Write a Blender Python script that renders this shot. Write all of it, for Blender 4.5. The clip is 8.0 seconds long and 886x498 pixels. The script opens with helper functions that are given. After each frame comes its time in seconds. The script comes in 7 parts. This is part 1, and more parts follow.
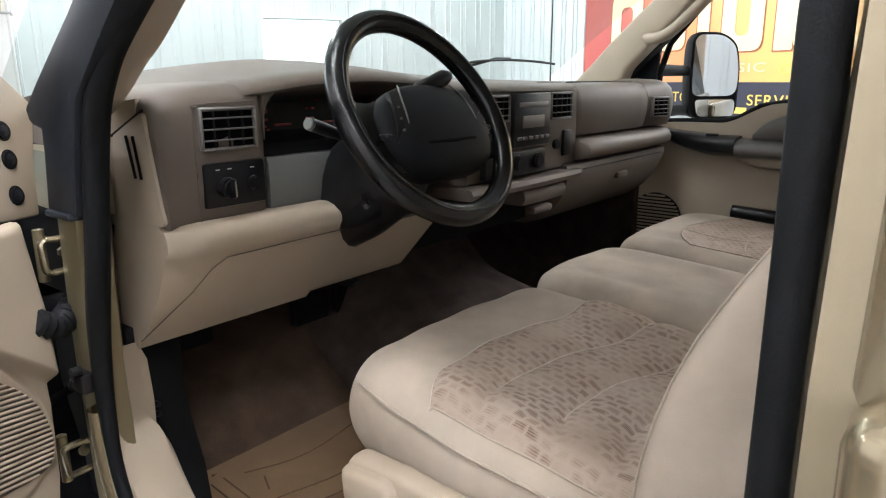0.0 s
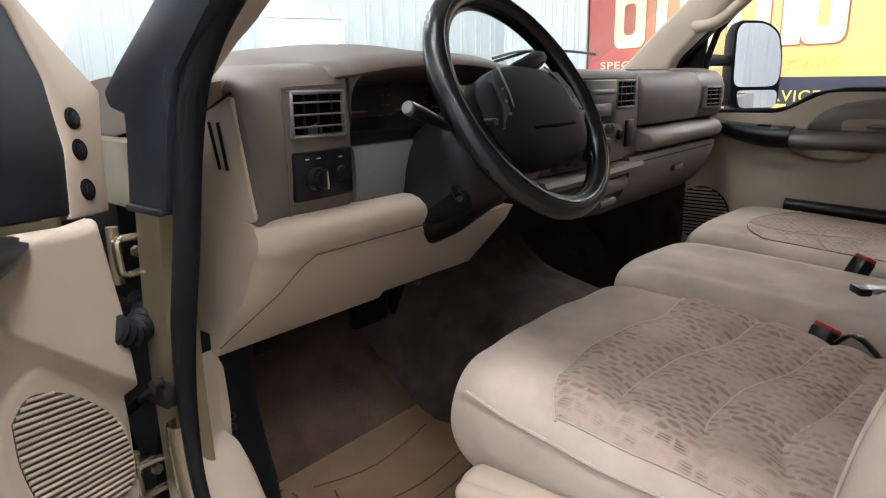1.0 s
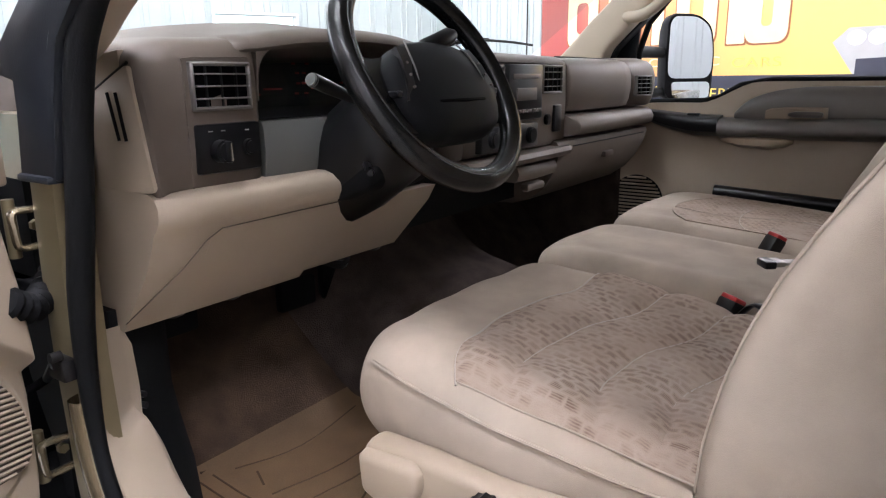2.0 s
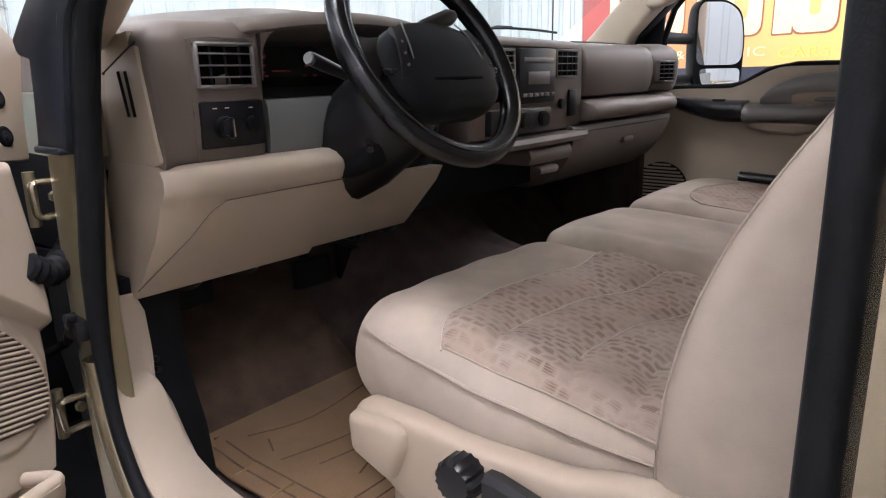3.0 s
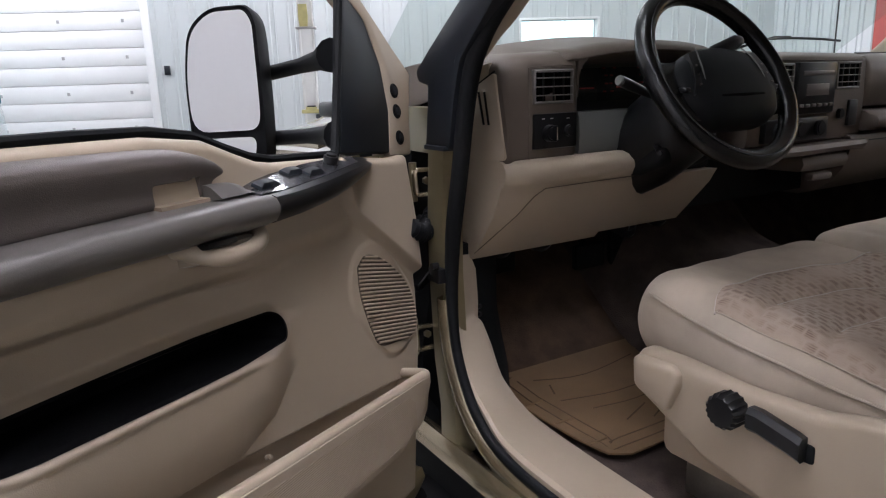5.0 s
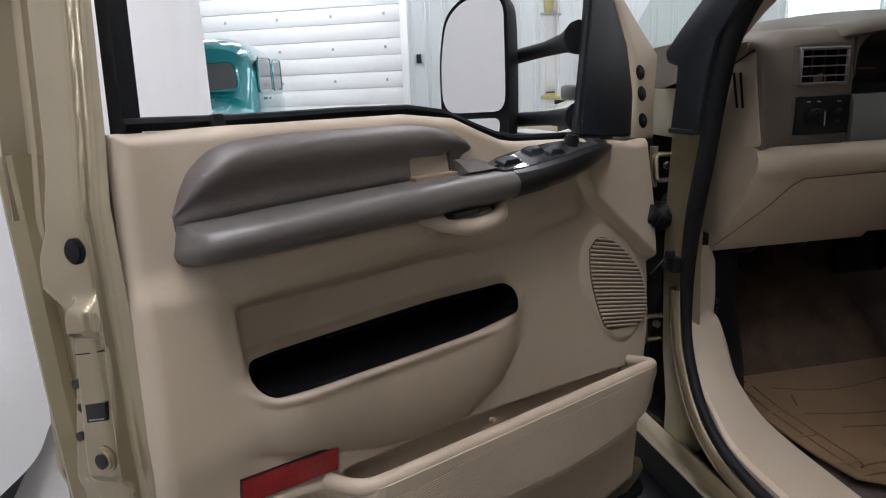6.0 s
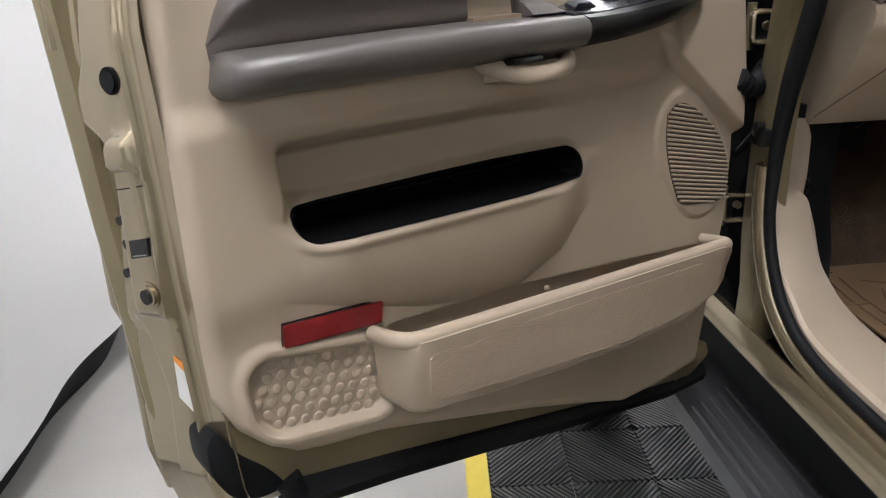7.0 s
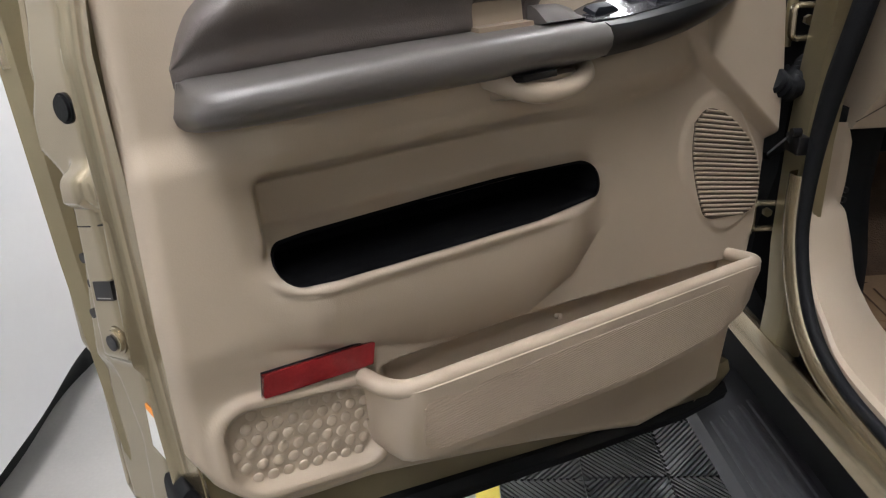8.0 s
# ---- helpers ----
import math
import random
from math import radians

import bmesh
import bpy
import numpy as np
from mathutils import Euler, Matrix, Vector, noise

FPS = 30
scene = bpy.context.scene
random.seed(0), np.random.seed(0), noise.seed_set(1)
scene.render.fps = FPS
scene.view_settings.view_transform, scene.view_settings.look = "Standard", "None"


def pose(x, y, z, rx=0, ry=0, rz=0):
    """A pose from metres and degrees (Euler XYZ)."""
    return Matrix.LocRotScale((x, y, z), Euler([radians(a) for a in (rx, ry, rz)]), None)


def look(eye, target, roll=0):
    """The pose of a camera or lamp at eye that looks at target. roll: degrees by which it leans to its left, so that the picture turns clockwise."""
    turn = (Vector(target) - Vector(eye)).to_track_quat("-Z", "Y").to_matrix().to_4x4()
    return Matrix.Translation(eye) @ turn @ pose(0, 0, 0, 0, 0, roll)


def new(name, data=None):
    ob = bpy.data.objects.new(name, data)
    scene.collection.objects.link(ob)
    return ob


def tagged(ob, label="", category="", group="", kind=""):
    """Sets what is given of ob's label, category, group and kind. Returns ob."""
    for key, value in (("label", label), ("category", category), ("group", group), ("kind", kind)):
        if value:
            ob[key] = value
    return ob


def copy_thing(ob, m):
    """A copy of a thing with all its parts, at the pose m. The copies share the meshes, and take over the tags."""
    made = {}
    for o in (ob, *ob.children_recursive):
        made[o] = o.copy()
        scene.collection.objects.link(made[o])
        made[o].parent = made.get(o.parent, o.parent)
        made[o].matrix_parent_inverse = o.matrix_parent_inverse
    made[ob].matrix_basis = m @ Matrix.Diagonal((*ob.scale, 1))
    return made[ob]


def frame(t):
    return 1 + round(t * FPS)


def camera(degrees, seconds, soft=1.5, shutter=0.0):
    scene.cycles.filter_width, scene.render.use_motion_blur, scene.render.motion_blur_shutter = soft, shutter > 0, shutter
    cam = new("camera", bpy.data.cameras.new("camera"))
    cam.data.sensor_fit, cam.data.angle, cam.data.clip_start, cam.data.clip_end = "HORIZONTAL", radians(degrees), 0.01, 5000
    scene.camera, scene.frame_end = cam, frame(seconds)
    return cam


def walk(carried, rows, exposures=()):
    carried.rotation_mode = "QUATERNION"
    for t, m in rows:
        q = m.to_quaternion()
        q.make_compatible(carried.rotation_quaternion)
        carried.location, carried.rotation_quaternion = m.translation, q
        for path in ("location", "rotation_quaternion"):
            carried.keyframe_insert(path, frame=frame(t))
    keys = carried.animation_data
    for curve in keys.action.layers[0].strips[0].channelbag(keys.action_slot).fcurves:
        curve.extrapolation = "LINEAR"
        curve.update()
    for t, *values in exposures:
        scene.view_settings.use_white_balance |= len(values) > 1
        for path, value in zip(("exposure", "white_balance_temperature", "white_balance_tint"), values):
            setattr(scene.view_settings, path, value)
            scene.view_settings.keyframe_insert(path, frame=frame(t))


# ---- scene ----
cam = camera(65.9, 8.0, soft=1.2)
PATH = [
    (0, (-1.234, -0.821, 1.476), (0.275, 0.4, 0.994), -0.4),
    (0.5, (-1.265, -0.72, 1.452), (0.231, 0.52, 0.977), -0.9),
    (1, (-1.264, -0.663, 1.453), (0.255, 0.545, 0.971), -0.9),
    (1.5, (-1.252, -0.663, 1.451), (0.326, 0.467, 0.965), -0.8),
    (1.7, (-1.246, -0.687, 1.44), (0.342, 0.428, 0.953), -0.7),
    (2.8, (-1.227, -0.788, 1.394), (0.311, 0.398, 0.916), -0.9),
    (3, (-1.228, -0.8, 1.397), (0.28, 0.418, 0.904), -1.2),
    (3.5, (-1.275, -0.816, 1.397), (0.187, 0.456, 0.904), -1.2),
    (4, (-1.396, -0.857, 1.422), (-0.011, 0.498, 0.924), -1.0),
    (4.2, (-1.437, -0.868, 1.428), (-0.089, 0.523, 0.929), -0.9),
    (5.3, (-1.475, -0.947, 1.419), (-0.665, 0.824, 0.961), -2.0),
    (5.5, (-1.481, -0.947, 1.421), (-0.799, 0.875, 0.957), -1.9),
    (6, (-1.486, -0.953, 1.414), (-1.102, 0.952, 0.938), -2.3),
    (6.5, (-1.468, -0.939, 1.385), (-1.253, 0.955, 0.779), -2.0),
    (7, (-1.457, -0.925, 1.359), (-1.319, 0.919, 0.598), -2.4),
    (7.5, (-1.444, -0.906, 1.365), (-1.346, 0.896, 0.503), -2.2),
    (8, (-1.43, -0.839, 1.396), (-1.352, 0.966, 0.538), -2.3),
]
walk(cam, [(t, look(eye, target, roll)) for t, eye, target, roll in PATH], exposures=[(0, -0.3, 6500, 11), (0.5, -0.25, 6450, 13), (3.3, -0.4, 6350, 20), (4.2, -0.66, 6400, 18.5), (5.3, -1.32, 6300, 17), (6.0, -1.3, 6400, 14), (6.5, -1.18, 6430, 11), (7.0, -0.88, 6600, 12), (8.0, -0.84, 6600, 12)])

# ---- world and light ----
world = bpy.data.worlds.new("garage_world")
scene.world = world
world.use_nodes = True
world.node_tree.nodes["Background"].inputs[0].default_value = (0.85, 0.88, 0.92, 1)
world.node_tree.nodes["Background"].inputs[1].default_value = 1.0
scene.view_settings.exposure = 0.0

# the hall stands turned against the truck
ROOM_TURN = radians(-25)
AHEAD = Vector((math.sin(radians(25)), math.cos(radians(25)), 0))
RIGHT = Vector((math.cos(radians(25)), -math.sin(radians(25)), 0))
ROOM = Matrix(((RIGHT.x, AHEAD.x, 0, 0), (RIGHT.y, AHEAD.y, 0, 0), (0, 0, 1, 0), (0, 0, 0, 1)))
HALL_L, HALL_R, HALL_F, HALL_B, HALL_H = -9.5, 6.0, 10.0, -8.0, 4.4


# ---- materials ----
def material(name, color, rough=0.6, metal=0.0, vary=0.12, scale=6.0, grain=220.0, bump=0.15, coat=0.0, dirt=None, dirt_amount=0.0, spec=0.5):
    """A plain surface with stains at two scales, fine grain and a little relief."""
    m = bpy.data.materials.new(name)
    m.use_nodes = True
    n, l = m.node_tree.nodes, m.node_tree.links
    b = n["Principled BSDF"]
    b.inputs["Roughness"].default_value = rough
    b.inputs["Metallic"].default_value = metal
    b.inputs["Specular IOR Level"].default_value = spec
    b.inputs["Coat Weight"].default_value = coat
    b.inputs["Coat Roughness"].default_value = 0.08
    at = n.new("ShaderNodeTexCoord")
    big = n.new("ShaderNodeTexNoise")
    big.inputs["Scale"].default_value = scale
    big.inputs["Detail"].default_value = 5
    fine = n.new("ShaderNodeTexNoise")
    fine.inputs["Scale"].default_value = grain
    fine.inputs["Detail"].default_value = 2
    l.new(at.outputs["Object"], big.inputs["Vector"])
    l.new(at.outputs["Object"], fine.inputs["Vector"])
    ramp = n.new("ShaderNodeMapRange")
    ramp.inputs["From Min"].default_value = 0.3
    ramp.inputs["From Max"].default_value = 0.7
    ramp.inputs["To Min"].default_value = 1 - vary
    ramp.inputs["To Max"].default_value = 1 + vary
    l.new(big.outputs["Fac"], ramp.inputs["Value"])
    tint = n.new("ShaderNodeMapRange")
    tint.inputs["To Min"].default_value = 1 - vary * 0.6
    tint.inputs["To Max"].default_value = 1 + vary * 0.6
    l.new(fine.outputs["Fac"], tint.inputs["Value"])
    mul = n.new("ShaderNodeMath")
    mul.operation = "MULTIPLY"
    l.new(ramp.outputs["Result"], mul.inputs[0])
    l.new(tint.outputs["Result"], mul.inputs[1])
    mix = n.new("ShaderNodeVectorMath")
    mix.operation = "SCALE"
    mix.inputs[0].default_value = color
    l.new(mul.outputs[0], mix.inputs["Scale"])
    last = mix.outputs[0]
    if dirt:
        patch = n.new("ShaderNodeTexNoise")
        patch.inputs["Scale"].default_value = scale * 0.45
        patch.inputs["Detail"].default_value = 8
        l.new(at.outputs["Object"], patch.inputs["Vector"])
        cut = n.new("ShaderNodeMapRange")
        cut.inputs["From Min"].default_value = 0.48
        cut.inputs["From Max"].default_value = 0.75
        cut.inputs["To Max"].default_value = dirt_amount
        l.new(patch.outputs["Fac"], cut.inputs["Value"])
        over = n.new("ShaderNodeMix")
        over.data_type = "RGBA"
        l.new(cut.outputs["Result"], over.inputs["Factor"])
        l.new(last, over.inputs["A"])
        over.inputs["B"].default_value = (*dirt, 1)
        last = over.outputs["Result"]
    l.new(last, b.inputs["Base Color"])
    if bump:
        bp = n.new("ShaderNodeBump")
        bp.inputs["Strength"].default_value = bump
        bp.inputs["Distance"].default_value = 0.002
        l.new(fine.outputs["Fac"], bp.inputs["Height"])
        l.new(bp.outputs["Normal"], b.inputs["Normal"])
    return m


def glass(name, tint=(1, 1, 1), rough=0.0):
    m = bpy.data.materials.new(name)
    m.use_nodes = True
    n, l = m.node_tree.nodes, m.node_tree.links
    n.remove(n["Principled BSDF"])
    clear = n.new("ShaderNodeBsdfTransparent")
    clear.inputs[0].default_value = (*tint, 1)
    gloss = n.new("ShaderNodeBsdfGlossy")
    gloss.inputs["Roughness"].default_value = rough
    rim = n.new("ShaderNodeLayerWeight")
    rim.inputs["Blend"].default_value = 0.5
    up = n.new("ShaderNodeMath")
    up.operation = "POWER"
    up.inputs[1].default_value = 5.0
    l.new(rim.outputs["Facing"], up.inputs[0])
    fr = n.new("ShaderNodeMath")
    fr.operation = "MULTIPLY_ADD"
    fr.inputs[1].default_value = 0.6
    fr.inputs[2].default_value = 0.025
    l.new(up.outputs[0], fr.inputs[0])
    mix = n.new("ShaderNodeMixShader")
    l.new(fr.outputs[0], mix.inputs[0])
    l.new(clear.outputs[0], mix.inputs[1])
    l.new(gloss.outputs[0], mix.inputs[2])
    l.new(mix.outputs[0], n["Material Output"].inputs["Surface"])
    return m


def glow(name, color, strength):
    m = bpy.data.materials.new(name)
    m.use_nodes = True
    b = m.node_tree.nodes["Principled BSDF"]
    b.inputs["Base Color"].default_value = (*color, 1)
    b.inputs["Emission Color"].default_value = (*color, 1)
    b.inputs["Emission Strength"].default_value = strength
    return m


BEIGE = material("beige_vinyl", (0.386, 0.317, 0.243), 0.5, vary=0.06, scale=5, grain=900, bump=0.12, dirt=(0.28, 0.2, 0.13), dirt_amount=0.12)
TAUPE = material("taupe_soft_vinyl", (0.110, 0.089, 0.074), 0.5, vary=0.08, scale=5, grain=900, bump=0.15, spec=0.25)
TAUPE_GREY = material("taupe_grey_vinyl", (0.118, 0.108, 0.10), 0.36, vary=0.08, scale=6, grain=800, bump=0.12)
GREY_PANEL = material("grey_green_plastic", (0.135, 0.140, 0.132), 0.5, vary=0.06, grain=700)
PAD_TAUPE = material("dark_taupe_vinyl", (0.085, 0.071, 0.066), 0.38, vary=0.08, scale=5, grain=900, bump=0.2)
ARM_GREY = material("worn_grey_vinyl", (0.088, 0.080, 0.075), 0.34, vary=0.1, scale=7, grain=900, bump=0.15)
# Near-black for openings and creases; the shade of their depth is in the colour.
VOID = material("unlit_depth_black", (0.0025, 0.0025, 0.003), 0.9, vary=0.2, grain=300, bump=0.1, spec=0.05)
BLACK = material("black_plastic", (0.006, 0.006, 0.007), 0.33, vary=0.15, grain=700, bump=0.05, spec=0.3)
BLACK_SOFT = material("black_rubber", (0.006, 0.0065, 0.0075), 0.6, vary=0.2, grain=500, bump=0.15, spec=0.11)
SLATE = material("blue_black_plastic", (0.008, 0.010, 0.014), 0.5, vary=0.2, grain=500, bump=0.1, spec=0.22)
LEATHER = material("black_worn_leather", (0.005, 0.0055, 0.006), 0.25, vary=0.2, scale=14, grain=600, bump=0.1, spec=0.36)
PAINT = material("gold_metallic_paint", (0.355, 0.295, 0.195), 0.25, metal=0.75, vary=0.06, scale=4, grain=1500, bump=0.0, coat=0.55, dirt=(0.16, 0.13, 0.09), dirt_amount=0.25)
PAINT_DULL = material("gold_paint_dusty", (0.25, 0.21, 0.128), 0.32, metal=0.5, vary=0.1, scale=8, grain=900, bump=0.05, coat=0.2, dirt=(0.15, 0.12, 0.07), dirt_amount=0.4)
FABRIC = material("beige_velour", (0.42, 0.352, 0.285), 0.92, vary=0.18, scale=9, grain=1400, bump=0.3, dirt=(0.60, 0.53, 0.45), dirt_amount=0.45, spec=0.2)
PIPING = material("light_beige_piping", (0.49, 0.43, 0.37), 0.85, vary=0.1, grain=900, bump=0.4)
CARPET = material("brown_carpet", (0.055, 0.041, 0.036), 0.97, vary=0.35, scale=20, grain=420, bump=1.0, spec=0.1)
PLATE = material("switch_plate", (0.03, 0.03, 0.034), 0.16, vary=0.08, grain=600, bump=0.02, spec=0.6)
TOE_SHADE = material("toe_shade_brown", (0.072, 0.047, 0.033), 0.97, vary=0.35, scale=16, grain=420, bump=1.0, spec=0.1)
MAT = material("tan_rubber_mat", (0.155, 0.096, 0.05), 0.62, vary=0.2, scale=9, grain=300, bump=0.3, dirt=(0.12, 0.075, 0.04), dirt_amount=0.6)
# Darker copy of the beige vinyl; paints in the shade inside the handle recesses.
BEIGE_SHADE = material("beige_recess_shade", (0.24, 0.185, 0.135), 0.5, vary=0.06, grain=900, bump=0.12)
MAT_GROOVE = material("mat_groove_dirt", (0.06, 0.035, 0.02), 0.9)
CHROME = material("chrome", (0.7, 0.7, 0.7), 0.12, metal=1.0, vary=0.04, bump=0)
STEEL = material("bare_steel", (0.35, 0.34, 0.32), 0.4, metal=0.9, vary=0.2)
BRIGHT = material("silver_grey_plastic", (0.42, 0.42, 0.42), 0.3, vary=0.05)
RED_PLASTIC = material("red_plastic", (0.42, 0.02, 0.02), 0.35, vary=0.05)
REFLECTOR = material("dark_red_lens", (0.17, 0.012, 0.014), 0.12, vary=0.25, scale=30, grain=300, bump=0.4)
BOARD = material("grey_black_step_plastic", (0.03, 0.031, 0.034), 0.42, vary=0.15, scale=7, grain=400, bump=0.15)
RADIO_GREY = material("dim_radio_keys", (0.10, 0.085, 0.08), 0.35, vary=0.1)
RED_DIM = material("dull_red_marks", (0.3, 0.02, 0.015), 0.5, vary=0.05)
WHITE_MARK = material("pale_marks", (0.5, 0.5, 0.48), 0.5, vary=0.02, bump=0)
MIRROR = material("mirror_glass", (0.92, 0.93, 0.95), 0.015, metal=1.0, vary=0.0, bump=0)
GLASS = glass("clear_glass", (0.95, 0.98, 0.97))
SHADED = glass("shade_tinted_glass", (0.71, 0.77, 0.75))
CAB_SHADE = glass("cab_shade_glass", (0.07, 0.075, 0.075))
TINTED = glass("tinted_glass", (0.86, 0.93, 0.92))
WALL_MAT = material("pale_grey_green_steel", (0.58, 0.62, 0.625), 0.45, vary=0.03, scale=1.2, grain=60, bump=0.02, dirt=(0.5, 0.52, 0.5), dirt_amount=0.15)
DOOR_WHITE = material("white_door_steel", (0.82, 0.83, 0.83), 0.45, vary=0.03, scale=1.5, grain=60, bump=0.02)
# Ceiling is out of view; mid grey so that it bounces less light.
CEIL_MAT = material("grey_ceiling_steel", (0.42, 0.42, 0.42), 0.6, vary=0.03, scale=1, grain=40, bump=0.02)
CONCRETE = material("sealed_concrete", (0.43, 0.42, 0.4), 0.35, vary=0.12, scale=1.6, grain=90, bump=0.08, dirt=(0.28, 0.26, 0.24), dirt_amount=0.5)
TILE_MAT = material("charcoal_plastic_tile", (0.05, 0.05, 0.05), 0.36, vary=0.2, scale=4, grain=200, bump=0.15, dirt=(0.09, 0.085, 0.08), dirt_amount=0.4)
YELLOW = material("yellow_plastic_edge", (0.72, 0.56, 0.08), 0.5, vary=0.1, scale=8, dirt=(0.3, 0.25, 0.1), dirt_amount=0.4)
CURTAIN_MAT = material("white_vinyl_sheet", (0.78, 0.78, 0.79), 0.45, vary=0.03, scale=1.1, grain=40, bump=0.03, dirt=(0.66, 0.66, 0.64), dirt_amount=0.25)
TEAL = material("teal_car_paint", (0.01, 0.2, 0.22), 0.22, metal=0.25, vary=0.04, bump=0, coat=1.0)
WHITE_PAINT = material("white_car_paint", (0.8, 0.8, 0.78), 0.25, vary=0.03, bump=0, coat=0.8)
DARK_GLASS = material("dark_car_glass", (0.02, 0.03, 0.035), 0.06, vary=0.05, bump=0)
MIRROR_TINT = material("windscreen_glass", (0.62, 0.66, 0.67), 0.08, metal=0.9, vary=0.02, bump=0)
STICKER = material("white_sticker", (0.75, 0.75, 0.74), 0.4, vary=0.03)
ORANGE = material("orange_print", (0.8, 0.28, 0.04), 0.5, vary=0.03)
LIFT_YELLOW = material("faded_yellow_paint", (0.52, 0.47, 0.20), 0.5, vary=0.15, scale=10, dirt=(0.2, 0.18, 0.1), dirt_amount=0.4)
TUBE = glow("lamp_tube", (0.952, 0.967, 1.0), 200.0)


def fabric_pattern():
    """Beige weave with rows of short brown dashes, patchy and worn."""
    m = material("patterned_velour", (0.385, 0.305, 0.245), 0.93, vary=0.1, scale=12, grain=800, bump=0.5, dirt=(0.55, 0.475, 0.41), dirt_amount=0.55, spec=0.2)
    n, l = m.node_tree.nodes, m.node_tree.links
    b = n["Principled BSDF"]
    before = b.inputs["Base Color"].links[0].from_socket
    at = n.new("ShaderNodeTexCoord")
    turn = n.new("ShaderNodeMapping")
    turn.inputs["Rotation"].default_value = (0, 0, radians(-86))
    l.new(at.outputs["Object"], turn.inputs["Vector"])
    brick = n.new("ShaderNodeTexBrick")
    brick.inputs["Scale"].default_value = 1.0
    brick.inputs["Brick Width"].default_value = 0.0195
    brick.inputs["Row Height"].default_value = 0.0140
    brick.inputs["Mortar Size"].default_value = 0.0056
    brick.inputs["Mortar Smooth"].default_value = 1.0
    brick.offset_frequency = 2
    brick.inputs["Bias"].default_value = -0.3
    brick.inputs["Color1"].default_value = (1, 1, 1, 1)
    brick.inputs["Color2"].default_value = (0, 0, 0, 1)
    brick.inputs["Mortar"].default_value = (0, 0, 0, 1)
    wob = n.new("ShaderNodeTexNoise")
    wob.inputs["Scale"].default_value = 55
    l.new(at.outputs["Object"], wob.inputs["Vector"])
    shift = n.new("ShaderNodeVectorMath")
    shift.operation = "MULTIPLY_ADD"
    shift.inputs[1].default_value = (0.020, 0.011, 0.0)
    l.new(wob.outputs["Color"], shift.inputs[0])
    l.new(turn.outputs[0], shift.inputs[2])
    l.new(shift.outputs[0], brick.inputs["Vector"])
    worn = n.new("ShaderNodeTexNoise")
    worn.inputs["Scale"].default_value = 16
    worn.inputs["Detail"].default_value = 4
    l.new(at.outputs["Object"], worn.inputs["Vector"])
    cut = n.new("ShaderNodeMapRange")
    cut.inputs["From Min"].default_value = 0.34
    cut.inputs["From Max"].default_value = 0.53
    cut.inputs["To Max"].default_value = 1.0
    l.new(worn.outputs["Fac"], cut.inputs["Value"])
    f = n.new("ShaderNodeMath")
    f.operation = "MULTIPLY"
    lines = n.new("ShaderNodeTexWave")
    lines.bands_direction = "Y"
    lines.inputs["Scale"].default_value = 115
    lines.inputs["Distortion"].default_value = 1.5
    lines.inputs["Detail"].default_value = 2
    l.new(turn.outputs[0], lines.inputs["Vector"])
    thread = n.new("ShaderNodeMapRange")
    thread.inputs["To Min"].default_value = 0.35
    l.new(lines.outputs["Fac"], thread.inputs["Value"])
    woven = n.new("ShaderNodeMath")
    woven.operation = "MULTIPLY"
    l.new(brick.outputs["Color"], woven.inputs[0])
    l.new(thread.outputs["Result"], woven.inputs[1])
    l.new(woven.outputs[0], f.inputs[0])
    l.new(cut.outputs["Result"], f.inputs[1])
    mix = n.new("ShaderNodeMix")
    mix.data_type = "RGBA"
    l.new(f.outputs[0], mix.inputs["Factor"])
    l.new(before, mix.inputs["A"])
    mix.inputs["B"].default_value = (0.165, 0.108, 0.082, 1)
    l.new(mix.outputs["Result"], b.inputs["Base Color"])
    return m


PATTERN = fabric_pattern()


# ---- mesh helpers ----
def part(name, bm, mat, parent=None, label="", smooth=True, matrix=None):
    """Links a bmesh as one mesh object, under a thing or a part."""
    me = bpy.data.meshes.new(name)
    bmesh.ops.recalc_face_normals(bm, faces=bm.faces)
    bm.to_mesh(me)
    bm.free()
    me.materials.append(mat)
    if smooth:
        me.shade_smooth()
        me.set_sharp_from_angle(angle=radians(38))
    ob = new(name, me)
    if parent is not None and parent.parent is not None and parent.parent.parent is not None:
        parent = parent.parent
    if parent is not None:
        ob.parent = parent
    if matrix is not None:
        ob.matrix_basis = matrix
    if label:
        tagged(ob, label)
    return ob


def thing(name, label, category, group="", kind="", at=(0, 0, 0)):
    ob = new(name)
    ob.empty_display_size = 0.1
    ob.location = at
    return tagged(ob, label, category, group, kind)


def merge(*bms):
    """Several bmeshes joined into the first."""
    first = bms[0]
    for other in bms[1:]:
        me = bpy.data.meshes.new("join")
        other.to_mesh(me)
        other.free()
        first.from_mesh(me)
        bpy.data.meshes.remove(me)
    return first


def box(x0, x1, y0, y1, z0, z1, bev=0.004, seg=2):
    bm = bmesh.new()
    bmesh.ops.create_cube(bm, size=1)
    for v in bm.verts:
        v.co = Vector(((x0 + x1) / 2 + v.co.x * (x1 - x0), (y0 + y1) / 2 + v.co.y * (y1 - y0), (z0 + z1) / 2 + v.co.z * (z1 - z0)))
    if bev:
        bev = min(bev, 0.49 * min(abs(x1 - x0), abs(y1 - y0), abs(z1 - z0)))
        bmesh.ops.bevel(bm, geom=list(bm.edges), offset=bev, segments=seg, affect="EDGES", profile=0.5)
    return bm


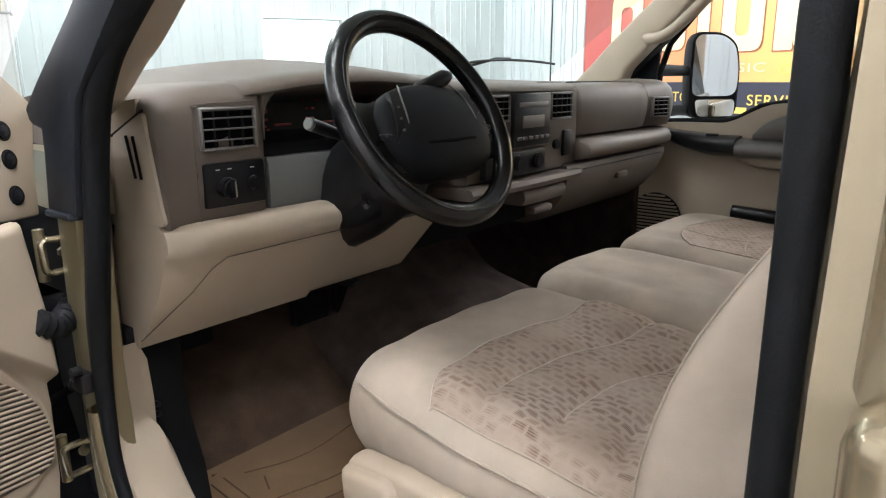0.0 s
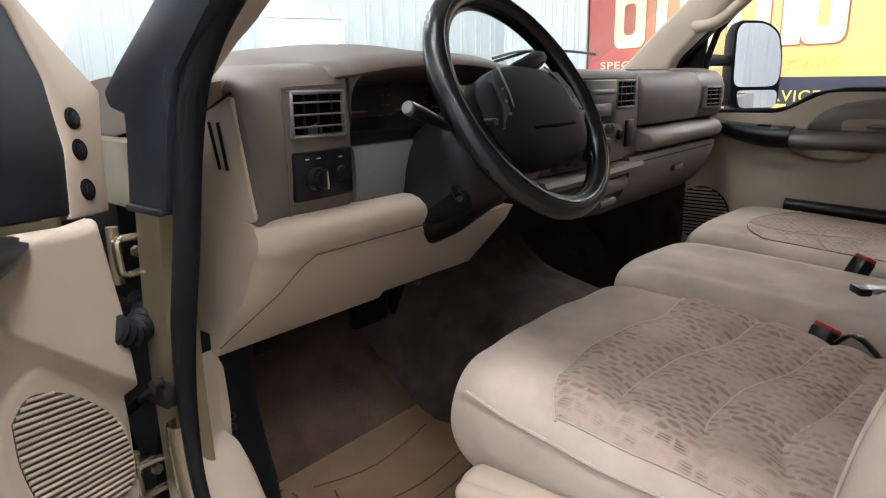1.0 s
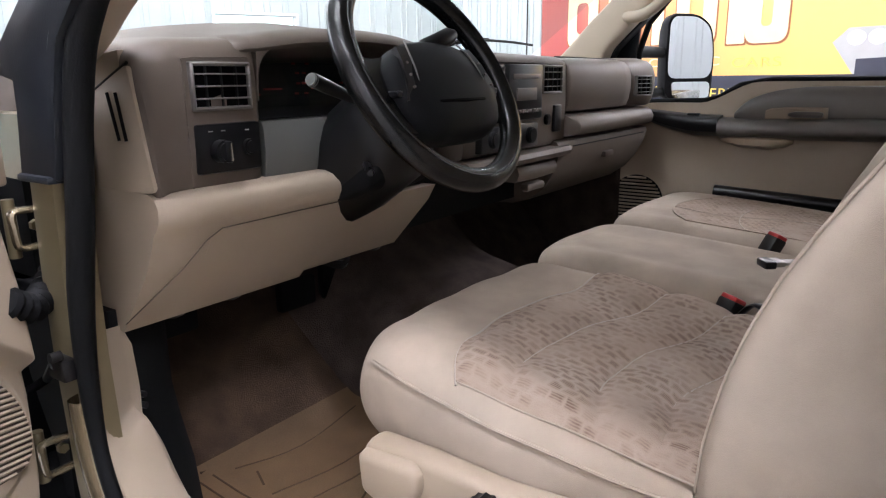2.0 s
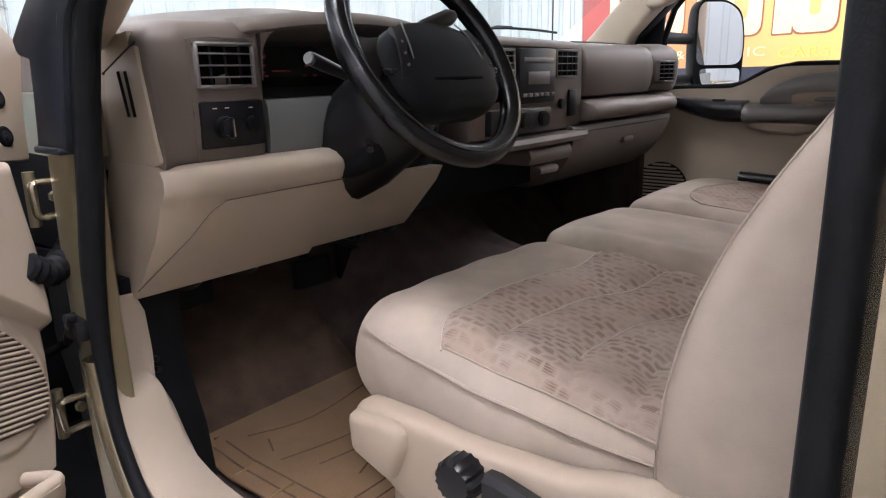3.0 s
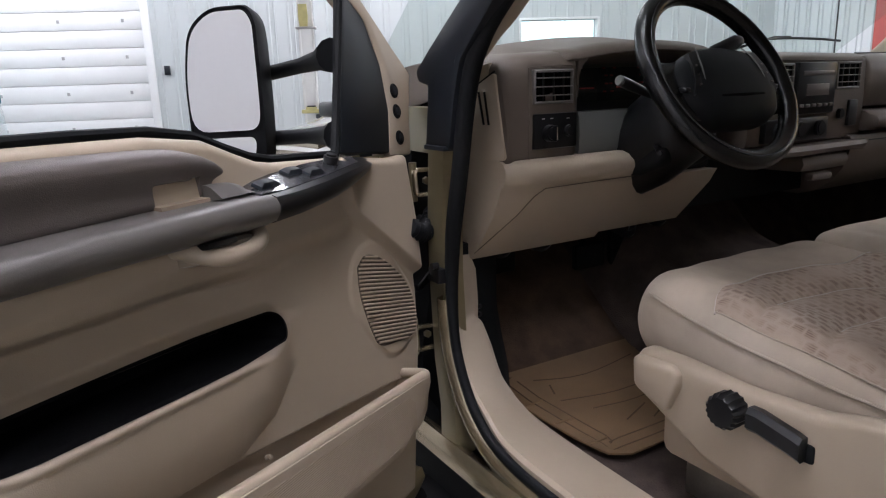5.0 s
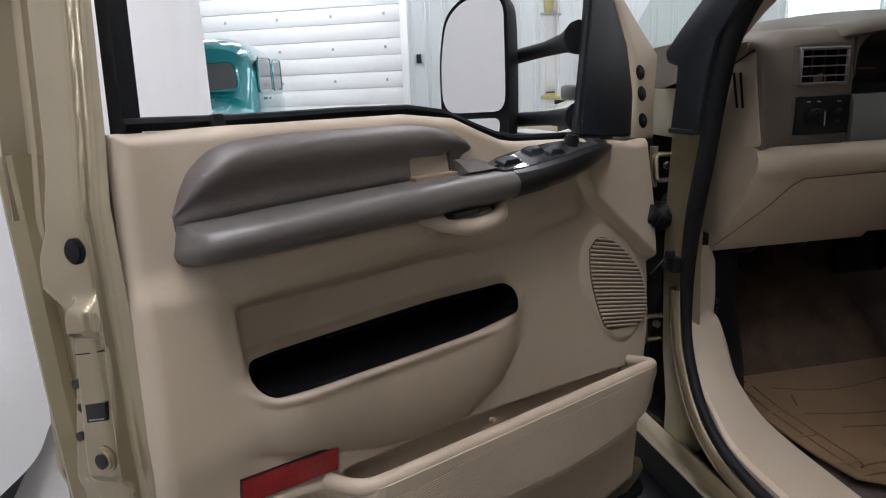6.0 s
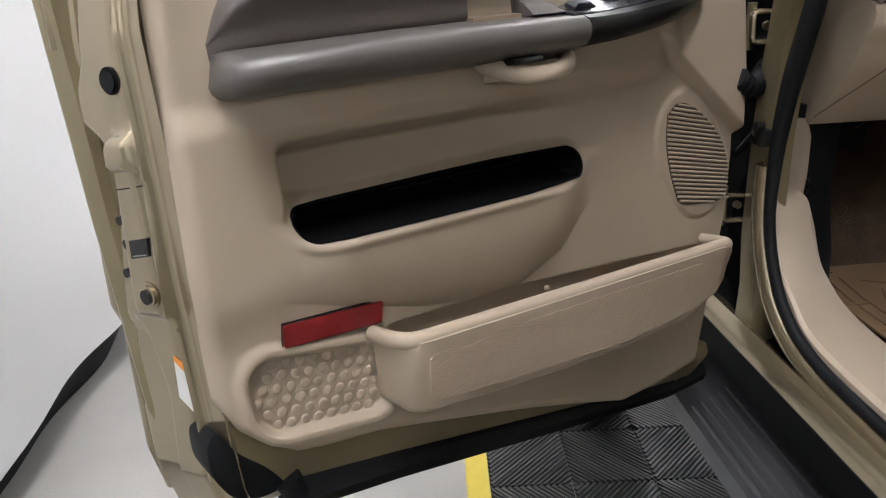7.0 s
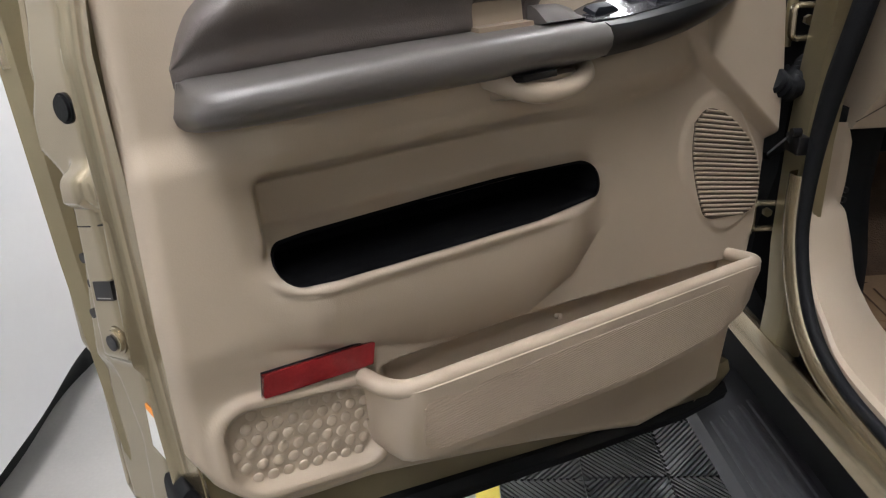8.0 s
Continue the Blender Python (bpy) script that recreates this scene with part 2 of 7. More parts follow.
def prism(poly, axis, a, b, bev=0.0, seg=2):
    """A polygon in the two other axes, drawn out along axis from a to b."""
    bm = bmesh.new()
    i = "xyz".index(axis)

    def at(p, d):
        co = list(p)
        co.insert(i, d)
        return co

    lo = [bm.verts.new(at(p, a)) for p in poly]
    hi = [bm.verts.new(at(p, b)) for p in poly]
    bm.faces.new(lo)
    bm.faces.new(list(reversed(hi)))
    n = len(poly)
    for k in range(n):
        bm.faces.new((lo[k], hi[k], hi[(k + 1) % n], lo[(k + 1) % n]))
    bmesh.ops.recalc_face_normals(bm, faces=bm.faces)
    if bev:
        bmesh.ops.bevel(bm, geom=list(bm.edges), offset=bev, segments=seg, affect="EDGES", profile=0.5, clamp_overlap=True)
    return bm


def loft(rings, cap=True, loop=True):
    """Skin through rings of equally many points."""
    bm = bmesh.new()
    rows = [[bm.verts.new(p) for p in ring] for ring in rings]
    n = len(rows[0])
    for a, b in zip(rows, rows[1:]):
        for k in range(n if loop else n - 1):
            bm.faces.new((a[k], a[(k + 1) % n], b[(k + 1) % n], b[k]))
    if cap and loop:
        bm.faces.new(list(reversed(rows[0])))
        bm.faces.new(rows[-1])
    return bm


def smooth_line(points, steps=6):
    """Catmull-Rom through the points."""
    pts = [Vector(p) for p in points]
    pts = [2 * pts[0] - pts[1], *pts, 2 * pts[-1] - pts[-2]]
    out = []
    for a, b, c, d in zip(pts, pts[1:], pts[2:], pts[3:]):
        for k in range(steps):
            t = k / steps
            out.append(0.5 * (2 * b + (c - a) * t + (2 * a - 5 * b + 4 * c - d) * t * t + (3 * b - a - 3 * c + d) * t**3))
    return out + [pts[-2]]


def tube(points, r, n=10, flat=1.0, closed=False, up=(0, 0, 1)):
    """A round or flattened rod along the points; r may be a list."""
    pts = [Vector(p) for p in points]
    rings = []
    for k, p in enumerate(pts):
        if closed:
            d = pts[(k + 1) % len(pts)] - pts[k - 1]
        else:
            d = pts[min(k + 1, len(pts) - 1)] - pts[max(k - 1, 0)]
        d.normalize()
        side = d.cross(Vector(up))
        if side.length < 1e-3:
            side = d.cross(Vector((1, 0, 0)))
        side.normalize()
        over = side.cross(d)
        rr = r[k] if isinstance(r, (list, tuple)) else r
        rings.append([p + rr * (math.cos(a) * side + flat * math.sin(a) * over) for a in [2 * math.pi * j / n for j in range(n)]])
    if closed:
        return loft(rings + [rings[0]], cap=False)
    return loft(rings)


def disc(center, normal, r, depth, n=24, bev=0.0):
    bm = bmesh.new()
    bmesh.ops.create_cone(bm, cap_ends=True, segments=n, radius1=r, radius2=r, depth=depth)
    if bev:
        bmesh.ops.bevel(bm, geom=[e for e in bm.edges if len(e.link_faces) == 2 and e.calc_face_angle() > 1], offset=bev, segments=2, affect="EDGES")
    q = Vector((0, 0, 1)).rotation_difference(Vector(normal)).to_matrix().to_4x4()
    bm.transform(Matrix.Translation(center) @ q)
    return bm


def sheet(fn, nu, nv, thick=0.0, side=None):
    """A surface fn(u, v) for u, v in 0..1; with thick, a second skin moved by side * thick and a closed rim."""
    bm = bmesh.new()
    top = [[bm.verts.new(fn(i / nu, j / nv)) for j in range(nv + 1)] for i in range(nu + 1)]
    for i in range(nu):
        for j in range(nv):
            bm.faces.new((top[i][j], top[i + 1][j], top[i + 1][j + 1], top[i][j + 1]))
    if thick:
        off = Vector(side) * thick
        low = [[bm.verts.new(v.co + off) for v in row] for row in top]
        for i in range(nu):
            for j in range(nv):
                bm.faces.new((low[i][j], low[i][j + 1], low[i + 1][j + 1], low[i + 1][j]))
        for i in range(nu):
            bm.faces.new((top[i][0], low[i][0], low[i + 1][0], top[i + 1][0]))
            bm.faces.new((top[i + 1][nv], low[i + 1][nv], low[i][nv], top[i][nv]))
        for j in range(nv):
            bm.faces.new((top[0][j + 1], low[0][j + 1], low[0][j], top[0][j]))
            bm.faces.new((top[nu][j], low[nu][j], low[nu][j + 1], top[nu][j + 1]))
    return bm


def step(a, b, x):
    t = min(1.0, max(0.0, (x - a) / (b - a)))
    return t * t * (3 - 2 * t)


def lerp(pairs, x):
    """Straight lines through (x, value) pairs."""
    if x <= pairs[0][0]:
        return pairs[0][1]
    for (a, p), (b, q) in zip(pairs, pairs[1:]):
        if x <= b:
            return p + (q - p) * (x - a) / (b - a)
    return pairs[-1][1]


def rounded(points, r, steps=5):
    """A polygon in the plane with its corners rounded."""
    out = []
    n = len(points)
    for k in range(n):
        p, a, b = Vector(points[k]), Vector(points[k - 1]), Vector(points[(k + 1) % n])
        da, db = (a - p), (b - p)
        ra = min(r, 0.45 * da.length, 0.45 * db.length)
        s, e = p + da.normalized() * ra, p + db.normalized() * ra
        for j in range(steps + 1):
            t = j / steps
            out.append((1 - t) ** 2 * s + 2 * t * (1 - t) * p + t * t * e)
    return out


# ---- the hall ----
def hall_part(name, bm, mat, label, category):
    bm.transform(ROOM)
    return tagged(part(name, bm, mat, smooth=False), label, category, kind="structure")


floor = tagged(part("floor", box(-30, 30, -30, 30, -0.2, 0.0, 0), CONCRETE, smooth=False), "pale grey sealed concrete floor with stains", "floor", kind="structure")
ceiling = hall_part("ceiling", box(HALL_L - 0.3, HALL_R + 0.3, HALL_B - 0.3, HALL_F + 0.3, HALL_H, HALL_H + 0.2, 0), CEIL_MAT, "unseen grey hall ceiling, darkened to cut bounced light", "ceiling")


def ribbed_wall(name, along, a, b, at, out, label, holes=()):
    """A steel-clad wall: a slab with upright ribs on its inner face. along: 'x' or 'y' in the hall."""
    pieces = []
    spans, last = [], a
    for h0, h1, z0, z1 in holes:
        spans += [(last, h0, 0, HALL_H), (h0, h1, 0, z0), (h0, h1, z1, HALL_H)]
        last = h1
    spans.append((last, b, 0, HALL_H))
    for s0, s1, z0, z1 in spans:
        if z1 - z0 < 0.02 or s1 - s0 < 0.02:
            continue
        lo, hi = sorted((at, at + 0.2 * out))
        pieces.append(box(s0, s1, lo, hi, z0, z1, 0) if along == "x" else box(lo, hi, s0, s1, z0, z1, 0))
        x = math.ceil(s0 / 0.3) * 0.3
        while x < s1 - 0.06:
            lo2, hi2 = sorted((at - 0.018 * out, at + 0.01 * out))
            for dx in (0.0, 0.1):
                w = 0.035 if dx == 0 else 0.012
                if x + dx + w < s1:
                    pieces.append(box(x + dx, x + dx + w, lo2, hi2, z0, z1, 0.006, 1) if along == "x" else box(lo2, hi2, x + dx, x + dx + w, z0, z1, 0.006, 1))
            x += 0.3
    return hall_part(name, merge(*pieces), WALL_MAT, label, "wall")


wall_front = ribbed_wall("wall_front", "x", HALL_L, HALL_R, HALL_F, 1, "pale grey-green ribbed steel wall", holes=[(-8.7, -4.3, 0.0, 3.4), (1.63, 2.92, 1.45, 2.42)])
wall_back = ribbed_wall("wall_back", "x", HALL_L, HALL_R, HALL_B, -1, "pale grey-green ribbed steel wall")
wall_right = ribbed_wall("wall_right", "y", HALL_B, HALL_F, HALL_R, 1, "pale grey-green ribbed steel wall behind a banner")
wall_left = ribbed_wall("wall_left", "y", HALL_B, HALL_F, HALL_L, -1, "pale grey-green ribbed steel wall")


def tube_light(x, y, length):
    t = thing("ceiling_light", "long white ceiling lamp with two tubes, unseen, added for light", "ceiling light", "ceiling lights", at=(0, 0, 0))
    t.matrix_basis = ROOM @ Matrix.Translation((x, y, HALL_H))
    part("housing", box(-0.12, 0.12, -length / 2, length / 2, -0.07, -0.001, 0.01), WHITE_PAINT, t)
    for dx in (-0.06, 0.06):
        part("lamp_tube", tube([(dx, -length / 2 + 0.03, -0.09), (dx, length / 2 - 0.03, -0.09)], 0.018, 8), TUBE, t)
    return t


# Lamps out of view, placed to brighten the walls, seats and open door.
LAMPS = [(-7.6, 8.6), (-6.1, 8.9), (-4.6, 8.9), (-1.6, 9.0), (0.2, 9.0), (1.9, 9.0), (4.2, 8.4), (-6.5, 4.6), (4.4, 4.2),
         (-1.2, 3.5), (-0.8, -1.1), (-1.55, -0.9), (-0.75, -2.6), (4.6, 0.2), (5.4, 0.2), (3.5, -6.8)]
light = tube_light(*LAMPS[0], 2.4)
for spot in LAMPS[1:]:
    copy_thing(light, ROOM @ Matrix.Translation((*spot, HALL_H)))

# ---- the pickup truck ----
truck = thing("pickup_truck", "gold pickup truck with beige interior and its driver door standing open", "truck")


def mirrored(bm):
    bm.transform(Matrix.Diagonal((-1, 1, 1, 1)))
    bmesh.ops.reverse_faces(bm, faces=bm.faces)
    return bm


# door opening: one loop of rubber round it, from the B pillar over the sill to the A pillar
OPENING = [(-0.80, -0.62, 1.86), (-0.84, -0.742, 1.76), (-0.885, -0.7545, 1.5), (-0.898, -0.7575, 1.2), (-0.893, -0.754, 0.95), (-0.880, -0.70, 0.845),
           (-0.875, -0.55, 0.815), (-0.873, -0.30, 0.812), (-0.874, -0.13, 0.822), (-0.880, -0.045, 0.87), (-0.88, 0.012, 0.96), (-0.88, 0.026, 1.06),
           (-0.88, 0.018, 1.17), (-0.88, -0.008, 1.28), (-0.88, -0.036, 1.4), (-0.88, -0.07, 1.475), (-0.872, -0.14, 1.55), (-0.83, -0.34, 1.73), (-0.80, -0.52, 1.845)]
opening_line = smooth_line(OPENING, 6)
part("door_seal", tube(opening_line[:-1], [0.0118 if p.y < -0.6 else lerp([(1.0, 0.009), (1.2, 0.0145)], p.z) for p in opening_line[:-1]], 10, closed=True, up=(1, 0, 0)), BLACK_SOFT, truck, "black rubber door seal")


def offset_line(line, d, dx):
    """The opening's line pushed outwards in its own plane."""
    mid = Vector((0, -0.37, 1.28))
    out = []
    for k, p in enumerate(line):
        t = (line[(k + 1) % len(line)] - line[k - 1]).normalized()
        n = Vector((0, t.z, -t.y)).normalized()
        if n.dot(Vector((0, p.y, p.z)) - mid) < 0:
            n = -n
        out.append(p + n * d + Vector((dx, 0, 0)))
    return out


rim = opening_line[:-1]
rim_rings = [[Vector(a), Vector(b), Vector(c), Vector(d)] for a, b, c, d in zip(offset_line(rim, 0.006, 0.0), offset_line(rim, 0.012, 0.002), offset_line(rim, 0.018, 0.004), offset_line(rim, 0.024, 0.012))]
lowest = [k for k, ring in enumerate(rim_rings) if rim[k].z < 1.30 or rim[k].y < -0.5]
runs = [k for k in range(lowest[0], len(rim_rings)) if k in lowest]
part("aperture_flange", loft([rim_rings[k] for k in runs if rim[k].z < 1.30 and rim[k].y > -0.70], cap=False, loop=False), PAINT, truck, "gold painted door opening flange")
LIP = [offset_line(rim, d, dx) for d, dx in ((0.005, 0.002), (0.007, -0.006), (0.011, -0.011), (0.017, -0.014), (0.025, -0.015), (0.031, -0.013), (0.036, -0.007), (0.039, 0.002), (0.041, 0.014))]
part("sill_lip", loft([[line[k] for line in LIP] for k in range(len(rim)) if rim[k].z < 1.07 and rim[k].y > -0.7], cap=False, loop=False), PAINT, truck, "glossy gold lip of the door sill")

# sills, rockers, pillars, roof
ROCKER = [(-0.87, 0.785), (-0.893, 0.795), (-0.900, 0.787), (-0.902, 0.752), (-0.887, 0.732), (-0.84, 0.732)]
part("rocker_panel", loft([[Vector((x, y, z)) for x, z in ROCKER] for y in (-2.2, -1.2, -0.3, -0.05, 0.2)]), PAINT, truck, "gold painted rocker panel")
part("rocker_panel", mirrored(loft([[Vector((x, y, z)) for x, z in ROCKER] for y in (-2.2, 0.42)])), PAINT, truck, "gold painted rocker panel")
outer_line = [(-0.865, 0.058, 1.12), (-0.866, 0.055, 1.06), (-0.866, 0.045, 1.0), (-0.866, 0.03, 0.955), (-0.867, 0.0, 0.91), (-0.868, -0.05, 0.872), (-0.87, -0.12, 0.838), (-0.87, -0.3, 0.828), (-0.87, -0.55, 0.83), (-0.872, -0.72, 0.85)]
inner_line = [(-0.803, 0.085, 1.12), (-0.80, 0.084, 1.06), (-0.80, 0.083, 1.008), (-0.797, 0.055, 0.992), (-0.79, 0.032, 0.935), (-0.78, 0.005, 0.885), (-0.755, -0.06, 0.832), (-0.74, -0.3, 0.808), (-0.742, -0.55, 0.81), (-0.76, -0.72, 0.85)]
oo, ii = smooth_line(outer_line, 6), smooth_line(inner_line, 6)
part("sill_trim", loft([[o + Vector((0, 0, -0.03)), o, o + (i - o) * 0.06 + Vector((0.0, 0, 0.006)), o + (i - o) * 0.5 + Vector((0, 0, 0.005)), o + (i - o) * 0.94, i, i + Vector((0.012, 0, -0.03))] for o, i in zip(oo, ii)], loop=False), BEIGE, truck, "beige plastic sill trim")
part("kick_panel", loft([[Vector((x + dx, y + dy, z)) for x, y in ((-0.815, 0.090), (-0.797, 0.087), (-0.785, 0.094), (-0.74, 0.106), (-0.718, 0.122), (-0.708, 0.17), (-0.70, 0.34), (-0.815, 0.34))] for z, dx, dy in ((0.79, 0.012, -0.03), (0.88, 0.01, -0.02), (0.95, 0.004, -0.006), (1.0, 0.0, 0.0), (1.14, 0.0, 0.0))]), BLACK_SOFT, truck, "dark kick panel with a release pin")
for z in (1.013, 0.997):
    part("pin", disc((-0.781, 0.093, z), (0.3, -0.9, 0), 0.0045, 0.010, 12), BLACK, truck, "small release pin")

A_OUT = [(0.064, 1.322), (-0.012, 1.322), (-0.03, 1.40), (-0.05, 1.458), (-0.12, 1.518), (-0.40, 1.735), (-0.60, 1.86), (-0.52, 1.885), (-0.34, 1.755), (-0.055, 1.545), (0.0, 1.508), (0.05, 1.474), (0.088, 1.446), (0.08, 1.428), (0.05, 1.422), (0.052, 1.395)]
part("a_pillar", prism(A_OUT, "x", -0.902, -0.872, 0.006), SLATE, truck, "blue-black plastic A pillar cladding")
A_FAR = [(0.15, 1.34), (0.12, 1.46), (0.099, 1.501), (0.028, 1.57), (-0.059, 1.658), (-0.24, 1.84), (-0.18, 1.86), (0.0, 1.70), (0.12, 1.585), (0.22, 1.48), (0.24, 1.34)]
part("a_pillar", prism(A_FAR, "x", 0.875, 0.92, 0.006), SLATE, truck, "blue-black plastic A pillar cladding")
part("pillar_ledge", box(-0.908, -0.88, -0.008, 0.058, 1.32, 1.328, 0.003), SLATE, truck, "blue-black ledge")
upper = [p for p in offset_line(rim, 0.019, -0.016) if p.z > 1.33 and -0.5 < p.y]
part("pillar_channel", tube(upper, 0.0055, 8), GREY_PANEL, truck, "grey rubber channel along the A pillar")
SEAL_SIDE = smooth_line([(-0.866, 0.012, 1.435), (-0.866, -0.03, 1.468), (-0.866, -0.075, 1.512), (-0.866, -0.12, 1.552), (-0.855, -0.28, 1.69), (-0.84, -0.44, 1.83)], 4)
GLASS_SIDE = smooth_line([(-0.80, 0.075, 1.438), (-0.80, 0.028, 1.464), (-0.80, -0.017, 1.495), (-0.80, -0.079, 1.534), (-0.79, -0.25, 1.68), (-0.78, -0.41, 1.83)], 4)
part("a_pillar_trim", loft([[a, a + (b - a) * 0.25 + Vector((0, -0.006, -0.005)), a + (b - a) * 0.7 + Vector((0, -0.006, -0.005)), b, b + Vector((-0.012, 0.02, 0.012)), a + Vector((0, 0.04, 0.02))] for a, b in zip(SEAL_SIDE, GLASS_SIDE)]), BEIGE, truck, "beige A pillar trim")
A_RIGHT = [(0.32, 1.43), (0.236, 1.504), (0.159, 1.583), (0.072, 1.663), (-0.06, 1.78), (-0.14, 1.85), (-0.26, 1.85), (-0.18, 1.775), (-0.059, 1.66), (0.028, 1.572), (0.099, 1.503), (0.13, 1.43)]
part("a_pillar_trim", prism(A_RIGHT, "x", 0.80, 0.872, 0.014, 3), BEIGE, truck, "beige A pillar trim with a grab handle")
grab = smooth_line([(0.83, 0.06, 1.60), (0.80, 0.025, 1.588), (0.775, -0.035, 1.60), (0.765, -0.10, 1.65), (0.775, -0.17, 1.72), (0.80, -0.21, 1.765), (0.83, -0.22, 1.78)], 6)
part("grab_handle", tube(grab, [0.02 - 0.004 * math.sin(math.pi * k / (len(grab) - 1)) for k in range(len(grab))], 10), BEIGE, truck, "beige grab handle")

PILLAR = [(-0.872, 0.03), (-0.888, 0.036), (-0.892, 0.06), (-0.89, 0.082), (-0.876, 0.095), (-0.83, 0.105), (-0.80, 0.13), (-0.85, 0.03)]
part("hinge_pillar", loft([[Vector((x + dx, y + dy, z)) for x, y in PILLAR] for z, dy, dx in ((0.765, -0.02, 0.0), (0.85, -0.015, 0.004), (0.93, 0.015, 0.012), (1.1, 0.028, 0.014), (1.2, 0.022, 0.012), (1.33, 0.0, 0.006))]), PAINT_DULL, truck, "dusty gold hinge pillar")
part("front_fender", loft([[Vector((x, y, z)) for y, z in ((0.305, 0.62), (0.30, 1.0), (0.30, 1.29), (0.9, 1.27), (1.5, 1.2), (1.55, 0.9), (1.35, 0.95), (1.0, 1.08), (0.62, 0.95), (0.5, 0.62))] for x in (-0.99, -0.9)]), PAINT, truck, "gold front fender")
part("front_fender", mirrored(loft([[Vector((x, y, z)) for y, z in ((0.305, 0.62), (0.30, 1.0), (0.30, 1.29), (0.9, 1.27), (1.5, 1.2), (1.55, 0.9), (1.35, 0.95), (1.0, 1.08), (0.62, 0.95), (0.5, 0.62))] for x in (-0.99, -0.9)])), PAINT, truck, "gold front fender")
# Added black block; it paints in the shade of the gap behind the pillar.
part("pillar_gap_shade", loft([[Vector((x, y, z)) for x, y in ((-0.835, 0.118), (-0.80, 0.30), (-0.78, 0.30), (-0.785, 0.14))] for z in (0.66, 1.0, 1.30)]), VOID, truck, "black block standing in for the shaded gap behind the hinge pillar")
part("cowl_side", loft([[Vector((x, y, z)) for x, y in ((-0.862, 0.085), (-0.858, 0.11), (-0.84, 0.32), (-0.81, 0.32), (-0.81, 0.085))] for z in (1.305, 1.36, 1.385)]), PAINT_DULL, truck, "dusty gold cowl side")
part("hood", sheet(lambda u, v: Vector((-0.9 + 1.8 * u, 0.56 + 0.98 * v, 1.31 + 0.07 * math.sin(math.pi * u) ** 0.6 - 0.1 * v * v)), 16, 8, 0.02, (0, 0, -1)), PAINT, truck, "gold hood")
part("cowl", box(-0.88, 0.88, 0.46, 0.60, 1.36, 1.395, 0.01), BLACK, truck, "black cowl below the windshield")
part("passenger_kick_panel", box(0.80, 0.84, 0.05, 0.5, 0.79, 1.30, 0.004), CARPET, truck, "brown passenger kick panel")
part("firewall", box(-0.86, 0.86, 0.5, 0.53, 0.62, 1.37, 0), BLACK_SOFT, truck, "dark firewall")

part("b_pillar", loft([[Vector((x, y, z)) for x, y in ((-0.94, -0.775), (-0.94, -0.85), (-0.8, -0.85), (-0.8, -0.765), (-0.86, -0.757))] for z in (0.7, 1.35)] + [[Vector((x + 0.07, y, z)) for x, y in ((-0.94, -0.775), (-0.94, -0.85), (-0.8, -0.85), (-0.8, -0.765), (-0.86, -0.757))] for z in (1.87,)]), PAINT, truck, "gold painted B pillar", smooth=False)
part("rear_door", merge(prism([(-0.80, 0.66), (-0.79, 1.36), (-1.75, 1.38), (-1.78, 0.66)], "x", -0.975, -0.88, 0.02, 3), prism([(-0.79, 1.35), (-0.86, 1.35), (-0.88, 1.83), (-0.80, 1.83)], "x", -0.95, -0.86, 0.008)), PAINT, truck, "gold rear door, closed")
part("rear_side", mirrored(prism([(-0.80, 0.66), (-0.80, 1.36), (-2.2, 1.38), (-2.2, 0.66)], "x", -0.97, -0.88, 0.01)), PAINT, truck, "gold cab side")
part("rear_side", prism([(-1.8, 0.66), (-1.8, 1.38), (-2.2, 1.38), (-2.2, 0.66)], "x", -0.97, -0.88, 0.01), PAINT, truck, "gold cab side")
part("cab_back", box(-0.92, 0.92, -2.24, -2.2, 0.66, 1.86, 0.01), BEIGE, truck, "beige cab back wall")
# Out of view; its front edge reaches forward to keep lamp light off the dashboard.
part("roof", merge(box(-0.84, 0.84, -2.24, -0.14, 1.872, 1.93, 0.02)), BEIGE, truck, "beige headliner and roof, unseen, drawn forward to shade the dashboard")
# Unseen dark panes, added to keep side light out of the cab.
for sx in (-1, 1):
    part("rear_shade_pane", sheet(lambda u, v: Vector((sx * (0.945 - 0.13 * v), -0.86 - 1.34 * u, 1.36 + 0.52 * v)), 4, 4, 0.006, (-sx, 0, 0)), CAB_SHADE, truck, "unseen dark pane added to shade the cab")
part("floor_pan", box(-0.86, 0.86, -2.2, 0.5, 0.64, 0.772, 0), BLACK_SOFT, truck)
part("carpet", sheet(lambda u, v: Vector((-0.775 + 1.55 * u, -1.5 + 2.0 * v, 0.785 + 0.31 * step(0.10, 0.52, -1.5 + 2.0 * v) + (0.17 + 0.12 * step(-0.3, 0.4, -1.5 + 2.0 * v)) * math.exp(-(((-0.775 + 1.55 * u) / 0.24) ** 4)))), 60, 60, 0.01, (0, 0, -1)), CARPET, truck, "brown cab carpet")
# Sheet whose darker brown paints in the dashboard's shade over the upper mat.
part("toe_board", sheet(lambda u, v: Vector((-0.775 + 0.60 * u, 0.145 + 0.34 * v, 0.797 + 0.31 * step(0.10, 0.52, 0.145 + 0.34 * v) + 0.003 * math.sin(9 * u + 6 * v))), 24, 20, 0.008, (0, 0, -1)), TOE_SHADE, truck, "brown toe board with the footwell's shade in its colour")
part("windshield", sheet(lambda u, v: Vector((-0.82 + 1.64 * u, 0.47 - 0.62 * v + 0.06 * math.sin(math.pi * u), 1.415 + 0.455 * v)), 12, 6), SHADED, truck, "lightly tinted windshield")
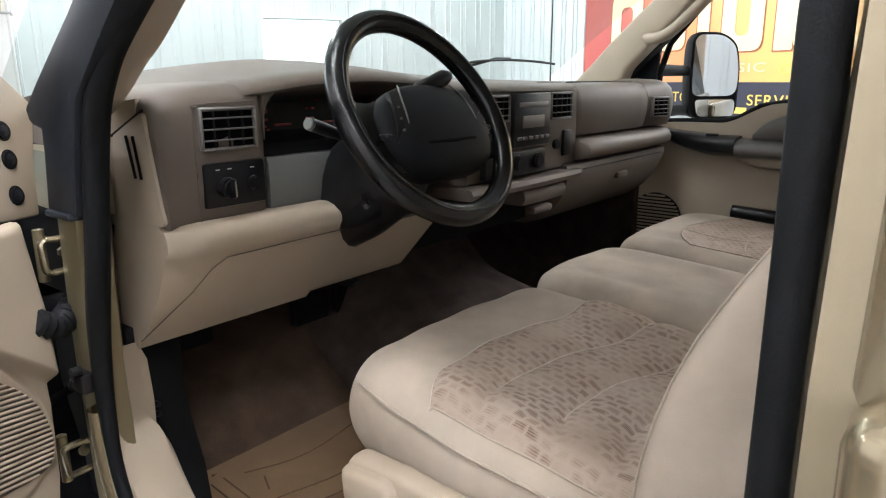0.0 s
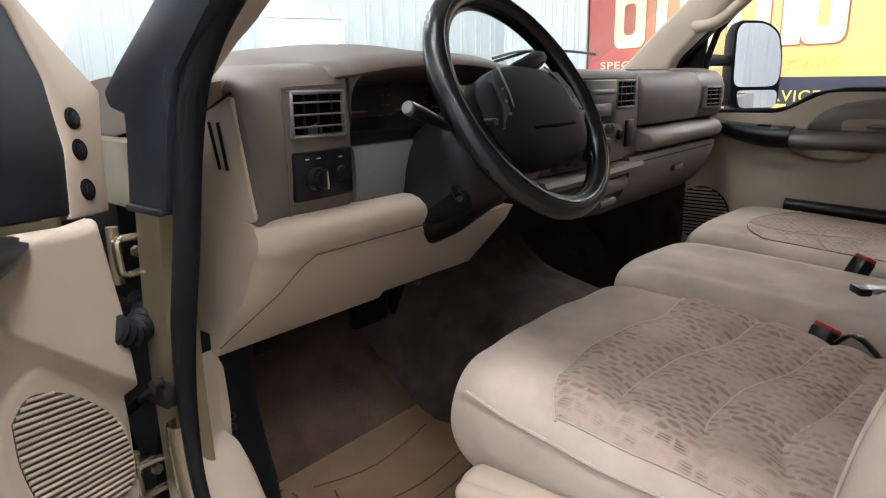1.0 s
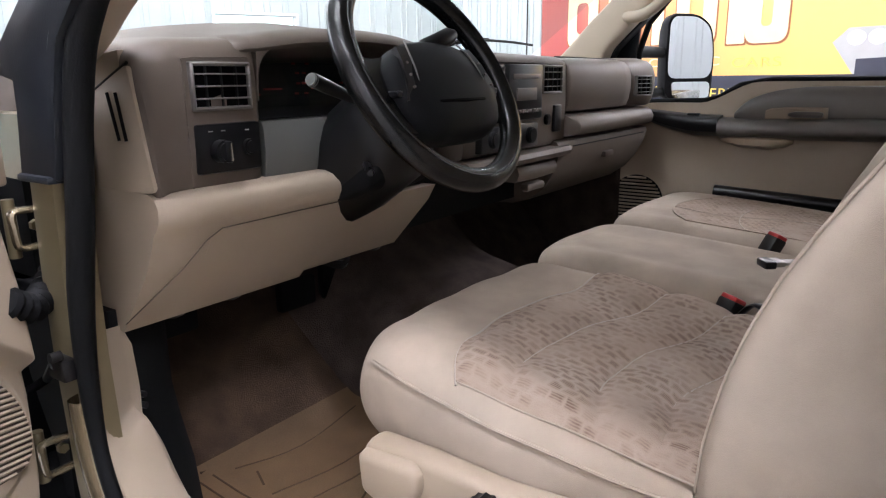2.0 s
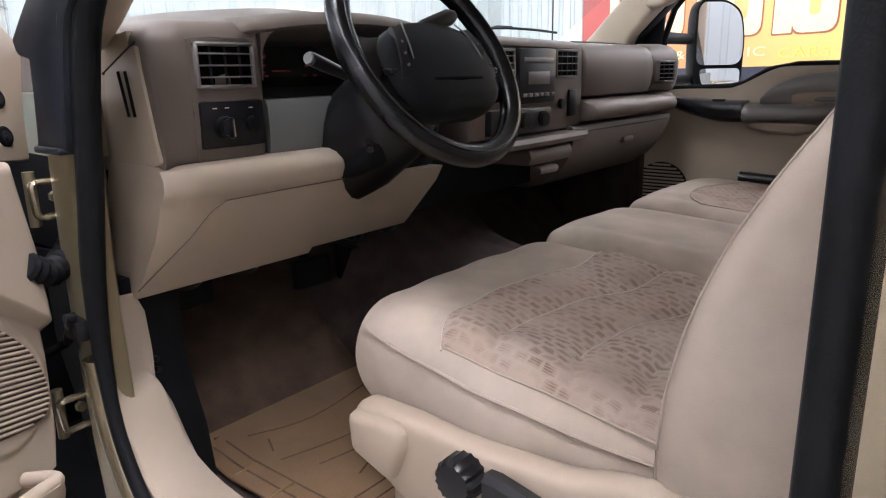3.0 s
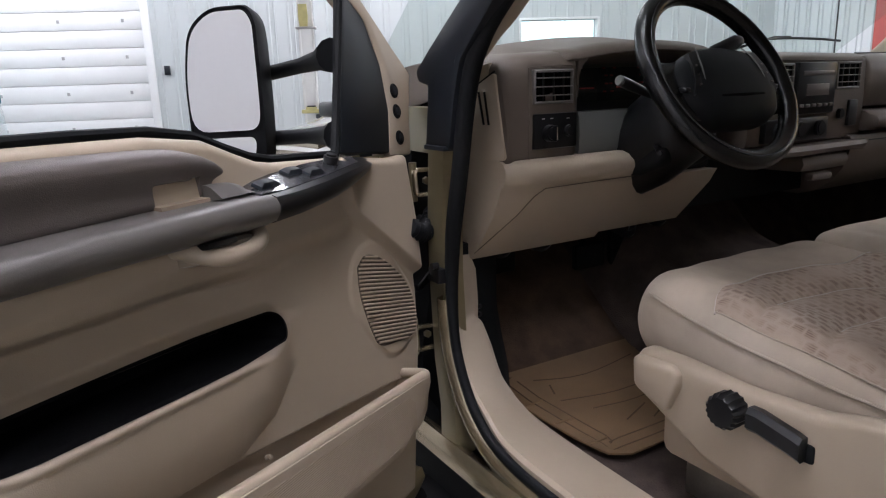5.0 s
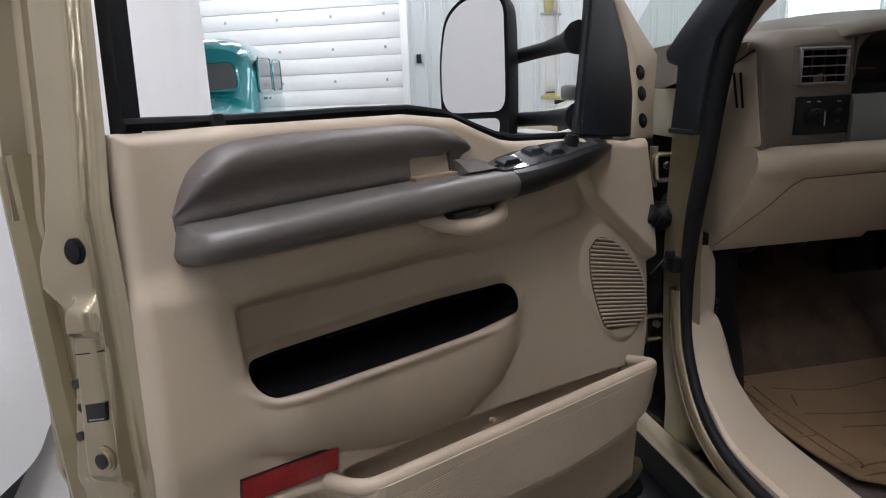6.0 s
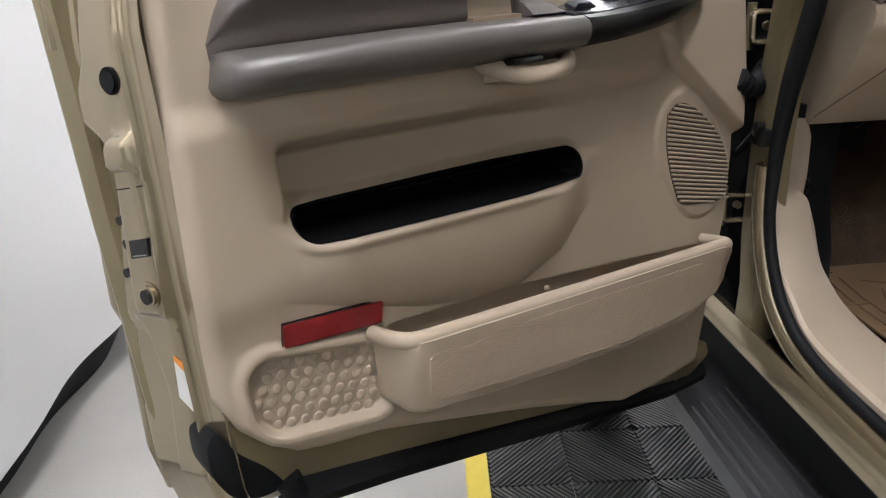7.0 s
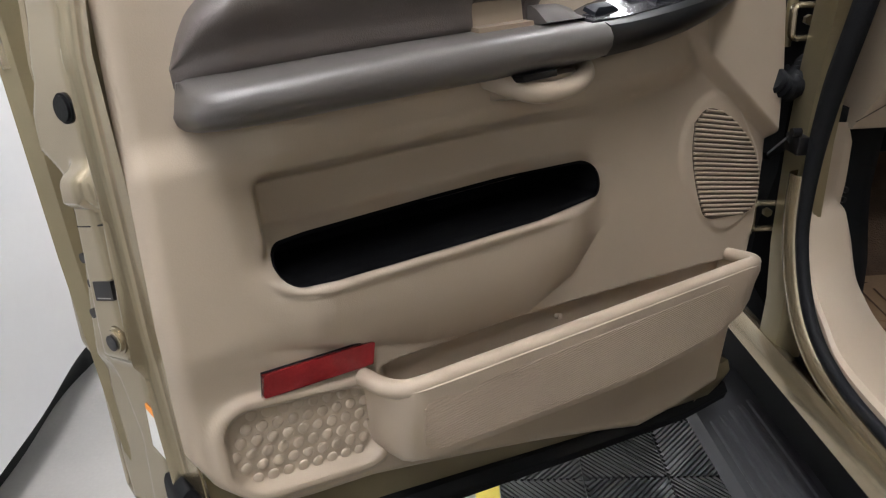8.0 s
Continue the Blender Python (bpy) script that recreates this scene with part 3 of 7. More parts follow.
wiper = merge(tube(smooth_line([(0.40, 0.47, 1.508), (0.50, 0.455, 1.527), (0.63, 0.43, 1.534), (0.74, 0.39, 1.530), (0.81, 0.355, 1.522)], 4), 0.0042, 6), tube([(0.30, 0.50, 1.44), (0.42, 0.475, 1.50), (0.60, 0.445, 1.538), (0.66, 0.43, 1.538)], 0.0045, 6))
part("wiper", wiper, BLACK, truck, "black wiper blade and arm")
part("antenna", tube([(0.95, 0.452, 1.27), (0.95, 0.452, 1.33), (0.952, 0.45, 2.1)], [0.009, 0.003, 0.002], 8), BLACK, truck, "thin black antenna")

# running board
RB = [(-0.955, 0.565), (-0.968, 0.585), (-0.955, 0.602), (-0.935, 0.606), (-0.80, 0.606), (-0.765, 0.62), (-0.74, 0.68), (-0.735, 0.70), (-0.735, 0.56)]


def rb_ring(y, k):
    return [Vector((-0.74 + (x + 0.74) * k, y, 0.56 + (z - 0.56) * (0.6 + 0.4 * k))) for x, z in RB]


board = part("running_board", loft([rb_ring(y, k) for y, k in ((-1.8, 1), (0.06, 1), (0.18, 0.995), (0.24, 0.96), (0.272, 0.85), (0.29, 0.7))]), BOARD, truck, "black moulded running board with raised ribs")
for k, rx in enumerate((-0.937, -0.916, -0.895, -0.873, -0.852)):
    part("tread_rib", merge(tube([(rx, -1.6, 0.605), (rx, -0.25, 0.605)], 0.0065, 8, flat=0.6), tube([(rx, -0.172, 0.604), (rx, -0.165, 0.606), (rx, 0.05 + 0.012 * k, 0.606), (rx, 0.07 + 0.012 * k, 0.603)], 0.0062, 8, flat=0.8), box(rx - 0.004, rx + 0.004, -0.194, -0.186, 0.605, 0.613, 0.002, 1)), BOARD, board)

# wheels
for wx, wy in ((-0.84, 1.02), (0.84, 1.02), (-0.84, -2.75), (0.84, -2.75)):
    ring = [Vector((wx, wy + 0.31 * math.cos(a), 0.405 + 0.31 * math.sin(a))) for a in [2 * math.pi * k / 40 for k in range(40)]]
    tyre = part("tyre", tube(ring, 0.098, 14, flat=1.15, closed=True, up=(1, 0, 0)), BLACK_SOFT, truck, "black tyre")
    part("rim", disc((wx, wy, 0.405), (1, 0, 0), 0.22, 0.17, 32, 0.02), STEEL, tyre, "steel rim")
part("frame_rail", merge(box(-0.5, -0.42, -3.2, 1.3, 0.5, 0.64, 0.01), box(0.42, 0.5, -3.2, 1.3, 0.5, 0.64, 0.01), tube([(-0.8, 1.02, 0.405), (0.8, 1.02, 0.405)], 0.04, 8), tube([(-0.8, -2.75, 0.405), (0.8, -2.75, 0.405)], 0.04, 8), box(-0.5, 0.5, -0.6, -0.5, 0.5, 0.64, 0.01), box(-0.48, -0.44, 0.98, 1.06, 0.4, 0.55, 0.005), box(0.44, 0.48, 0.98, 1.06, 0.4, 0.55, 0.005), box(-0.48, -0.44, -2.8, -2.7, 0.4, 0.55, 0.005), box(0.44, 0.48, -2.8, -2.7, 0.4, 0.55, 0.005)), BLACK_SOFT, truck, "black frame rails and axles")
part("cargo_bed", merge(box(-0.98, 0.98, -3.9, -2.3, 0.66, 0.72, 0.01), box(-0.99, -0.93, -3.9, -2.3, 0.85, 1.3, 0.01), box(0.93, 0.99, -3.9, -2.3, 0.85, 1.3, 0.01), box(-0.99, 0.99, -2.36, -2.3, 0.7, 1.3, 0.01), box(-0.99, 0.99, -3.95, -3.9, 0.7, 1.3, 0.01)), PAINT, truck, "gold cargo bed")

# ---- dashboard ----
def curve(*pairs):
    return [(p.x, p.y) for p in smooth_line([(a, b, 0) for a, b in pairs], 6)]


DASH_TOP = curve((-0.80, 1.458), (-0.70, 1.480), (-0.60, 1.495), (-0.45, 1.506), (-0.28, 1.497), (-0.1, 1.482), (0.25, 1.468), (0.8, 1.458))
DASH_BROW = curve((-0.80, 1.450), (-0.78, 1.461), (-0.74, 1.468), (-0.70, 1.471), (-0.64, 1.474), (-0.60, 1.479), (-0.55, 1.484), (-0.45, 1.488), (-0.36, 1.485), (-0.30, 1.478), (-0.25, 1.471), (-0.1, 1.466), (0.25, 1.462), (0.8, 1.455))
DASH_LIP = curve((-0.80, 0.006), (-0.792, -0.006), (-0.775, -0.0155), (-0.75, -0.0205), (-0.70, -0.0225), (-0.64, -0.0225), (-0.58, -0.028), (-0.45, -0.034), (-0.32, -0.028), (-0.26, -0.024), (-0.17, -0.028), (0.05, -0.032), (0.25, -0.024), (0.30, -0.004), (0.8, 0.01))


def dash_ring(x):
    """From under the brow's lip over the top to the windshield."""
    t, f, y = lerp(DASH_TOP, x), lerp(DASH_BROW, x), lerp(DASH_LIP, x)
    lap = 0.0012 if x < -0.632 else 0.0
    sink = step(-0.655, -0.69, x)
    y, f = y + 0.026 * sink, f - 0.010 * sink
    return [Vector((x, yy, zz)) for yy, zz in ((y + 0.05, f - 0.020), (y + 0.006, f - 0.018), (y + lap, f - 0.014), (y + 0.0008 + 0.5 * lap, f - 0.009), (y + 0.005, f - 0.004), (y + 0.012, f), (y + 0.024, f + 0.004), (y + 0.06, f + 0.35 * (t - f)), (0.10, f + 0.75 * (t - f)), (0.16, t + 0.004), (0.22, t + 0.007), (0.3, t + 0.003), (0.38, 0.6 * t + 0.4 * 1.44), (0.46, 1.44), (0.5, 1.40), (0.3, 1.38))]


dash = part("dashboard", loft([dash_ring(-0.80 + 1.6 * (k / 96) ** 1.15) for k in range(97)]), TAUPE, truck, "taupe padded dashboard top")
part("defroster_vent", box(-0.62, -0.30, 0.40, 0.43, 1.448, 1.458, 0.003), BLACK, dash)
part("dash_core", box(-0.79, 0.79, 0.075, 0.48, 1.14, 1.40, 0), BLACK_SOFT, dash, "dark inner dashboard core")


def face_panel(x0, x1, z0, z1, y0, y1, bulge=0.0, bev=0.012):
    """A block of the dashboard's face, with a rounded front; y0 is its front."""
    rings = []
    for k in range(9):
        x = x0 + (x1 - x0) * k / 8
        e = bulge * (1 - (2 * k / 8 - 1) ** 2)
        rings.append([Vector((x, y, z)) for y, z in ((y1, z0), (y0 + bev - e, z0), (y0 + bev * 0.3 - e, z0 + bev * 0.3), (y0 - e, z0 + bev), (y0 - e - bulge * 0.4, (z0 + z1) / 2), (y0 - e, z1 - bev), (y0 + bev * 0.3 - e, z1 - bev * 0.3), (y0 + bev - e, z1), (y1, z1))])
    return loft(rings)


# driver's end: bezel with vent and headlight switch
def bezel_ring(x, y, lean=0.0, drop=0.0):
    """A slice of the bezel; its face rolls over into the dashboard's top."""
    face = ((0.1, 1.29), (0.012, 1.29), (0.004, 1.293), (0.0, 1.30), (-0.003, 1.34), (-0.003, 1.40), (-0.001, 1.43), (0.0, 1.444), (0.003, 1.4545), (0.009, 1.463), (0.019, 1.4685), (0.04, 1.472), (0.1, 1.474))
    return [Vector((x, y + dy - lean * (1.456 - min(z, 1.456)) / 0.166, z - drop * max(0, z - 1.40) / 0.07)) for dy, z in face]


bez = [bezel_ring(x, y, e, d) for x, y, e, d in ((-0.800, 0.05, 0.03, 0.030), (-0.7995, 0.004, 0.03, 0.026), (-0.797, -0.003, 0.028, 0.020), (-0.792, -0.007, 0.023, 0.014), (-0.785, -0.010, 0.018, 0.009), (-0.768, -0.016, 0.006, 0.004), (-0.75, -0.019, 0.0, 0.001), (-0.70, -0.02, 0.0, 0.0), (-0.648, -0.018, 0.0, -0.004), (-0.640, -0.014, 0.0, -0.005), (-0.634, -0.006, 0.0, -0.005), (-0.632, 0.01, 0.0, -0.005), (-0.632, 0.05, 0.0, -0.005))]
bezel = part("bezel", loft(bez), TAUPE, dash, "taupe plastic bezel")


def vent(x0, x1, z0, z1, y, bars=3, uprights=3):
    """An air outlet: a dark box, a frame round it, level slats and uprights behind."""
    w = 0.005
    frame_bm = merge(box(x0, x1, y - 0.006, y + 0.008, z1 - w, z1, 0.002, 1), box(x0, x1, y - 0.006, y + 0.008, z0, z0 + w, 0.002, 1), box(x0, x0 + w, y - 0.006, y + 0.008, z0, z1, 0.002, 1), box(x1 - w, x1, y - 0.006, y + 0.008, z0, z1, 0.002, 1))
    ob = part("air_vent", frame_bm, TAUPE_GREY, dash, "taupe air vent with dark slats")
    slats = [box(x0 + w, x1 - w, y - 0.004, y + 0.012, z - 0.0009, z + 0.0009, 0.0004, 1) for z in [z0 + (z1 - z0) * (k + 1) / (bars + 1) for k in range(bars)]]
    ups = [box(x - 0.001, x + 0.001, y + 0.002, y + 0.016, z0 + w, z1 - w, 0) for x in [x0 + (x1 - x0) * (k + 1) / (uprights + 1) for k in range(uprights)]]
    return ob, slats, ups


def full_vent(x0, x1, z0, z1, y, bars=3, uprights=3, turn=0.0):
    """An outlet with its cavity, slats and uprights, turned about its middle by so many degrees."""
    ob, slats, ups = vent(x0, x1, z0, z1, y, bars, uprights)
    made = [ob, part("vent_back", box(x0 + 0.004, x1 - 0.004, y - 0.0012, y + 0.001, z0 + 0.004, z1 - 0.004, 0), VOID, dash, "black vent cavity")]
    for bm in slats:
        bm.transform(Matrix.Translation((0, -0.004, 0)))
        made.append(part("slat", bm, TAUPE_GREY, dash))
    for bm in ups:
        bm.transform(Matrix.Translation((0, -0.006, 0)))
        made.append(part("upright", bm, BLACK, dash))
    mid = Vector(((x0 + x1) / 2, y, 0))
    if turn:
        for piece in made:
            piece.data.transform(Matrix.Translation(mid) @ Matrix.Rotation(radians(turn), 4, "Z") @ Matrix.Translation(-mid))
    return ob


part("bezel_joint", tube(smooth_line([(-0.748, -0.0205, 1.296), (-0.7495, -0.0225, 1.34), (-0.7495, -0.0225, 1.40), (-0.7485, -0.0212, 1.440), (-0.744, -0.0206, 1.4465), (-0.70, -0.0208, 1.4485), (-0.655, -0.0195, 1.449)], 4), 0.0010, 6), TAUPE, dash, "joint round the switch plate")
full_vent(-0.742, -0.655, 1.386, 1.443, -0.0215)
part("switch_panel", box(-0.742, -0.646, -0.026, -0.01, 1.311, 1.371, 0.004), BLACK, dash, "black headlight switch panel")
part("headlight_knob", merge(disc((-0.712, -0.034, 1.338), (0, -1, 0), 0.014, 0.018, 20, 0.003), box(-0.7145, -0.7095, -0.05, -0.034, 1.325, 1.351, 0.002)), BLACK, dash, "black headlight knob")
for x, z in ((-0.722, 1.362), (-0.704, 1.362), (-0.668, 1.361)):
    part("switch_mark", box(x - 0.003, x + 0.003, -0.0268, -0.0255, z - 0.0007, z + 0.0007, 0), WHITE_MARK, dash, "small pale switch mark")
part("knob_grip", box(-0.7135, -0.7105, -0.0515, -0.049, 1.327, 1.349, 0.001), CHROME, dash, "bright knob marker")
part("dimmer", disc((-0.668, -0.03, 1.34), (0, -1, 0), 0.01, 0.01, 16, 0.002), BLACK, dash)

ARCH = [(-0.634, 1.395)] + [(-0.598 + 0.035 * math.cos(a), 1.420 + 0.042 * math.sin(a)) for a in [math.pi * (1 - k / 16) for k in range(1, 9)]] + [(-0.596, 1.472), (-0.634, 1.468)]
part("gauge_arch", loft([[Vector((x, y, z)) for x, z in ARCH] for y in (-0.0135, -0.0095, 0.06)]), TAUPE, dash, "rounded corner of the gauge opening")

# end cap towards the door, with two slots
END = [(0.001, 1.440), (0.082, 1.409), (0.098, 1.282), (-0.027, 1.299)]
cap = part("end_cap", prism([(y, z) for y, z in rounded([Vector(p) for p in END], 0.008)], "x", -0.8035, -0.79, 0.002), BEIGE, dash, "beige dashboard end cap with two slots")
for dy in (0.0, 0.017):
    part("slot", tube([(-0.8035, 0.045 - dy, 1.409), (-0.8035, 0.031 - 0.85 * dy, 1.355)], 0.0028, 6), BLACK, dash, "black slot")
part("end_fill", prism([(0.06, 1.28), (0.10, 1.28), (0.2, 1.30), (0.2, 1.44), (0.02, 1.456), (0.02, 1.44)], "x", -0.8005, -0.79, 0.002), BEIGE, dash)
part("cap_joint", tube([(-0.8025, 0.086, 1.407), (-0.8025, 0.0, 1.4415)], 0.0018, 6), BLACK_SOFT, dash)

# instrument cluster
part("cluster_face", sheet(lambda u, v: Vector((-0.635 + 0.36 * u, 0.07 + 0.02 * v, 1.345 + 0.14 * v)), 4, 4, 0.01, (0, 1, 0)), BLACK, dash, "black instrument cluster")
part("cluster_shroud", merge(prism([(0.075, 1.345), (-0.012, 1.372), (0.01, 1.385), (0.075, 1.37)], "x", -0.635, -0.27, 0), box(-0.277, -0.262, -0.02, 0.09, 1.30, 1.455, 0.004)), BLACK_SOFT, dash)
for gx, gr in ((-0.595, 0.03), (-0.525, 0.042), (-0.43, 0.042), (-0.35, 0.03)):
    part("gauge", merge(*[box(gx + gr * math.cos(a) - 0.0018, gx + gr * math.cos(a) + 0.0009, 0.069, 0.075, 1.42 + gr * math.sin(a) - 0.0015, 1.42 + gr * math.sin(a) + 0.0015, 0) for a in [math.pi * (-0.15 + 1.3 * k / 11) for k in range(12)]]), RED_DIM, dash, "gauge with dull red marks")
    part("needle", box(gx - gr * 0.7, gx + 0.003, 0.066, 0.07, 1.407, 1.4095, 0), RED_PLASTIC, dash, "red needle")
part("cluster_lens", sheet(lambda u, v: Vector((-0.633 + 0.356 * u, 0.045 + 0.02 * v, 1.362 + 0.115 * v)), 2, 2), TINTED, dash, "clear gauge lens")
part("lower_panel", face_panel(-0.632, -0.30, 1.29, 1.372, -0.015, 0.09, 0.004), GREY_PANEL, dash, "grey-green plastic panel below the gauges")

# knee bolster, driver's side
KNEE = [(0.1, 1.296), (-0.03, 1.296), (-0.044, 1.291), (-0.051, 1.280), (-0.050, 1.266), (-0.042, 1.254), (-0.034, 1.249), (-0.026, 1.234), (-0.005, 1.2), (0.075, 1.112), (0.12, 1.118), (0.12, 1.25)]


def knee_ring(x):
    k = step(-0.83, -0.76, x)
    return [Vector((x, y if y > 0.06 else 0.06 + (y - 0.06) * (0.72 + 0.28 * k), z)) for y, z in KNEE]


part("knee_bolster", loft([knee_ring(x) for x in (-0.804, -0.80, -0.79, -0.77, -0.75, -0.73, -0.66, -0.58, -0.53, -0.512, -0.505)]), BEIGE, dash, "beige knee bolster with a rounded ledge")
part("knee_panel", loft([[Vector((x, y, z)) for y, z in ((-0.03, 1.2405), (-0.014, 1.213), (0.068, 1.123), (0.08, 1.125), (0.11, 1.24))] for x in (-0.735, -0.55, -0.52, -0.27)]), BEIGE, dash, "beige lower knee panel")
part("panel_groove", tube([(-0.805, 0.066, 1.125), (-0.765, -0.008, 1.2), (-0.745, -0.031, 1.234), (-0.725, -0.036, 1.246), (-0.6, -0.0365, 1.2475), (-0.5, -0.0365, 1.248)], 0.0009, 6), TAUPE, dash, "dark panel joint")
part("release_lever", box(-0.70, -0.63, 0.001, 0.012, 1.205, 1.222, 0.004), BEIGE, dash, "hood release grip")
part("column_gap", box(-0.51, -0.27, -0.012, 0.08, 1.24, 1.32, 0.01), BLACK_SOFT, dash, "dark opening round the steering column")

# centre stack
part("centre_panel", face_panel(-0.17, 0.262, 1.27, 1.462, -0.022, 0.09, 0.006), TAUPE, dash, "taupe centre stack")
full_vent(-0.14, -0.04, 1.39, 1.445, -0.031)
full_vent(0.125, 0.222, 1.386, 1.447, -0.030)
part("radio", box(-0.03, 0.115, -0.040, -0.01, 1.335, 1.447, 0.004), BLACK, dash, "black radio")
part("radio_slot", merge(box(-0.015, 0.10, -0.042, -0.038, 1.418, 1.428, 0.001), *[box(-0.02 + 0.022 * k, -0.006 + 0.022 * k, -0.043, -0.038, 1.35, 1.357, 0.001) for k in range(6)], box(0.0, 0.085, -0.042, -0.038, 1.375, 1.4, 0.001)), RADIO_GREY, dash, "grey radio buttons")
part("climate_panel", box(-0.13, 0.10, -0.039, -0.01, 1.278, 1.328, 0.004), BLACK, dash, "black climate control panel")
for k in range(3):
    part("climate_knob", disc((-0.09 + 0.075 * k, -0.042, 1.303), (0, -1, 0), 0.017, 0.014, 20, 0.003), BLACK, dash)
part("socket", merge(disc((0.155, -0.032, 1.33), (0, -1, 0), 0.012, 0.01, 16, 0.002), box(0.19, 0.225, -0.034, -0.02, 1.30, 1.36, 0.003)), BLACK, dash, "black socket and switch")
part("stack_ledge", face_panel(-0.19, 0.25, 1.245, 1.268, -0.05, 0.09, 0.004, 0.008), TAUPE, dash)
part("ash_tray", face_panel(0.02, 0.20, 1.205, 1.24, -0.035, 0.09, 0.006, 0.01), TAUPE, dash, "taupe ash tray")
part("tray_lip", box(0.05, 0.13, -0.045, -0.02, 1.182, 1.2, 0.008), TAUPE, dash, "beige pull-out tray lip")

# passenger side
AIRBAG = [(0.09, 1.338), (-0.012, 1.338), (-0.024, 1.343), (-0.031, 1.36), (-0.036, 1.39), (-0.036, 1.42), (-0.029, 1.444), (-0.014, 1.459), (0.012, 1.4665), (0.06, 1.469), (0.09, 1.469)]
part("airbag_panel", loft([[Vector((x, 0.09 + (y - 0.09) * k, z)) for y, z in AIRBAG] for x, k in ((0.264, 0.90), (0.268, 0.95), (0.275, 0.97), (0.36, 1.03), (0.48, 1.05), (0.60, 1.03), (0.655, 1.0), (0.662, 0.96))]), TAUPE, dash, "taupe passenger airbag panel")
part("airbag_seam", tube([(0.272, 0.012, 1.4672), (0.45, 0.010, 1.4672), (0.655, 0.014, 1.4668)], 0.0018, 6), BLACK_SOFT, dash)
part("end_bezel", loft([[Vector((x, 0.09 + (y - 0.09) * k, z - (1 - k) * 0.03 * step(1.38, 1.46, z))) for y, z in AIRBAG] for x, k in ((0.664, 0.92), (0.668, 0.97), (0.69, 1.01), (0.72, 1.07), (0.75, 1.13), (0.775, 1.17), (0.795, 1.15), (0.815, 1.02), (0.828, 0.75), (0.834, 0.3))]), TAUPE, dash)
full_vent(0.680, 0.758, 1.366, 1.424, -0.0475, 4, 2, -13)
LEDGE = [(0.09, 1.334), (-0.02, 1.334), (-0.042, 1.331), (-0.055, 1.323), (-0.062, 1.31), (-0.060, 1.297), (-0.050, 1.287), (-0.03, 1.283), (0.09, 1.283)]
part("dash_ledge", loft([[Vector((x, 0.06 + (y - 0.06) * k, z)) for y, z in LEDGE] for x, k in ((0.262, 0.9), (0.27, 1.0), (0.5, 1.02), (0.74, 1.0), (0.80, 0.95), (0.838, 0.82), (0.858, 0.62))]), TAUPE, dash, "rounded taupe ledge")
GLOVE = [(0.09, 1.279), (-0.022, 1.279), (-0.036, 1.275), (-0.041, 1.264), (-0.038, 1.235), (-0.026, 1.20), (-0.002, 1.165), (0.035, 1.138), (0.08, 1.125), (0.12, 1.125)]
part("glove_box", loft([[Vector((0.20 + (0.80 - 0.62 * (1.279 - z) - 0.20) * k, y, z)) for y, z in GLOVE] for k in (0.0, 0.3, 0.7, 0.97, 0.985, 1.0)]), TAUPE, dash, "taupe glove box with a curved lid")
part("lid_joint", tube([(0.275, -0.0405, 1.262), (0.5, -0.0415, 1.262), (0.765, -0.0405, 1.262)], 0.0016, 6), BLACK_SOFT, dash)
part("glove_latch", box(0.47, 0.53, -0.045, -0.030, 1.216, 1.232, 0.004), TAUPE, dash)

# steering column, wheel, stalks
WC = Vector((-0.46, -0.167, 1.424))
TILT = radians(31)
WN, WV, WX = Vector((0, -math.cos(TILT), math.sin(TILT))), Vector((0, math.sin(TILT), math.cos(TILT))), Vector((1, 0, 0))


def on_wheel(a, b, c=0.0):
    """A place on the wheel: a to the right, b up in its plane, c towards the driver."""
    return WC + WX * a + WV * b + WN * c


column = part("steering_column", loft([[on_wheel(w * math.cos(a), h * math.sin(a) - dz, c) for a in [2 * math.pi * k / 20 for k in range(20)]] for c, w, h, dz in ((-0.05, 0.05, 0.05, 0.0), (-0.075, 0.075, 0.066, 0.012), (-0.11, 0.082, 0.078, 0.024), (-0.2, 0.08, 0.08, 0.03), (-0.26, 0.07, 0.075, 0.03))]), BLACK, truck, "black steering column shroud")
part("lower_shroud", prism([(-0.095, 1.36), (-0.118, 1.30), (-0.105, 1.272), (-0.05, 1.248), (0.06, 1.24), (0.06, 1.36)], "x", -0.528, -0.385, 0.016, 4), BLACK_SOFT, column, "black lower column cover")
part("ignition_lock", disc((-0.375, -0.07, 1.345), (1, -0.4, 0), 0.012, 0.03, 16, 0.003), BLACK, column, "black ignition lock")
part("tilt_lever", merge(tube([(-0.52, -0.09, 1.31), (-0.54, -0.115, 1.30)], 0.006, 8), disc((-0.543, -0.12, 1.298), (1, 0.6, 0), 0.004, 0.01, 12)), BLACK, column, "small black tilt lever")
rim_c = [on_wheel(0.158 * math.cos(a), 0.158 * math.sin(a)) for a in [2 * math.pi * k / 64 for k in range(64)]]
wheel = part("steering_wheel", tube(rim_c, 0.0165, 14, closed=True, up=WN), LEATHER, truck, "black leather steering wheel, worn and shiny")


def pad_ring(c, k):
    pts = [(-0.120, -0.014), (-0.108, 0.018), (-0.064, 0.043), (0.0, 0.051), (0.064, 0.043), (0.108, 0.018), (0.120, -0.014), (0.114, -0.05), (0.098, -0.08), (0.06, -0.098), (-0.06, -0.098), (-0.098, -0.08), (-0.116, -0.05)]
    return [on_wheel(p.x * k, (p.y + 0.022) * k - 0.022, c) for p in rounded([Vector(q) for q in pts], 0.03, 3)]


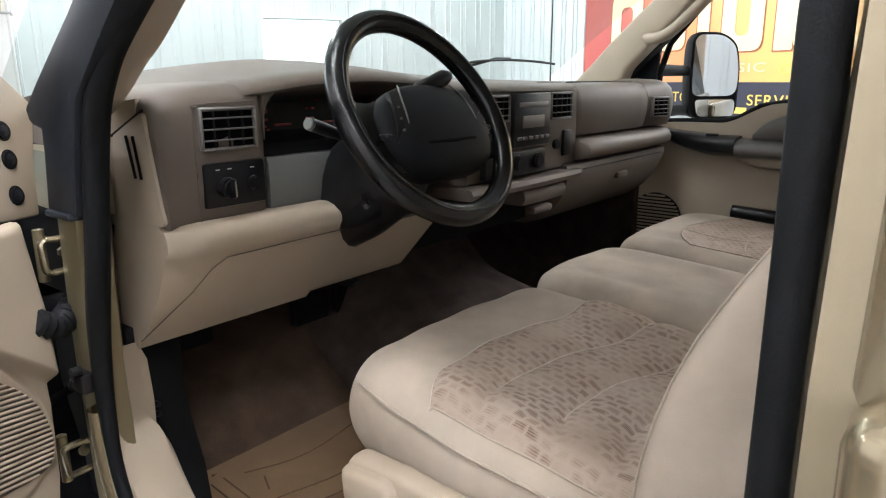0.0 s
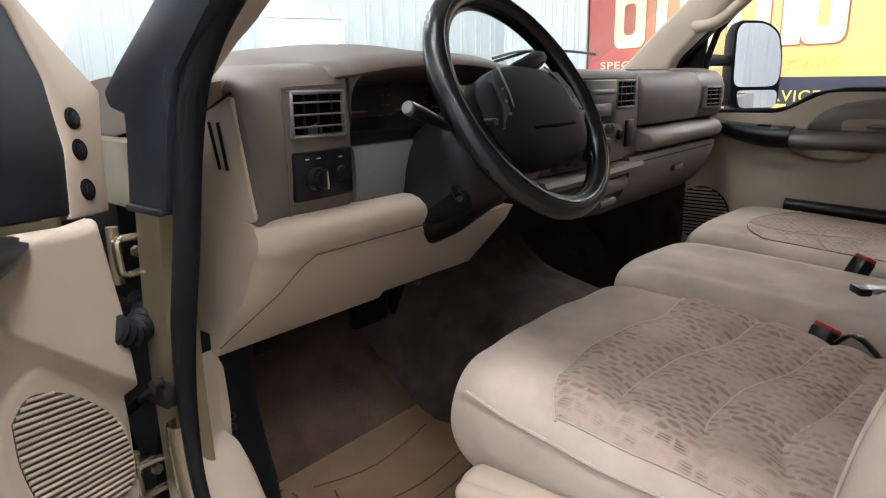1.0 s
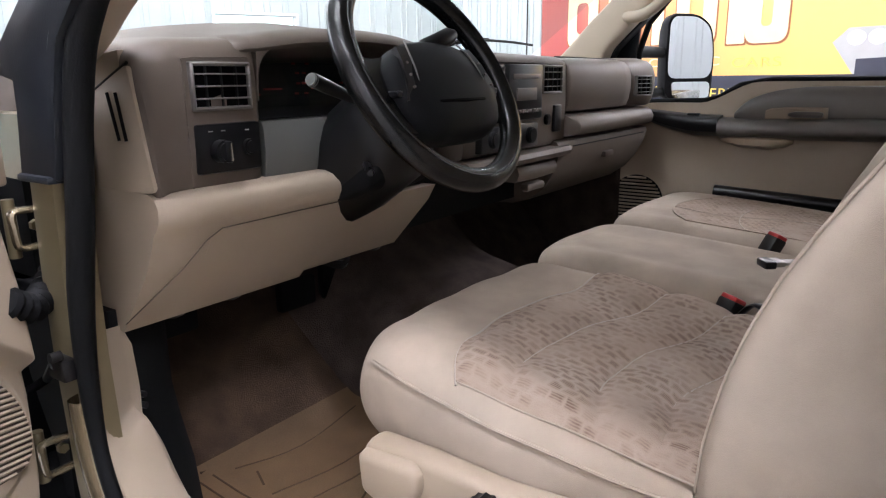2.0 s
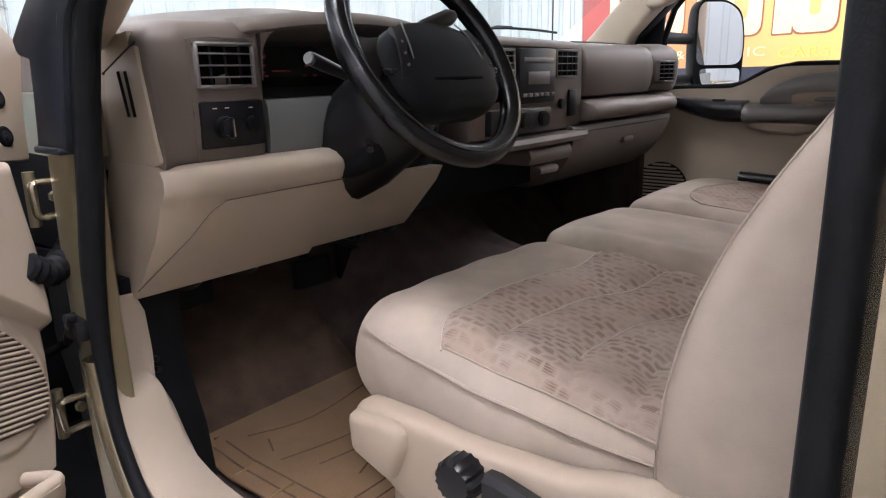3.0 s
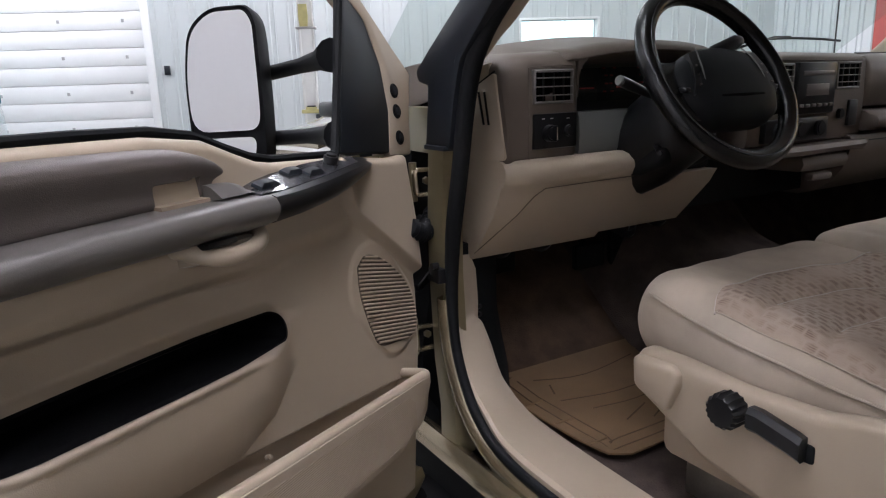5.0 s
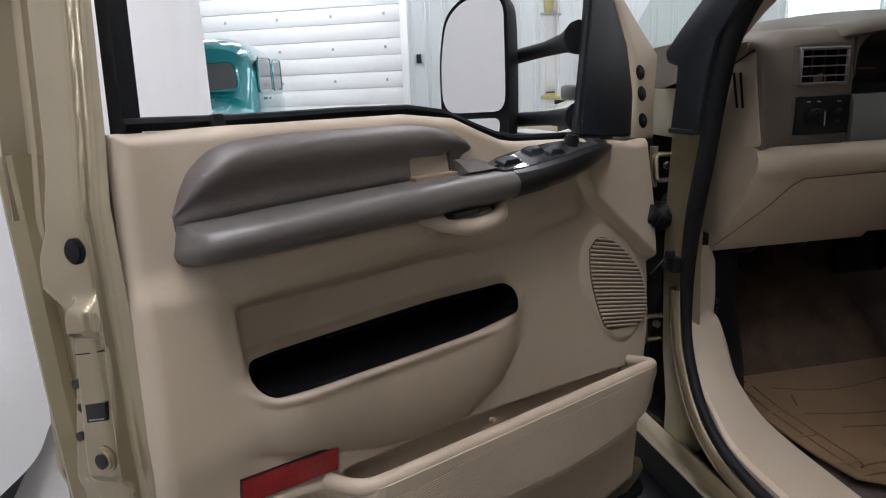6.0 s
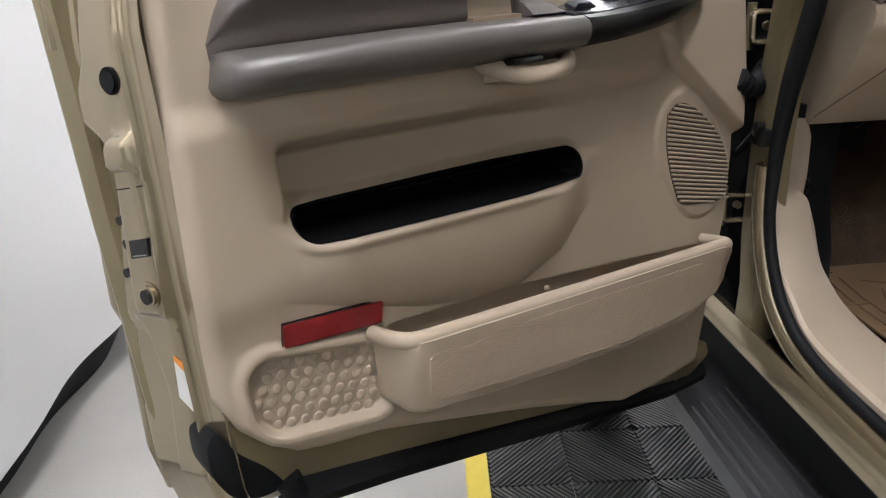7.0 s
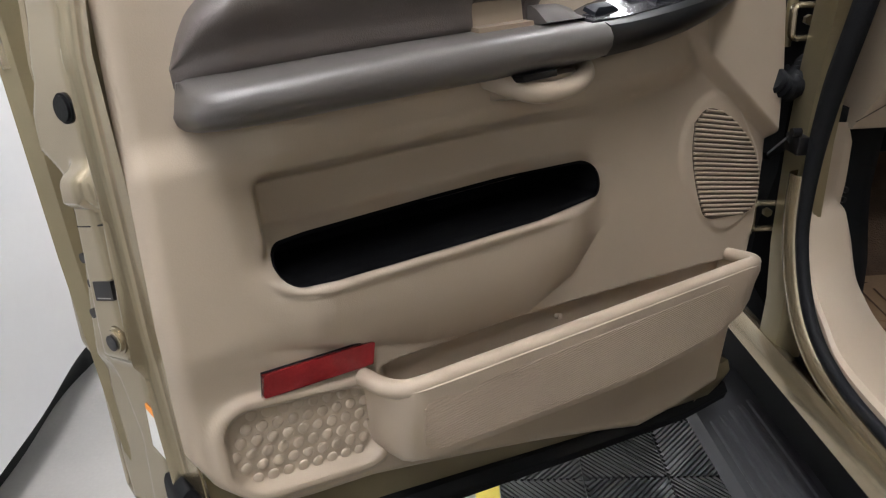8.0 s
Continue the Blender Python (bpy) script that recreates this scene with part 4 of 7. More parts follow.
part("airbag_cover", loft([pad_ring(-0.05, 0.72), pad_ring(-0.018, 0.98), pad_ring(-0.004, 1.0), pad_ring(0.010, 0.96), pad_ring(0.019, 0.86), pad_ring(0.025, 0.66), pad_ring(0.028, 0.35)]), BLACK_SOFT, wheel, "black airbag cover")
part("pad_crease", tube([on_wheel(a, b, c) for a, b, c in ((-0.102, -0.048, 0.003), (-0.085, -0.050, 0.0155), (-0.05, -0.052, 0.0245), (0.0, -0.053, 0.027), (0.05, -0.052, 0.0245), (0.085, -0.050, 0.0155), (0.102, -0.048, 0.003))], 0.0030, 6), VOID, wheel)
for sx in (-1, 1):
    part("spoke", loft([[on_wheel(sx * a, b + w * math.cos(t), c + 0.008 * math.sin(t)) for t in [2 * math.pi * k / 10 for k in range(10)]] for a, b, w, c in ((0.075, -0.028, 0.056, 0.002), (0.11, -0.026, 0.052, -0.003), (0.135, -0.024, 0.056, -0.005), (0.152, -0.022, 0.070, -0.002))]), LEATHER, wheel)
    part("button_panel", loft([[on_wheel(sx * (a + da), b, c) for da in (-0.010, 0.010)] + [on_wheel(sx * (a + da), b, c - 0.008) for da in (0.010, -0.010)] for a, b, c in ((0.074, 0.030, 0.0205), (0.081, 0.004, 0.0245), (0.089, -0.024, 0.0235), (0.095, -0.044, 0.017))]), BLACK, wheel, "black button strip")
    part("strip_edge", tube(smooth_line([on_wheel(sx * a, b, c) for a, b, c in ((0.058, 0.040, 0.0185), (0.067, 0.020, 0.0235), (0.074, -0.010, 0.0255), (0.080, -0.046, 0.0195))], 4), 0.0013, 6), GREY_PANEL, wheel, "grey edge of the button strip")
    part("cruise_button", box(-0.006, 0.006, -0.009, 0.009, -0.004, 0.004, 0.002, 1), BLACK, wheel, matrix=Matrix.Translation(on_wheel(sx * 0.112, -0.03, 0.008)))
    for k in range(3):
        part("button_mark", disc(on_wheel(sx * (0.083 + 0.004 * k), 0.004 - 0.017 * k, 0.0248), WN, 0.0018, 0.003, 8), RADIO_GREY, wheel)
part("wheel_stitch", tube([on_wheel(0.1585 * math.cos(a), 0.1585 * math.sin(a), 0.0166) for a in [2 * math.pi * k / 64 for k in range(64)]], 0.0008, 5, closed=True, up=WN), BLACK, wheel)
part("stalk", merge(tube([(-0.53, -0.1, 1.39), (-0.58, -0.112, 1.402), (-0.618, -0.115, 1.414)], [0.007, 0.0075, 0.009], 10), tube([(-0.618, -0.115, 1.414), (-0.64, -0.117, 1.421)], 0.009, 12)), BLACK, column, "black indicator stalk with a grey end")
part("stalk_end", tube([(-0.638, -0.117, 1.42), (-0.643, -0.1177, 1.4215)], [0.009, 0.0075], 12), GREY_PANEL, column, "silver-grey stalk end")
part("shift_lever", merge(tube(smooth_line([(-0.46, -0.085, 1.41), (-0.475, -0.12, 1.437), (-0.462, -0.148, 1.459)], 4), 0.0065, 8), tube([(-0.468, -0.146, 1.455), (-0.456, -0.149, 1.462), (-0.404, -0.152, 1.478), (-0.392, -0.153, 1.481)], [0.007, 0.0115, 0.0125, 0.008], 12)), BLACK, column, "black column shift lever")

# pedals and foot well
part("brake_pedal", merge(box(-0.40, -0.31, 0.24, 0.262, 0.985, 1.045, 0.006), tube([(-0.355, 0.26, 1.03), (-0.355, 0.38, 1.16)], 0.01, 8)), BLACK_SOFT, truck, "black brake pedal")
part("accelerator_pedal", box(-0.26, -0.205, 0.27, 0.29, 0.90, 1.06, 0.006), BLACK_SOFT, truck, "black accelerator pedal")
part("parking_brake_pedal", merge(box(-0.69, -0.61, 0.2, 0.22, 1.03, 1.075, 0.006), tube([(-0.65, 0.22, 1.06), (-0.65, 0.36, 1.14)], 0.009, 8)), BLACK_SOFT, truck, "black parking brake pedal")
part("dash_harness", merge(*[tube(smooth_line([(-0.75 + 0.12 * k, 0.2, 1.12), (-0.68 + 0.12 * k, 0.16 + 0.02 * (k % 3), 1.085 - 0.008 * (k % 2)), (-0.60 + 0.12 * k, 0.22, 1.10)], 5), 0.009, 6) for k in range(5)]), BLACK, truck, "black cable loom under the dashboard")

# ---- seats ----
def pillow(place, nu=36, nv=36, p=4.0, q=2.2):
    """A padded block: place(u, v, w) for u, v in -1..1 and w the height from -1 (under) to 1 (over); a higher q gives it straighter sides."""
    def edge(t):
        return math.sin(0.5 * math.pi * t)

    bm = bmesh.new()
    rows = {}
    for s in (1, -1):
        for i in range(nu + 1):
            for j in range(nv + 1):
                u, v = edge(2 * i / nu - 1), edge(2 * j / nv - 1)
                h = max(0, 1 - abs(u) ** p) ** (1 / q) * max(0, 1 - abs(v) ** p) ** (1 / q)
                rim = i in (0, nu) or j in (0, nv)
                if rim and s == -1:
                    rows[s, i, j] = rows[1, i, j]
                else:
                    rows[s, i, j] = bm.verts.new(place(u, v, s * h))
    for s in (1, -1):
        for i in range(nu):
            for j in range(nv):
                q = [rows[s, i, j], rows[s, i + 1, j], rows[s, i + 1, j + 1], rows[s, i, j + 1]]
                bm.faces.new(q if s == 1 else q[::-1])
    return bm


def corner(u, v, k):
    """Pulls the corners of a square in, towards a rounded outline."""
    return u * (1 - k * v * v * u * u), v * (1 - k * u * u * v * v)


SEAT_BASE = [(-0.254, 1.028), (-0.240, 1.0), (-0.238, 0.962), (-0.305, 0.93), (-0.37, 0.897), (-0.50, 0.872), (-0.64, 0.86), (-0.80, 0.87), (-0.80, 1.0), (-0.70, 1.03), (-0.635, 1.048), (-0.575, 1.042), (-0.53, 1.028), (-0.42, 1.022), (-0.33, 1.028)]
seat = part("driver_seat", prism(SEAT_BASE, "x", -0.722, -0.685, 0.012, 3), BEIGE, truck, "beige velour driver seat with patterned insert, worn")
part("base_bulge", prism([(-0.248, 1.018), (-0.252, 0.968), (-0.315, 0.945), (-0.338, 1.0), (-0.33, 1.022)], "x", -0.736, -0.70, 0.012, 3), BEIGE, seat)

part("seat_box", box(-0.69, -0.17, -0.78, -0.27, 0.85, 1.0, 0.02), BEIGE, seat)
for tx in (-0.66, -0.26):
    part("seat_track", box(tx, tx + 0.06, -0.75, -0.3, 0.785, 0.855, 0.004), STEEL, seat, "steel seat track")
knob_ring = []
for c, r in ((-0.722, 0.0228), (-0.744, 0.0228), (-0.75, 0.019), (-0.751, 0.009)):
    knob_ring.append([Vector((c, -0.418 + (r + (0.0025 if j % 2 else 0)) * math.cos(a), 0.995 + (r + (0.002 if j % 2 else 0)) * math.sin(a))) for j, a in [(j, 2 * math.pi * j / 32) for j in range(32)]])
part("recliner_knob", loft(knob_ring), BLACK, seat, "round black ribbed seat knob")
part("seat_lever", loft([[Vector((-0.724 - d, y, z + zz)) for d, zz in ((0.0, 0.014), (0.012, 0.0155), (0.018, 0.008), (0.018, -0.011), (0.012, -0.017), (0.0, -0.016))] for y, z, d0 in ((-0.450, 0.998, 0), (-0.464, 0.998, 0), (-0.512, 0.988, 0), (-0.522, 0.985, 0)) for _ in (0,)]), BLACK, seat, "black seat lever")
part("lever_slot", box(-0.726, -0.70, -0.531, -0.515, 0.965, 0.99, 0.004), BLACK_SOFT, seat)


def driver_cushion(u, v, w):
    uu, vv = corner(u, v, 0.10)
    y = -0.415 + (0.250 if vv > 0 else 0.262) * vv + (0.016 * (1 - uu * uu) if v > 0 else 0) * vv
    z = 1.012 + 0.035 * vv + 0.075 * w
    z += 0.012 * math.exp(-(((abs(uu) - 0.78) / 0.2) ** 2)) * max(0, w) - 0.006 * max(0, w) * (1 - uu * uu) * max(0, 0.4 - vv)
    z += 0.0022 * math.sin(11 * uu + 5 * vv) * math.sin(8 * vv + 3 * uu) * max(0, w)
    return Vector((-0.425 + 0.256 * uu, y, z))


part("cushion", pillow(driver_cushion, 72, 72, 7, 3.6), FABRIC, seat)


def on_seat(x, y, lift=0.002):
    """The cushion's top at x, y."""
    u, v = (x + 0.425) / 0.256, (y + 0.415) / (0.250 if y > -0.415 else 0.262)
    u, v = max(-0.97, min(0.97, u)), max(-0.97, min(0.97, v))
    h = max(0, 1 - abs(u) ** 7) ** (1 / 3.6) * max(0, 1 - abs(v) ** 7) ** (1 / 3.6)
    p = driver_cushion(u, v, h)
    return Vector((x, y, p.z + lift))



FRONT_SEAM, MIDDLE_SEAM, REAR_SEAM, LAST_SEAM = [[(p.x, p.y) for p in smooth_line([(*q, 0) for q in row], 5)] for row in (
    ((-0.66, -0.335), (-0.62, -0.312), (-0.545, -0.294), (-0.46, -0.287), (-0.38, -0.300), (-0.30, -0.316), (-0.17, -0.322)),
    ((-0.65, -0.395), (-0.56, -0.374), (-0.451, -0.379), (-0.366, -0.401), (-0.267, -0.427), (-0.18, -0.438)),
    ((-0.655, -0.50), (-0.592, -0.474), (-0.536, -0.463), (-0.455, -0.469), (-0.378, -0.488), (-0.308, -0.51), (-0.20, -0.53)),
    ((-0.60, -0.555), (-0.528, -0.538), (-0.437, -0.556), (-0.30, -0.58)))]


def insert_surface(a, b):
    x = -0.657 + 0.485 * a
    y1 = lerp(FRONT_SEAM, x)
    y = -0.62 + (y1 + 0.62) * b
    return on_seat(x, y, 0.0025 + quilt(x, y) * step(0.0, 0.06, min(a, 1 - a, 1 - b)))


def quilt(x, y):
    """Padding that rises between the seams and is pulled down along them."""
    near = min(abs(y - lerp(row, x)) for row in (FRONT_SEAM, MIDDLE_SEAM, REAR_SEAM, LAST_SEAM))
    return 0.0085 * (1 - math.exp(-((near / 0.012) ** 1.2)))


part("seat_insert", sheet(insert_surface, 60, 80, 0.002, (0, 0, -1)), PATTERN, seat, "beige fabric insert with brown dashes")
for row in (FRONT_SEAM, MIDDLE_SEAM, REAR_SEAM, LAST_SEAM):
    part("seat_seam", tube([on_seat(x, y, 0.0024 - 0.0026 * step(row[0][0] + 0.12, row[0][0], x)) for x, y in row], 0.0015, 6), PIPING, seat)
part("seat_seam", tube([on_seat(-0.657, -0.335 - 0.28 * k / 20, 0.001) for k in range(21)], 0.0014, 6), FABRIC, seat)
part("cushion_welt", tube([driver_cushion(u, v, 0.62) + Vector((-0.0015, 0, 0)) for u, v in [(-0.985, -0.9 + 1.75 * k / 30) for k in range(31)]], 0.0022, 6), FABRIC, seat)


BACK_FRONT = [(0.98, -0.603), (1.06, -0.598), (1.12, -0.602), (1.18, -0.614), (1.268, -0.645), (1.357, -0.70), (1.45, -0.765), (1.6, -0.835), (1.76, -0.88)]


def back_front(z):
    return 0.5 * lerp(BACK_FRONT, z) + 0.25 * (lerp(BACK_FRONT, z - 0.05) + lerp(BACK_FRONT, z + 0.05))


def back_ring(cx, hw, z, inset, thick=0.15):
    """One level of a backrest: flat sides, rounded bolsters and a hollow between them."""
    f, w = back_front(z) - inset, hw - inset
    b = f - thick + 2 * inset
    pts = [(-w, b), (-w, f - 0.022), (-0.93 * w, f - 0.002), (-0.8 * w, f), (-0.62 * w, f - 0.010), (-0.3 * w, f - 0.022), (0.3 * w, f - 0.022), (0.62 * w, f - 0.010), (0.8 * w, f), (0.93 * w, f - 0.002), (w, f - 0.022), (w, b)]
    return [Vector((cx + p.x, p.y, z)) for p in rounded([Vector(q) for q in pts], 0.02, 3)]


def backrest_mesh(cx, hw):
    levels = [(0.985, 0.03), (0.99, 0.016), (1.0, 0.006), (1.015, 0.0)] + [(1.04 + 0.03 * k, 0.0) for k in range(22)] + [(1.70, 0.004), (1.73, 0.016), (1.748, 0.034), (1.755, 0.055)]
    return loft([back_ring(cx, hw, z, e) for z, e in levels])


back = part("backrest", backrest_mesh(-0.425, 0.283), FABRIC, seat)
for dx, dy in ((-0.925, 0.0), (-0.89, 0.001)):
    part("backrest_seam", tube([(-0.425 + 0.283 * dx, back_front(z) - 0.0022 + dy, z) for z in [1.02 + 0.66 * k / 40 for k in range(41)]], 0.0011, 6), FABRIC, seat)
part("recliner_cover", prism([(-0.60, 1.04), (-0.62, 0.98), (-0.80, 0.96), (-0.84, 1.02), (-0.78, 1.09), (-0.68, 1.06)], "x", -0.717, -0.68, 0.012, 3), BEIGE, seat)


def simple_seat(name, cx, hw, label, zf, insert):
    s = part(name, box(cx - hw + 0.02, cx + hw - 0.02, -0.78, -0.25, 0.85, 1.03, 0.02), BEIGE, truck, label)

    def place(u, v, w):
        uu, vv = corner(u, v, 0.1)
        return Vector((cx + hw * uu, -0.41 + 0.27 * vv + 0.012 * (1 - uu * uu) * vv, zf - 0.04 + 0.02 * vv + 0.05 * w + 0.008 * max(0, w) * math.exp(-(((abs(uu) - 0.75) / 0.2) ** 2))))

    part("cushion", pillow(place, 44, 44, 6, 3.0), FABRIC, s)
    part("backrest", backrest_mesh(cx, hw * 1.0), FABRIC, s)
    if insert:
        def top(a, b):
            u, v = -0.7 + 1.4 * a, -0.85 + (1.45 - 0.25 * (2 * a - 1) ** 2) * b
            h = max(0, 1 - abs(u) ** 6) ** (1 / 2.2) * max(0, 1 - abs(v) ** 6) ** (1 / 2.2)
            return place(u, v, h) + Vector((0, 0, 0.003))
        part("seat_insert", sheet(top, 24, 24, 0.002, (0, 0, -1)), PATTERN, s, "beige fabric insert with brown dashes")
        for b in (0.62, 0.998):
            part("seat_seam", tube([top(k / 24, b) for k in range(25)], 0.0016, 6), FABRIC, s)
        part("seat_seam", tube([top(0.45 + 0.1 * math.sin(k / 4), k / 24) for k in range(25)], 0.0014, 6), FABRIC, s)
    return s


simple_seat("centre_seat", 0.02, 0.175, "plain beige velour centre seat", 1.088, False)
simple_seat("passenger_seat", 0.46, 0.262, "beige velour passenger seat with patterned insert", 1.088, True)


def buckle(x, y, z, turn, ob_label):
    m = Matrix.Translation((x, y, z)) @ Matrix.Rotation(radians(turn), 4, "Z") @ Matrix.Rotation(radians(28), 4, "X")
    b = part("seat_belt_buckle", box(-0.02, 0.02, -0.0125, 0.0125, -0.045, 0.012, 0.005), BLACK, truck, ob_label, matrix=m)
    part("release_button", box(-0.018, 0.018, -0.011, 0.011, 0.008, 0.018, 0.003), RED_PLASTIC, b, "red release button")
    part("buckle_strap", box(-0.015, 0.015, -0.006, 0.006, -0.12, -0.04, 0.003), BEIGE, b, "beige buckle stem")
    return b


buckle(-0.150, -0.508, 1.068, 50, "black seat belt buckle with a red button")
buckle(0.180, -0.510, 1.105, 40, "black seat belt buckle with a red button")
part("belt_tongue", merge(box(-0.012, 0.012, -0.03, -0.005, -0.0025, 0.0025, 0.001), box(-0.016, 0.016, -0.005, 0.012, -0.005, 0.005, 0.003)), STEEL, truck, "chrome seat belt tongue", matrix=Matrix.Translation((-0.028, -0.553, 1.119)) @ Matrix.Rotation(radians(35), 4, "Z"))
part("tongue_grip", box(-0.018, 0.018, 0.010, 0.030, -0.007, 0.007, 0.004), BLACK, truck, "black belt tongue grip", matrix=Matrix.Translation((-0.028, -0.553, 1.118)) @ Matrix.Rotation(radians(35), 4, "Z"))
part("belt_loop", tube(smooth_line([(-0.155, -0.525, 1.06), (-0.17, -0.545, 1.083), (-0.185, -0.565, 1.083), (-0.19, -0.60, 1.05)], 5), 0.008, 8, flat=0.4), BLACK, truck, "dark belt strap")

# ---- passenger door, closed ----
def pd_top(y):
    return 1.341 + 0.061 * step(-0.15, -0.32, y) - 0.008 * step(-0.05, 0.12, y)


pdoor = part("passenger_door", sheet(lambda a, b: Vector((0.925 - 0.012 * math.sin(math.pi * b) - 0.02 * step(0.45, 0.2, b) * step(-0.1, -0.3, -0.86 + 0.98 * a), -0.86 + 0.98 * a, 0.83 + (pd_top(-0.86 + 0.98 * a) - 0.83) * b)), 40, 30, 0.06, (1, 0, 0)), BEIGE, truck, "beige passenger door panel, closed")
part("window_frame", tube([(0.955, -0.86, 1.405), (0.955, -0.34, 1.408), (0.952, -0.26, 1.394), (0.95, -0.2, 1.357), (0.95, -0.16, 1.348), (0.95, 0.06, 1.342)], 0.008, 8), BLACK_SOFT, pdoor, "black window seal")
part("outer_skin", box(0.975, 1.0, -0.86, 0.12, 0.68, 1.33, 0.01), PAINT, pdoor, "gold door skin")
part("sail_panel", prism([(0.155, 1.335), (0.05, 1.335), (0.053, 1.49), (0.045, 1.57), (0.075, 1.575), (0.14, 1.49), (0.155, 1.40)], "x", 0.925, 0.945, 0.004), SLATE, pdoor, "black mirror sail panel")
part("sash_post", tube([(0.945, 0.053, 1.34), (0.945, 0.05, 1.49), (0.94, 0.02, 1.58), (0.93, -0.06, 1.67), (0.90, -0.25, 1.85)], 0.010, 8), BLACK_SOFT, pdoor)
part("rear_post", tube([(0.95, -0.84, 1.4), (0.9, -0.86, 1.84)], 0.03, 8), BLACK_SOFT, pdoor)
part("armrest", loft([[Vector((0.915 - p.x * k, y, z + p.y)) for p in smooth_line([(0.0, 0.016, 0), (0.035, 0.013, 0), (0.060, 0.007, 0), (0.072, -0.004, 0), (0.074, -0.018, 0), (0.064, -0.032, 0), (0.03, -0.042, 0), (0.0, -0.046, 0)], 3)] for y, z, k in ((-0.86, 1.292, 1.0), (-0.6, 1.290, 1.0), (-0.42, 1.287, 1.0), (-0.30, 1.285, 1.0), (-0.226, 1.285, 0.98))]), TAUPE_GREY, pdoor, "taupe-grey armrest")
POD_R = smooth_line([(-0.2255, 0.072, 0.050), (-0.16, 0.070, 0.050), (-0.09, 0.062, 0.044), (-0.03, 0.048, 0.034), (0.02, 0.028, 0.020), (0.048, 0.008, 0.008)], 4)
part("switch_pod", loft([[Vector((0.915 - d * p.y, p.x, 1.300 + 0.12 * max(0, p.x + 0.15) + dz * p.z)) for d, dz in ((0.0, 0.16), (0.5, 0.12), (0.86, 0.04), (0.97, -0.12), (1.0, -0.4), (0.93, -0.75), (0.6, -1.0), (0.0, -1.1))] for p in POD_R]), BLACK, pdoor, "black switch pod")
for y in (-0.15, -0.07):
    part("window_switch", box(0.872, 0.889, y - 0.018, y + 0.018, 1.306, 1.313, 0.003), SLATE, pdoor, "black window switch")
PAD_R = smooth_line([(-0.86, 0.088, 0), (-0.6, 0.090, 0), (-0.46, 0.088, 0), (-0.38, 0.080, 0), (-0.32, 0.064, 0), (-0.285, 0.044, 0), (-0.262, 0.018, 0)], 5)
part("upper_pad", loft([[Vector((0.914 - d, p.x, 1.300 + z * p.y)) for d, z in ((0.0, -0.05), (0.020, -0.05), (0.024, 0.1), (0.028, 0.35), (0.029, 0.6), (0.025, 0.82), (0.015, 0.96), (0.0, 1.0))] for p in PAD_R]), TAUPE_GREY, pdoor, "taupe-grey door pad")
part("handle_recess", loft([[Vector((x, y, z)) for x, z in ((0.90, 1.300), (0.884, 1.300), (0.8825, 1.306), (0.8825, 1.329 - e), (0.886, 1.333 - e), (0.90, 1.333 - e))] for y, e in ((-0.50, 0.0), (-0.40, 0.0), (-0.36, 0.003), (-0.345, 0.009))]), BEIGE_SHADE, pdoor, "beige handle recess with its shade put in the colour")
part("door_handle", loft([[Vector((x, y, 1.313 + (z - 1.313) * k)) for x, z in ((0.89, 1.304), (0.874, 1.306), (0.869, 1.313), (0.874, 1.321), (0.89, 1.323))] for y, k in ((-0.49, 0.6), (-0.48, 1.0), (-0.42, 1.0), (-0.405, 0.5))]), TAUPE_GREY, pdoor, "taupe-grey inner handle")
part("grip", loft([[Vector((x, y, z)) for x, z in ((0.915, 1.252), (0.915 - d, 1.250), (0.915 - d - 0.004, 1.243), (0.915 - d, h), (0.915 - 0.6 * d, h - 0.008), (0.915, h - 0.012))] for y, d, h in ((-0.225, 0.01, 1.243), (-0.25, 0.036, 1.236), (-0.28, 0.05, 1.228), (-0.36, 0.052, 1.224), (-0.40, 0.036, 1.232), (-0.42, 0.012, 1.242))]), BEIGE, pdoor, "beige pull grip")
part("grip_slot", box(0.866, 0.9, -0.36, -0.30, 1.2505, 1.256, 0.002), BLACK, pdoor)
part("pocket_slot", tube([(0.905, -0.22, 1.082), (0.905, -0.84, 1.052)], 0.02, 12), BLACK, pdoor, "dark door pocket opening")
speaker = part("speaker_grille", disc((0.912, 0.02, 1.03), (-1, 0, 0), 0.085, 0.016, 36, 0.004), BLACK_SOFT, pdoor, "round speaker grille")
for k in range(15):
    zz = -0.077 + 0.011 * k
    w = math.sqrt(max(0, 0.083**2 - zz**2))
    part("grille_bar", box(0.9, 0.904, 0.02 - w, 0.02 + w, 1.03 + zz - 0.003, 1.03 + zz + 0.003, 0.001, 1), BEIGE, speaker)


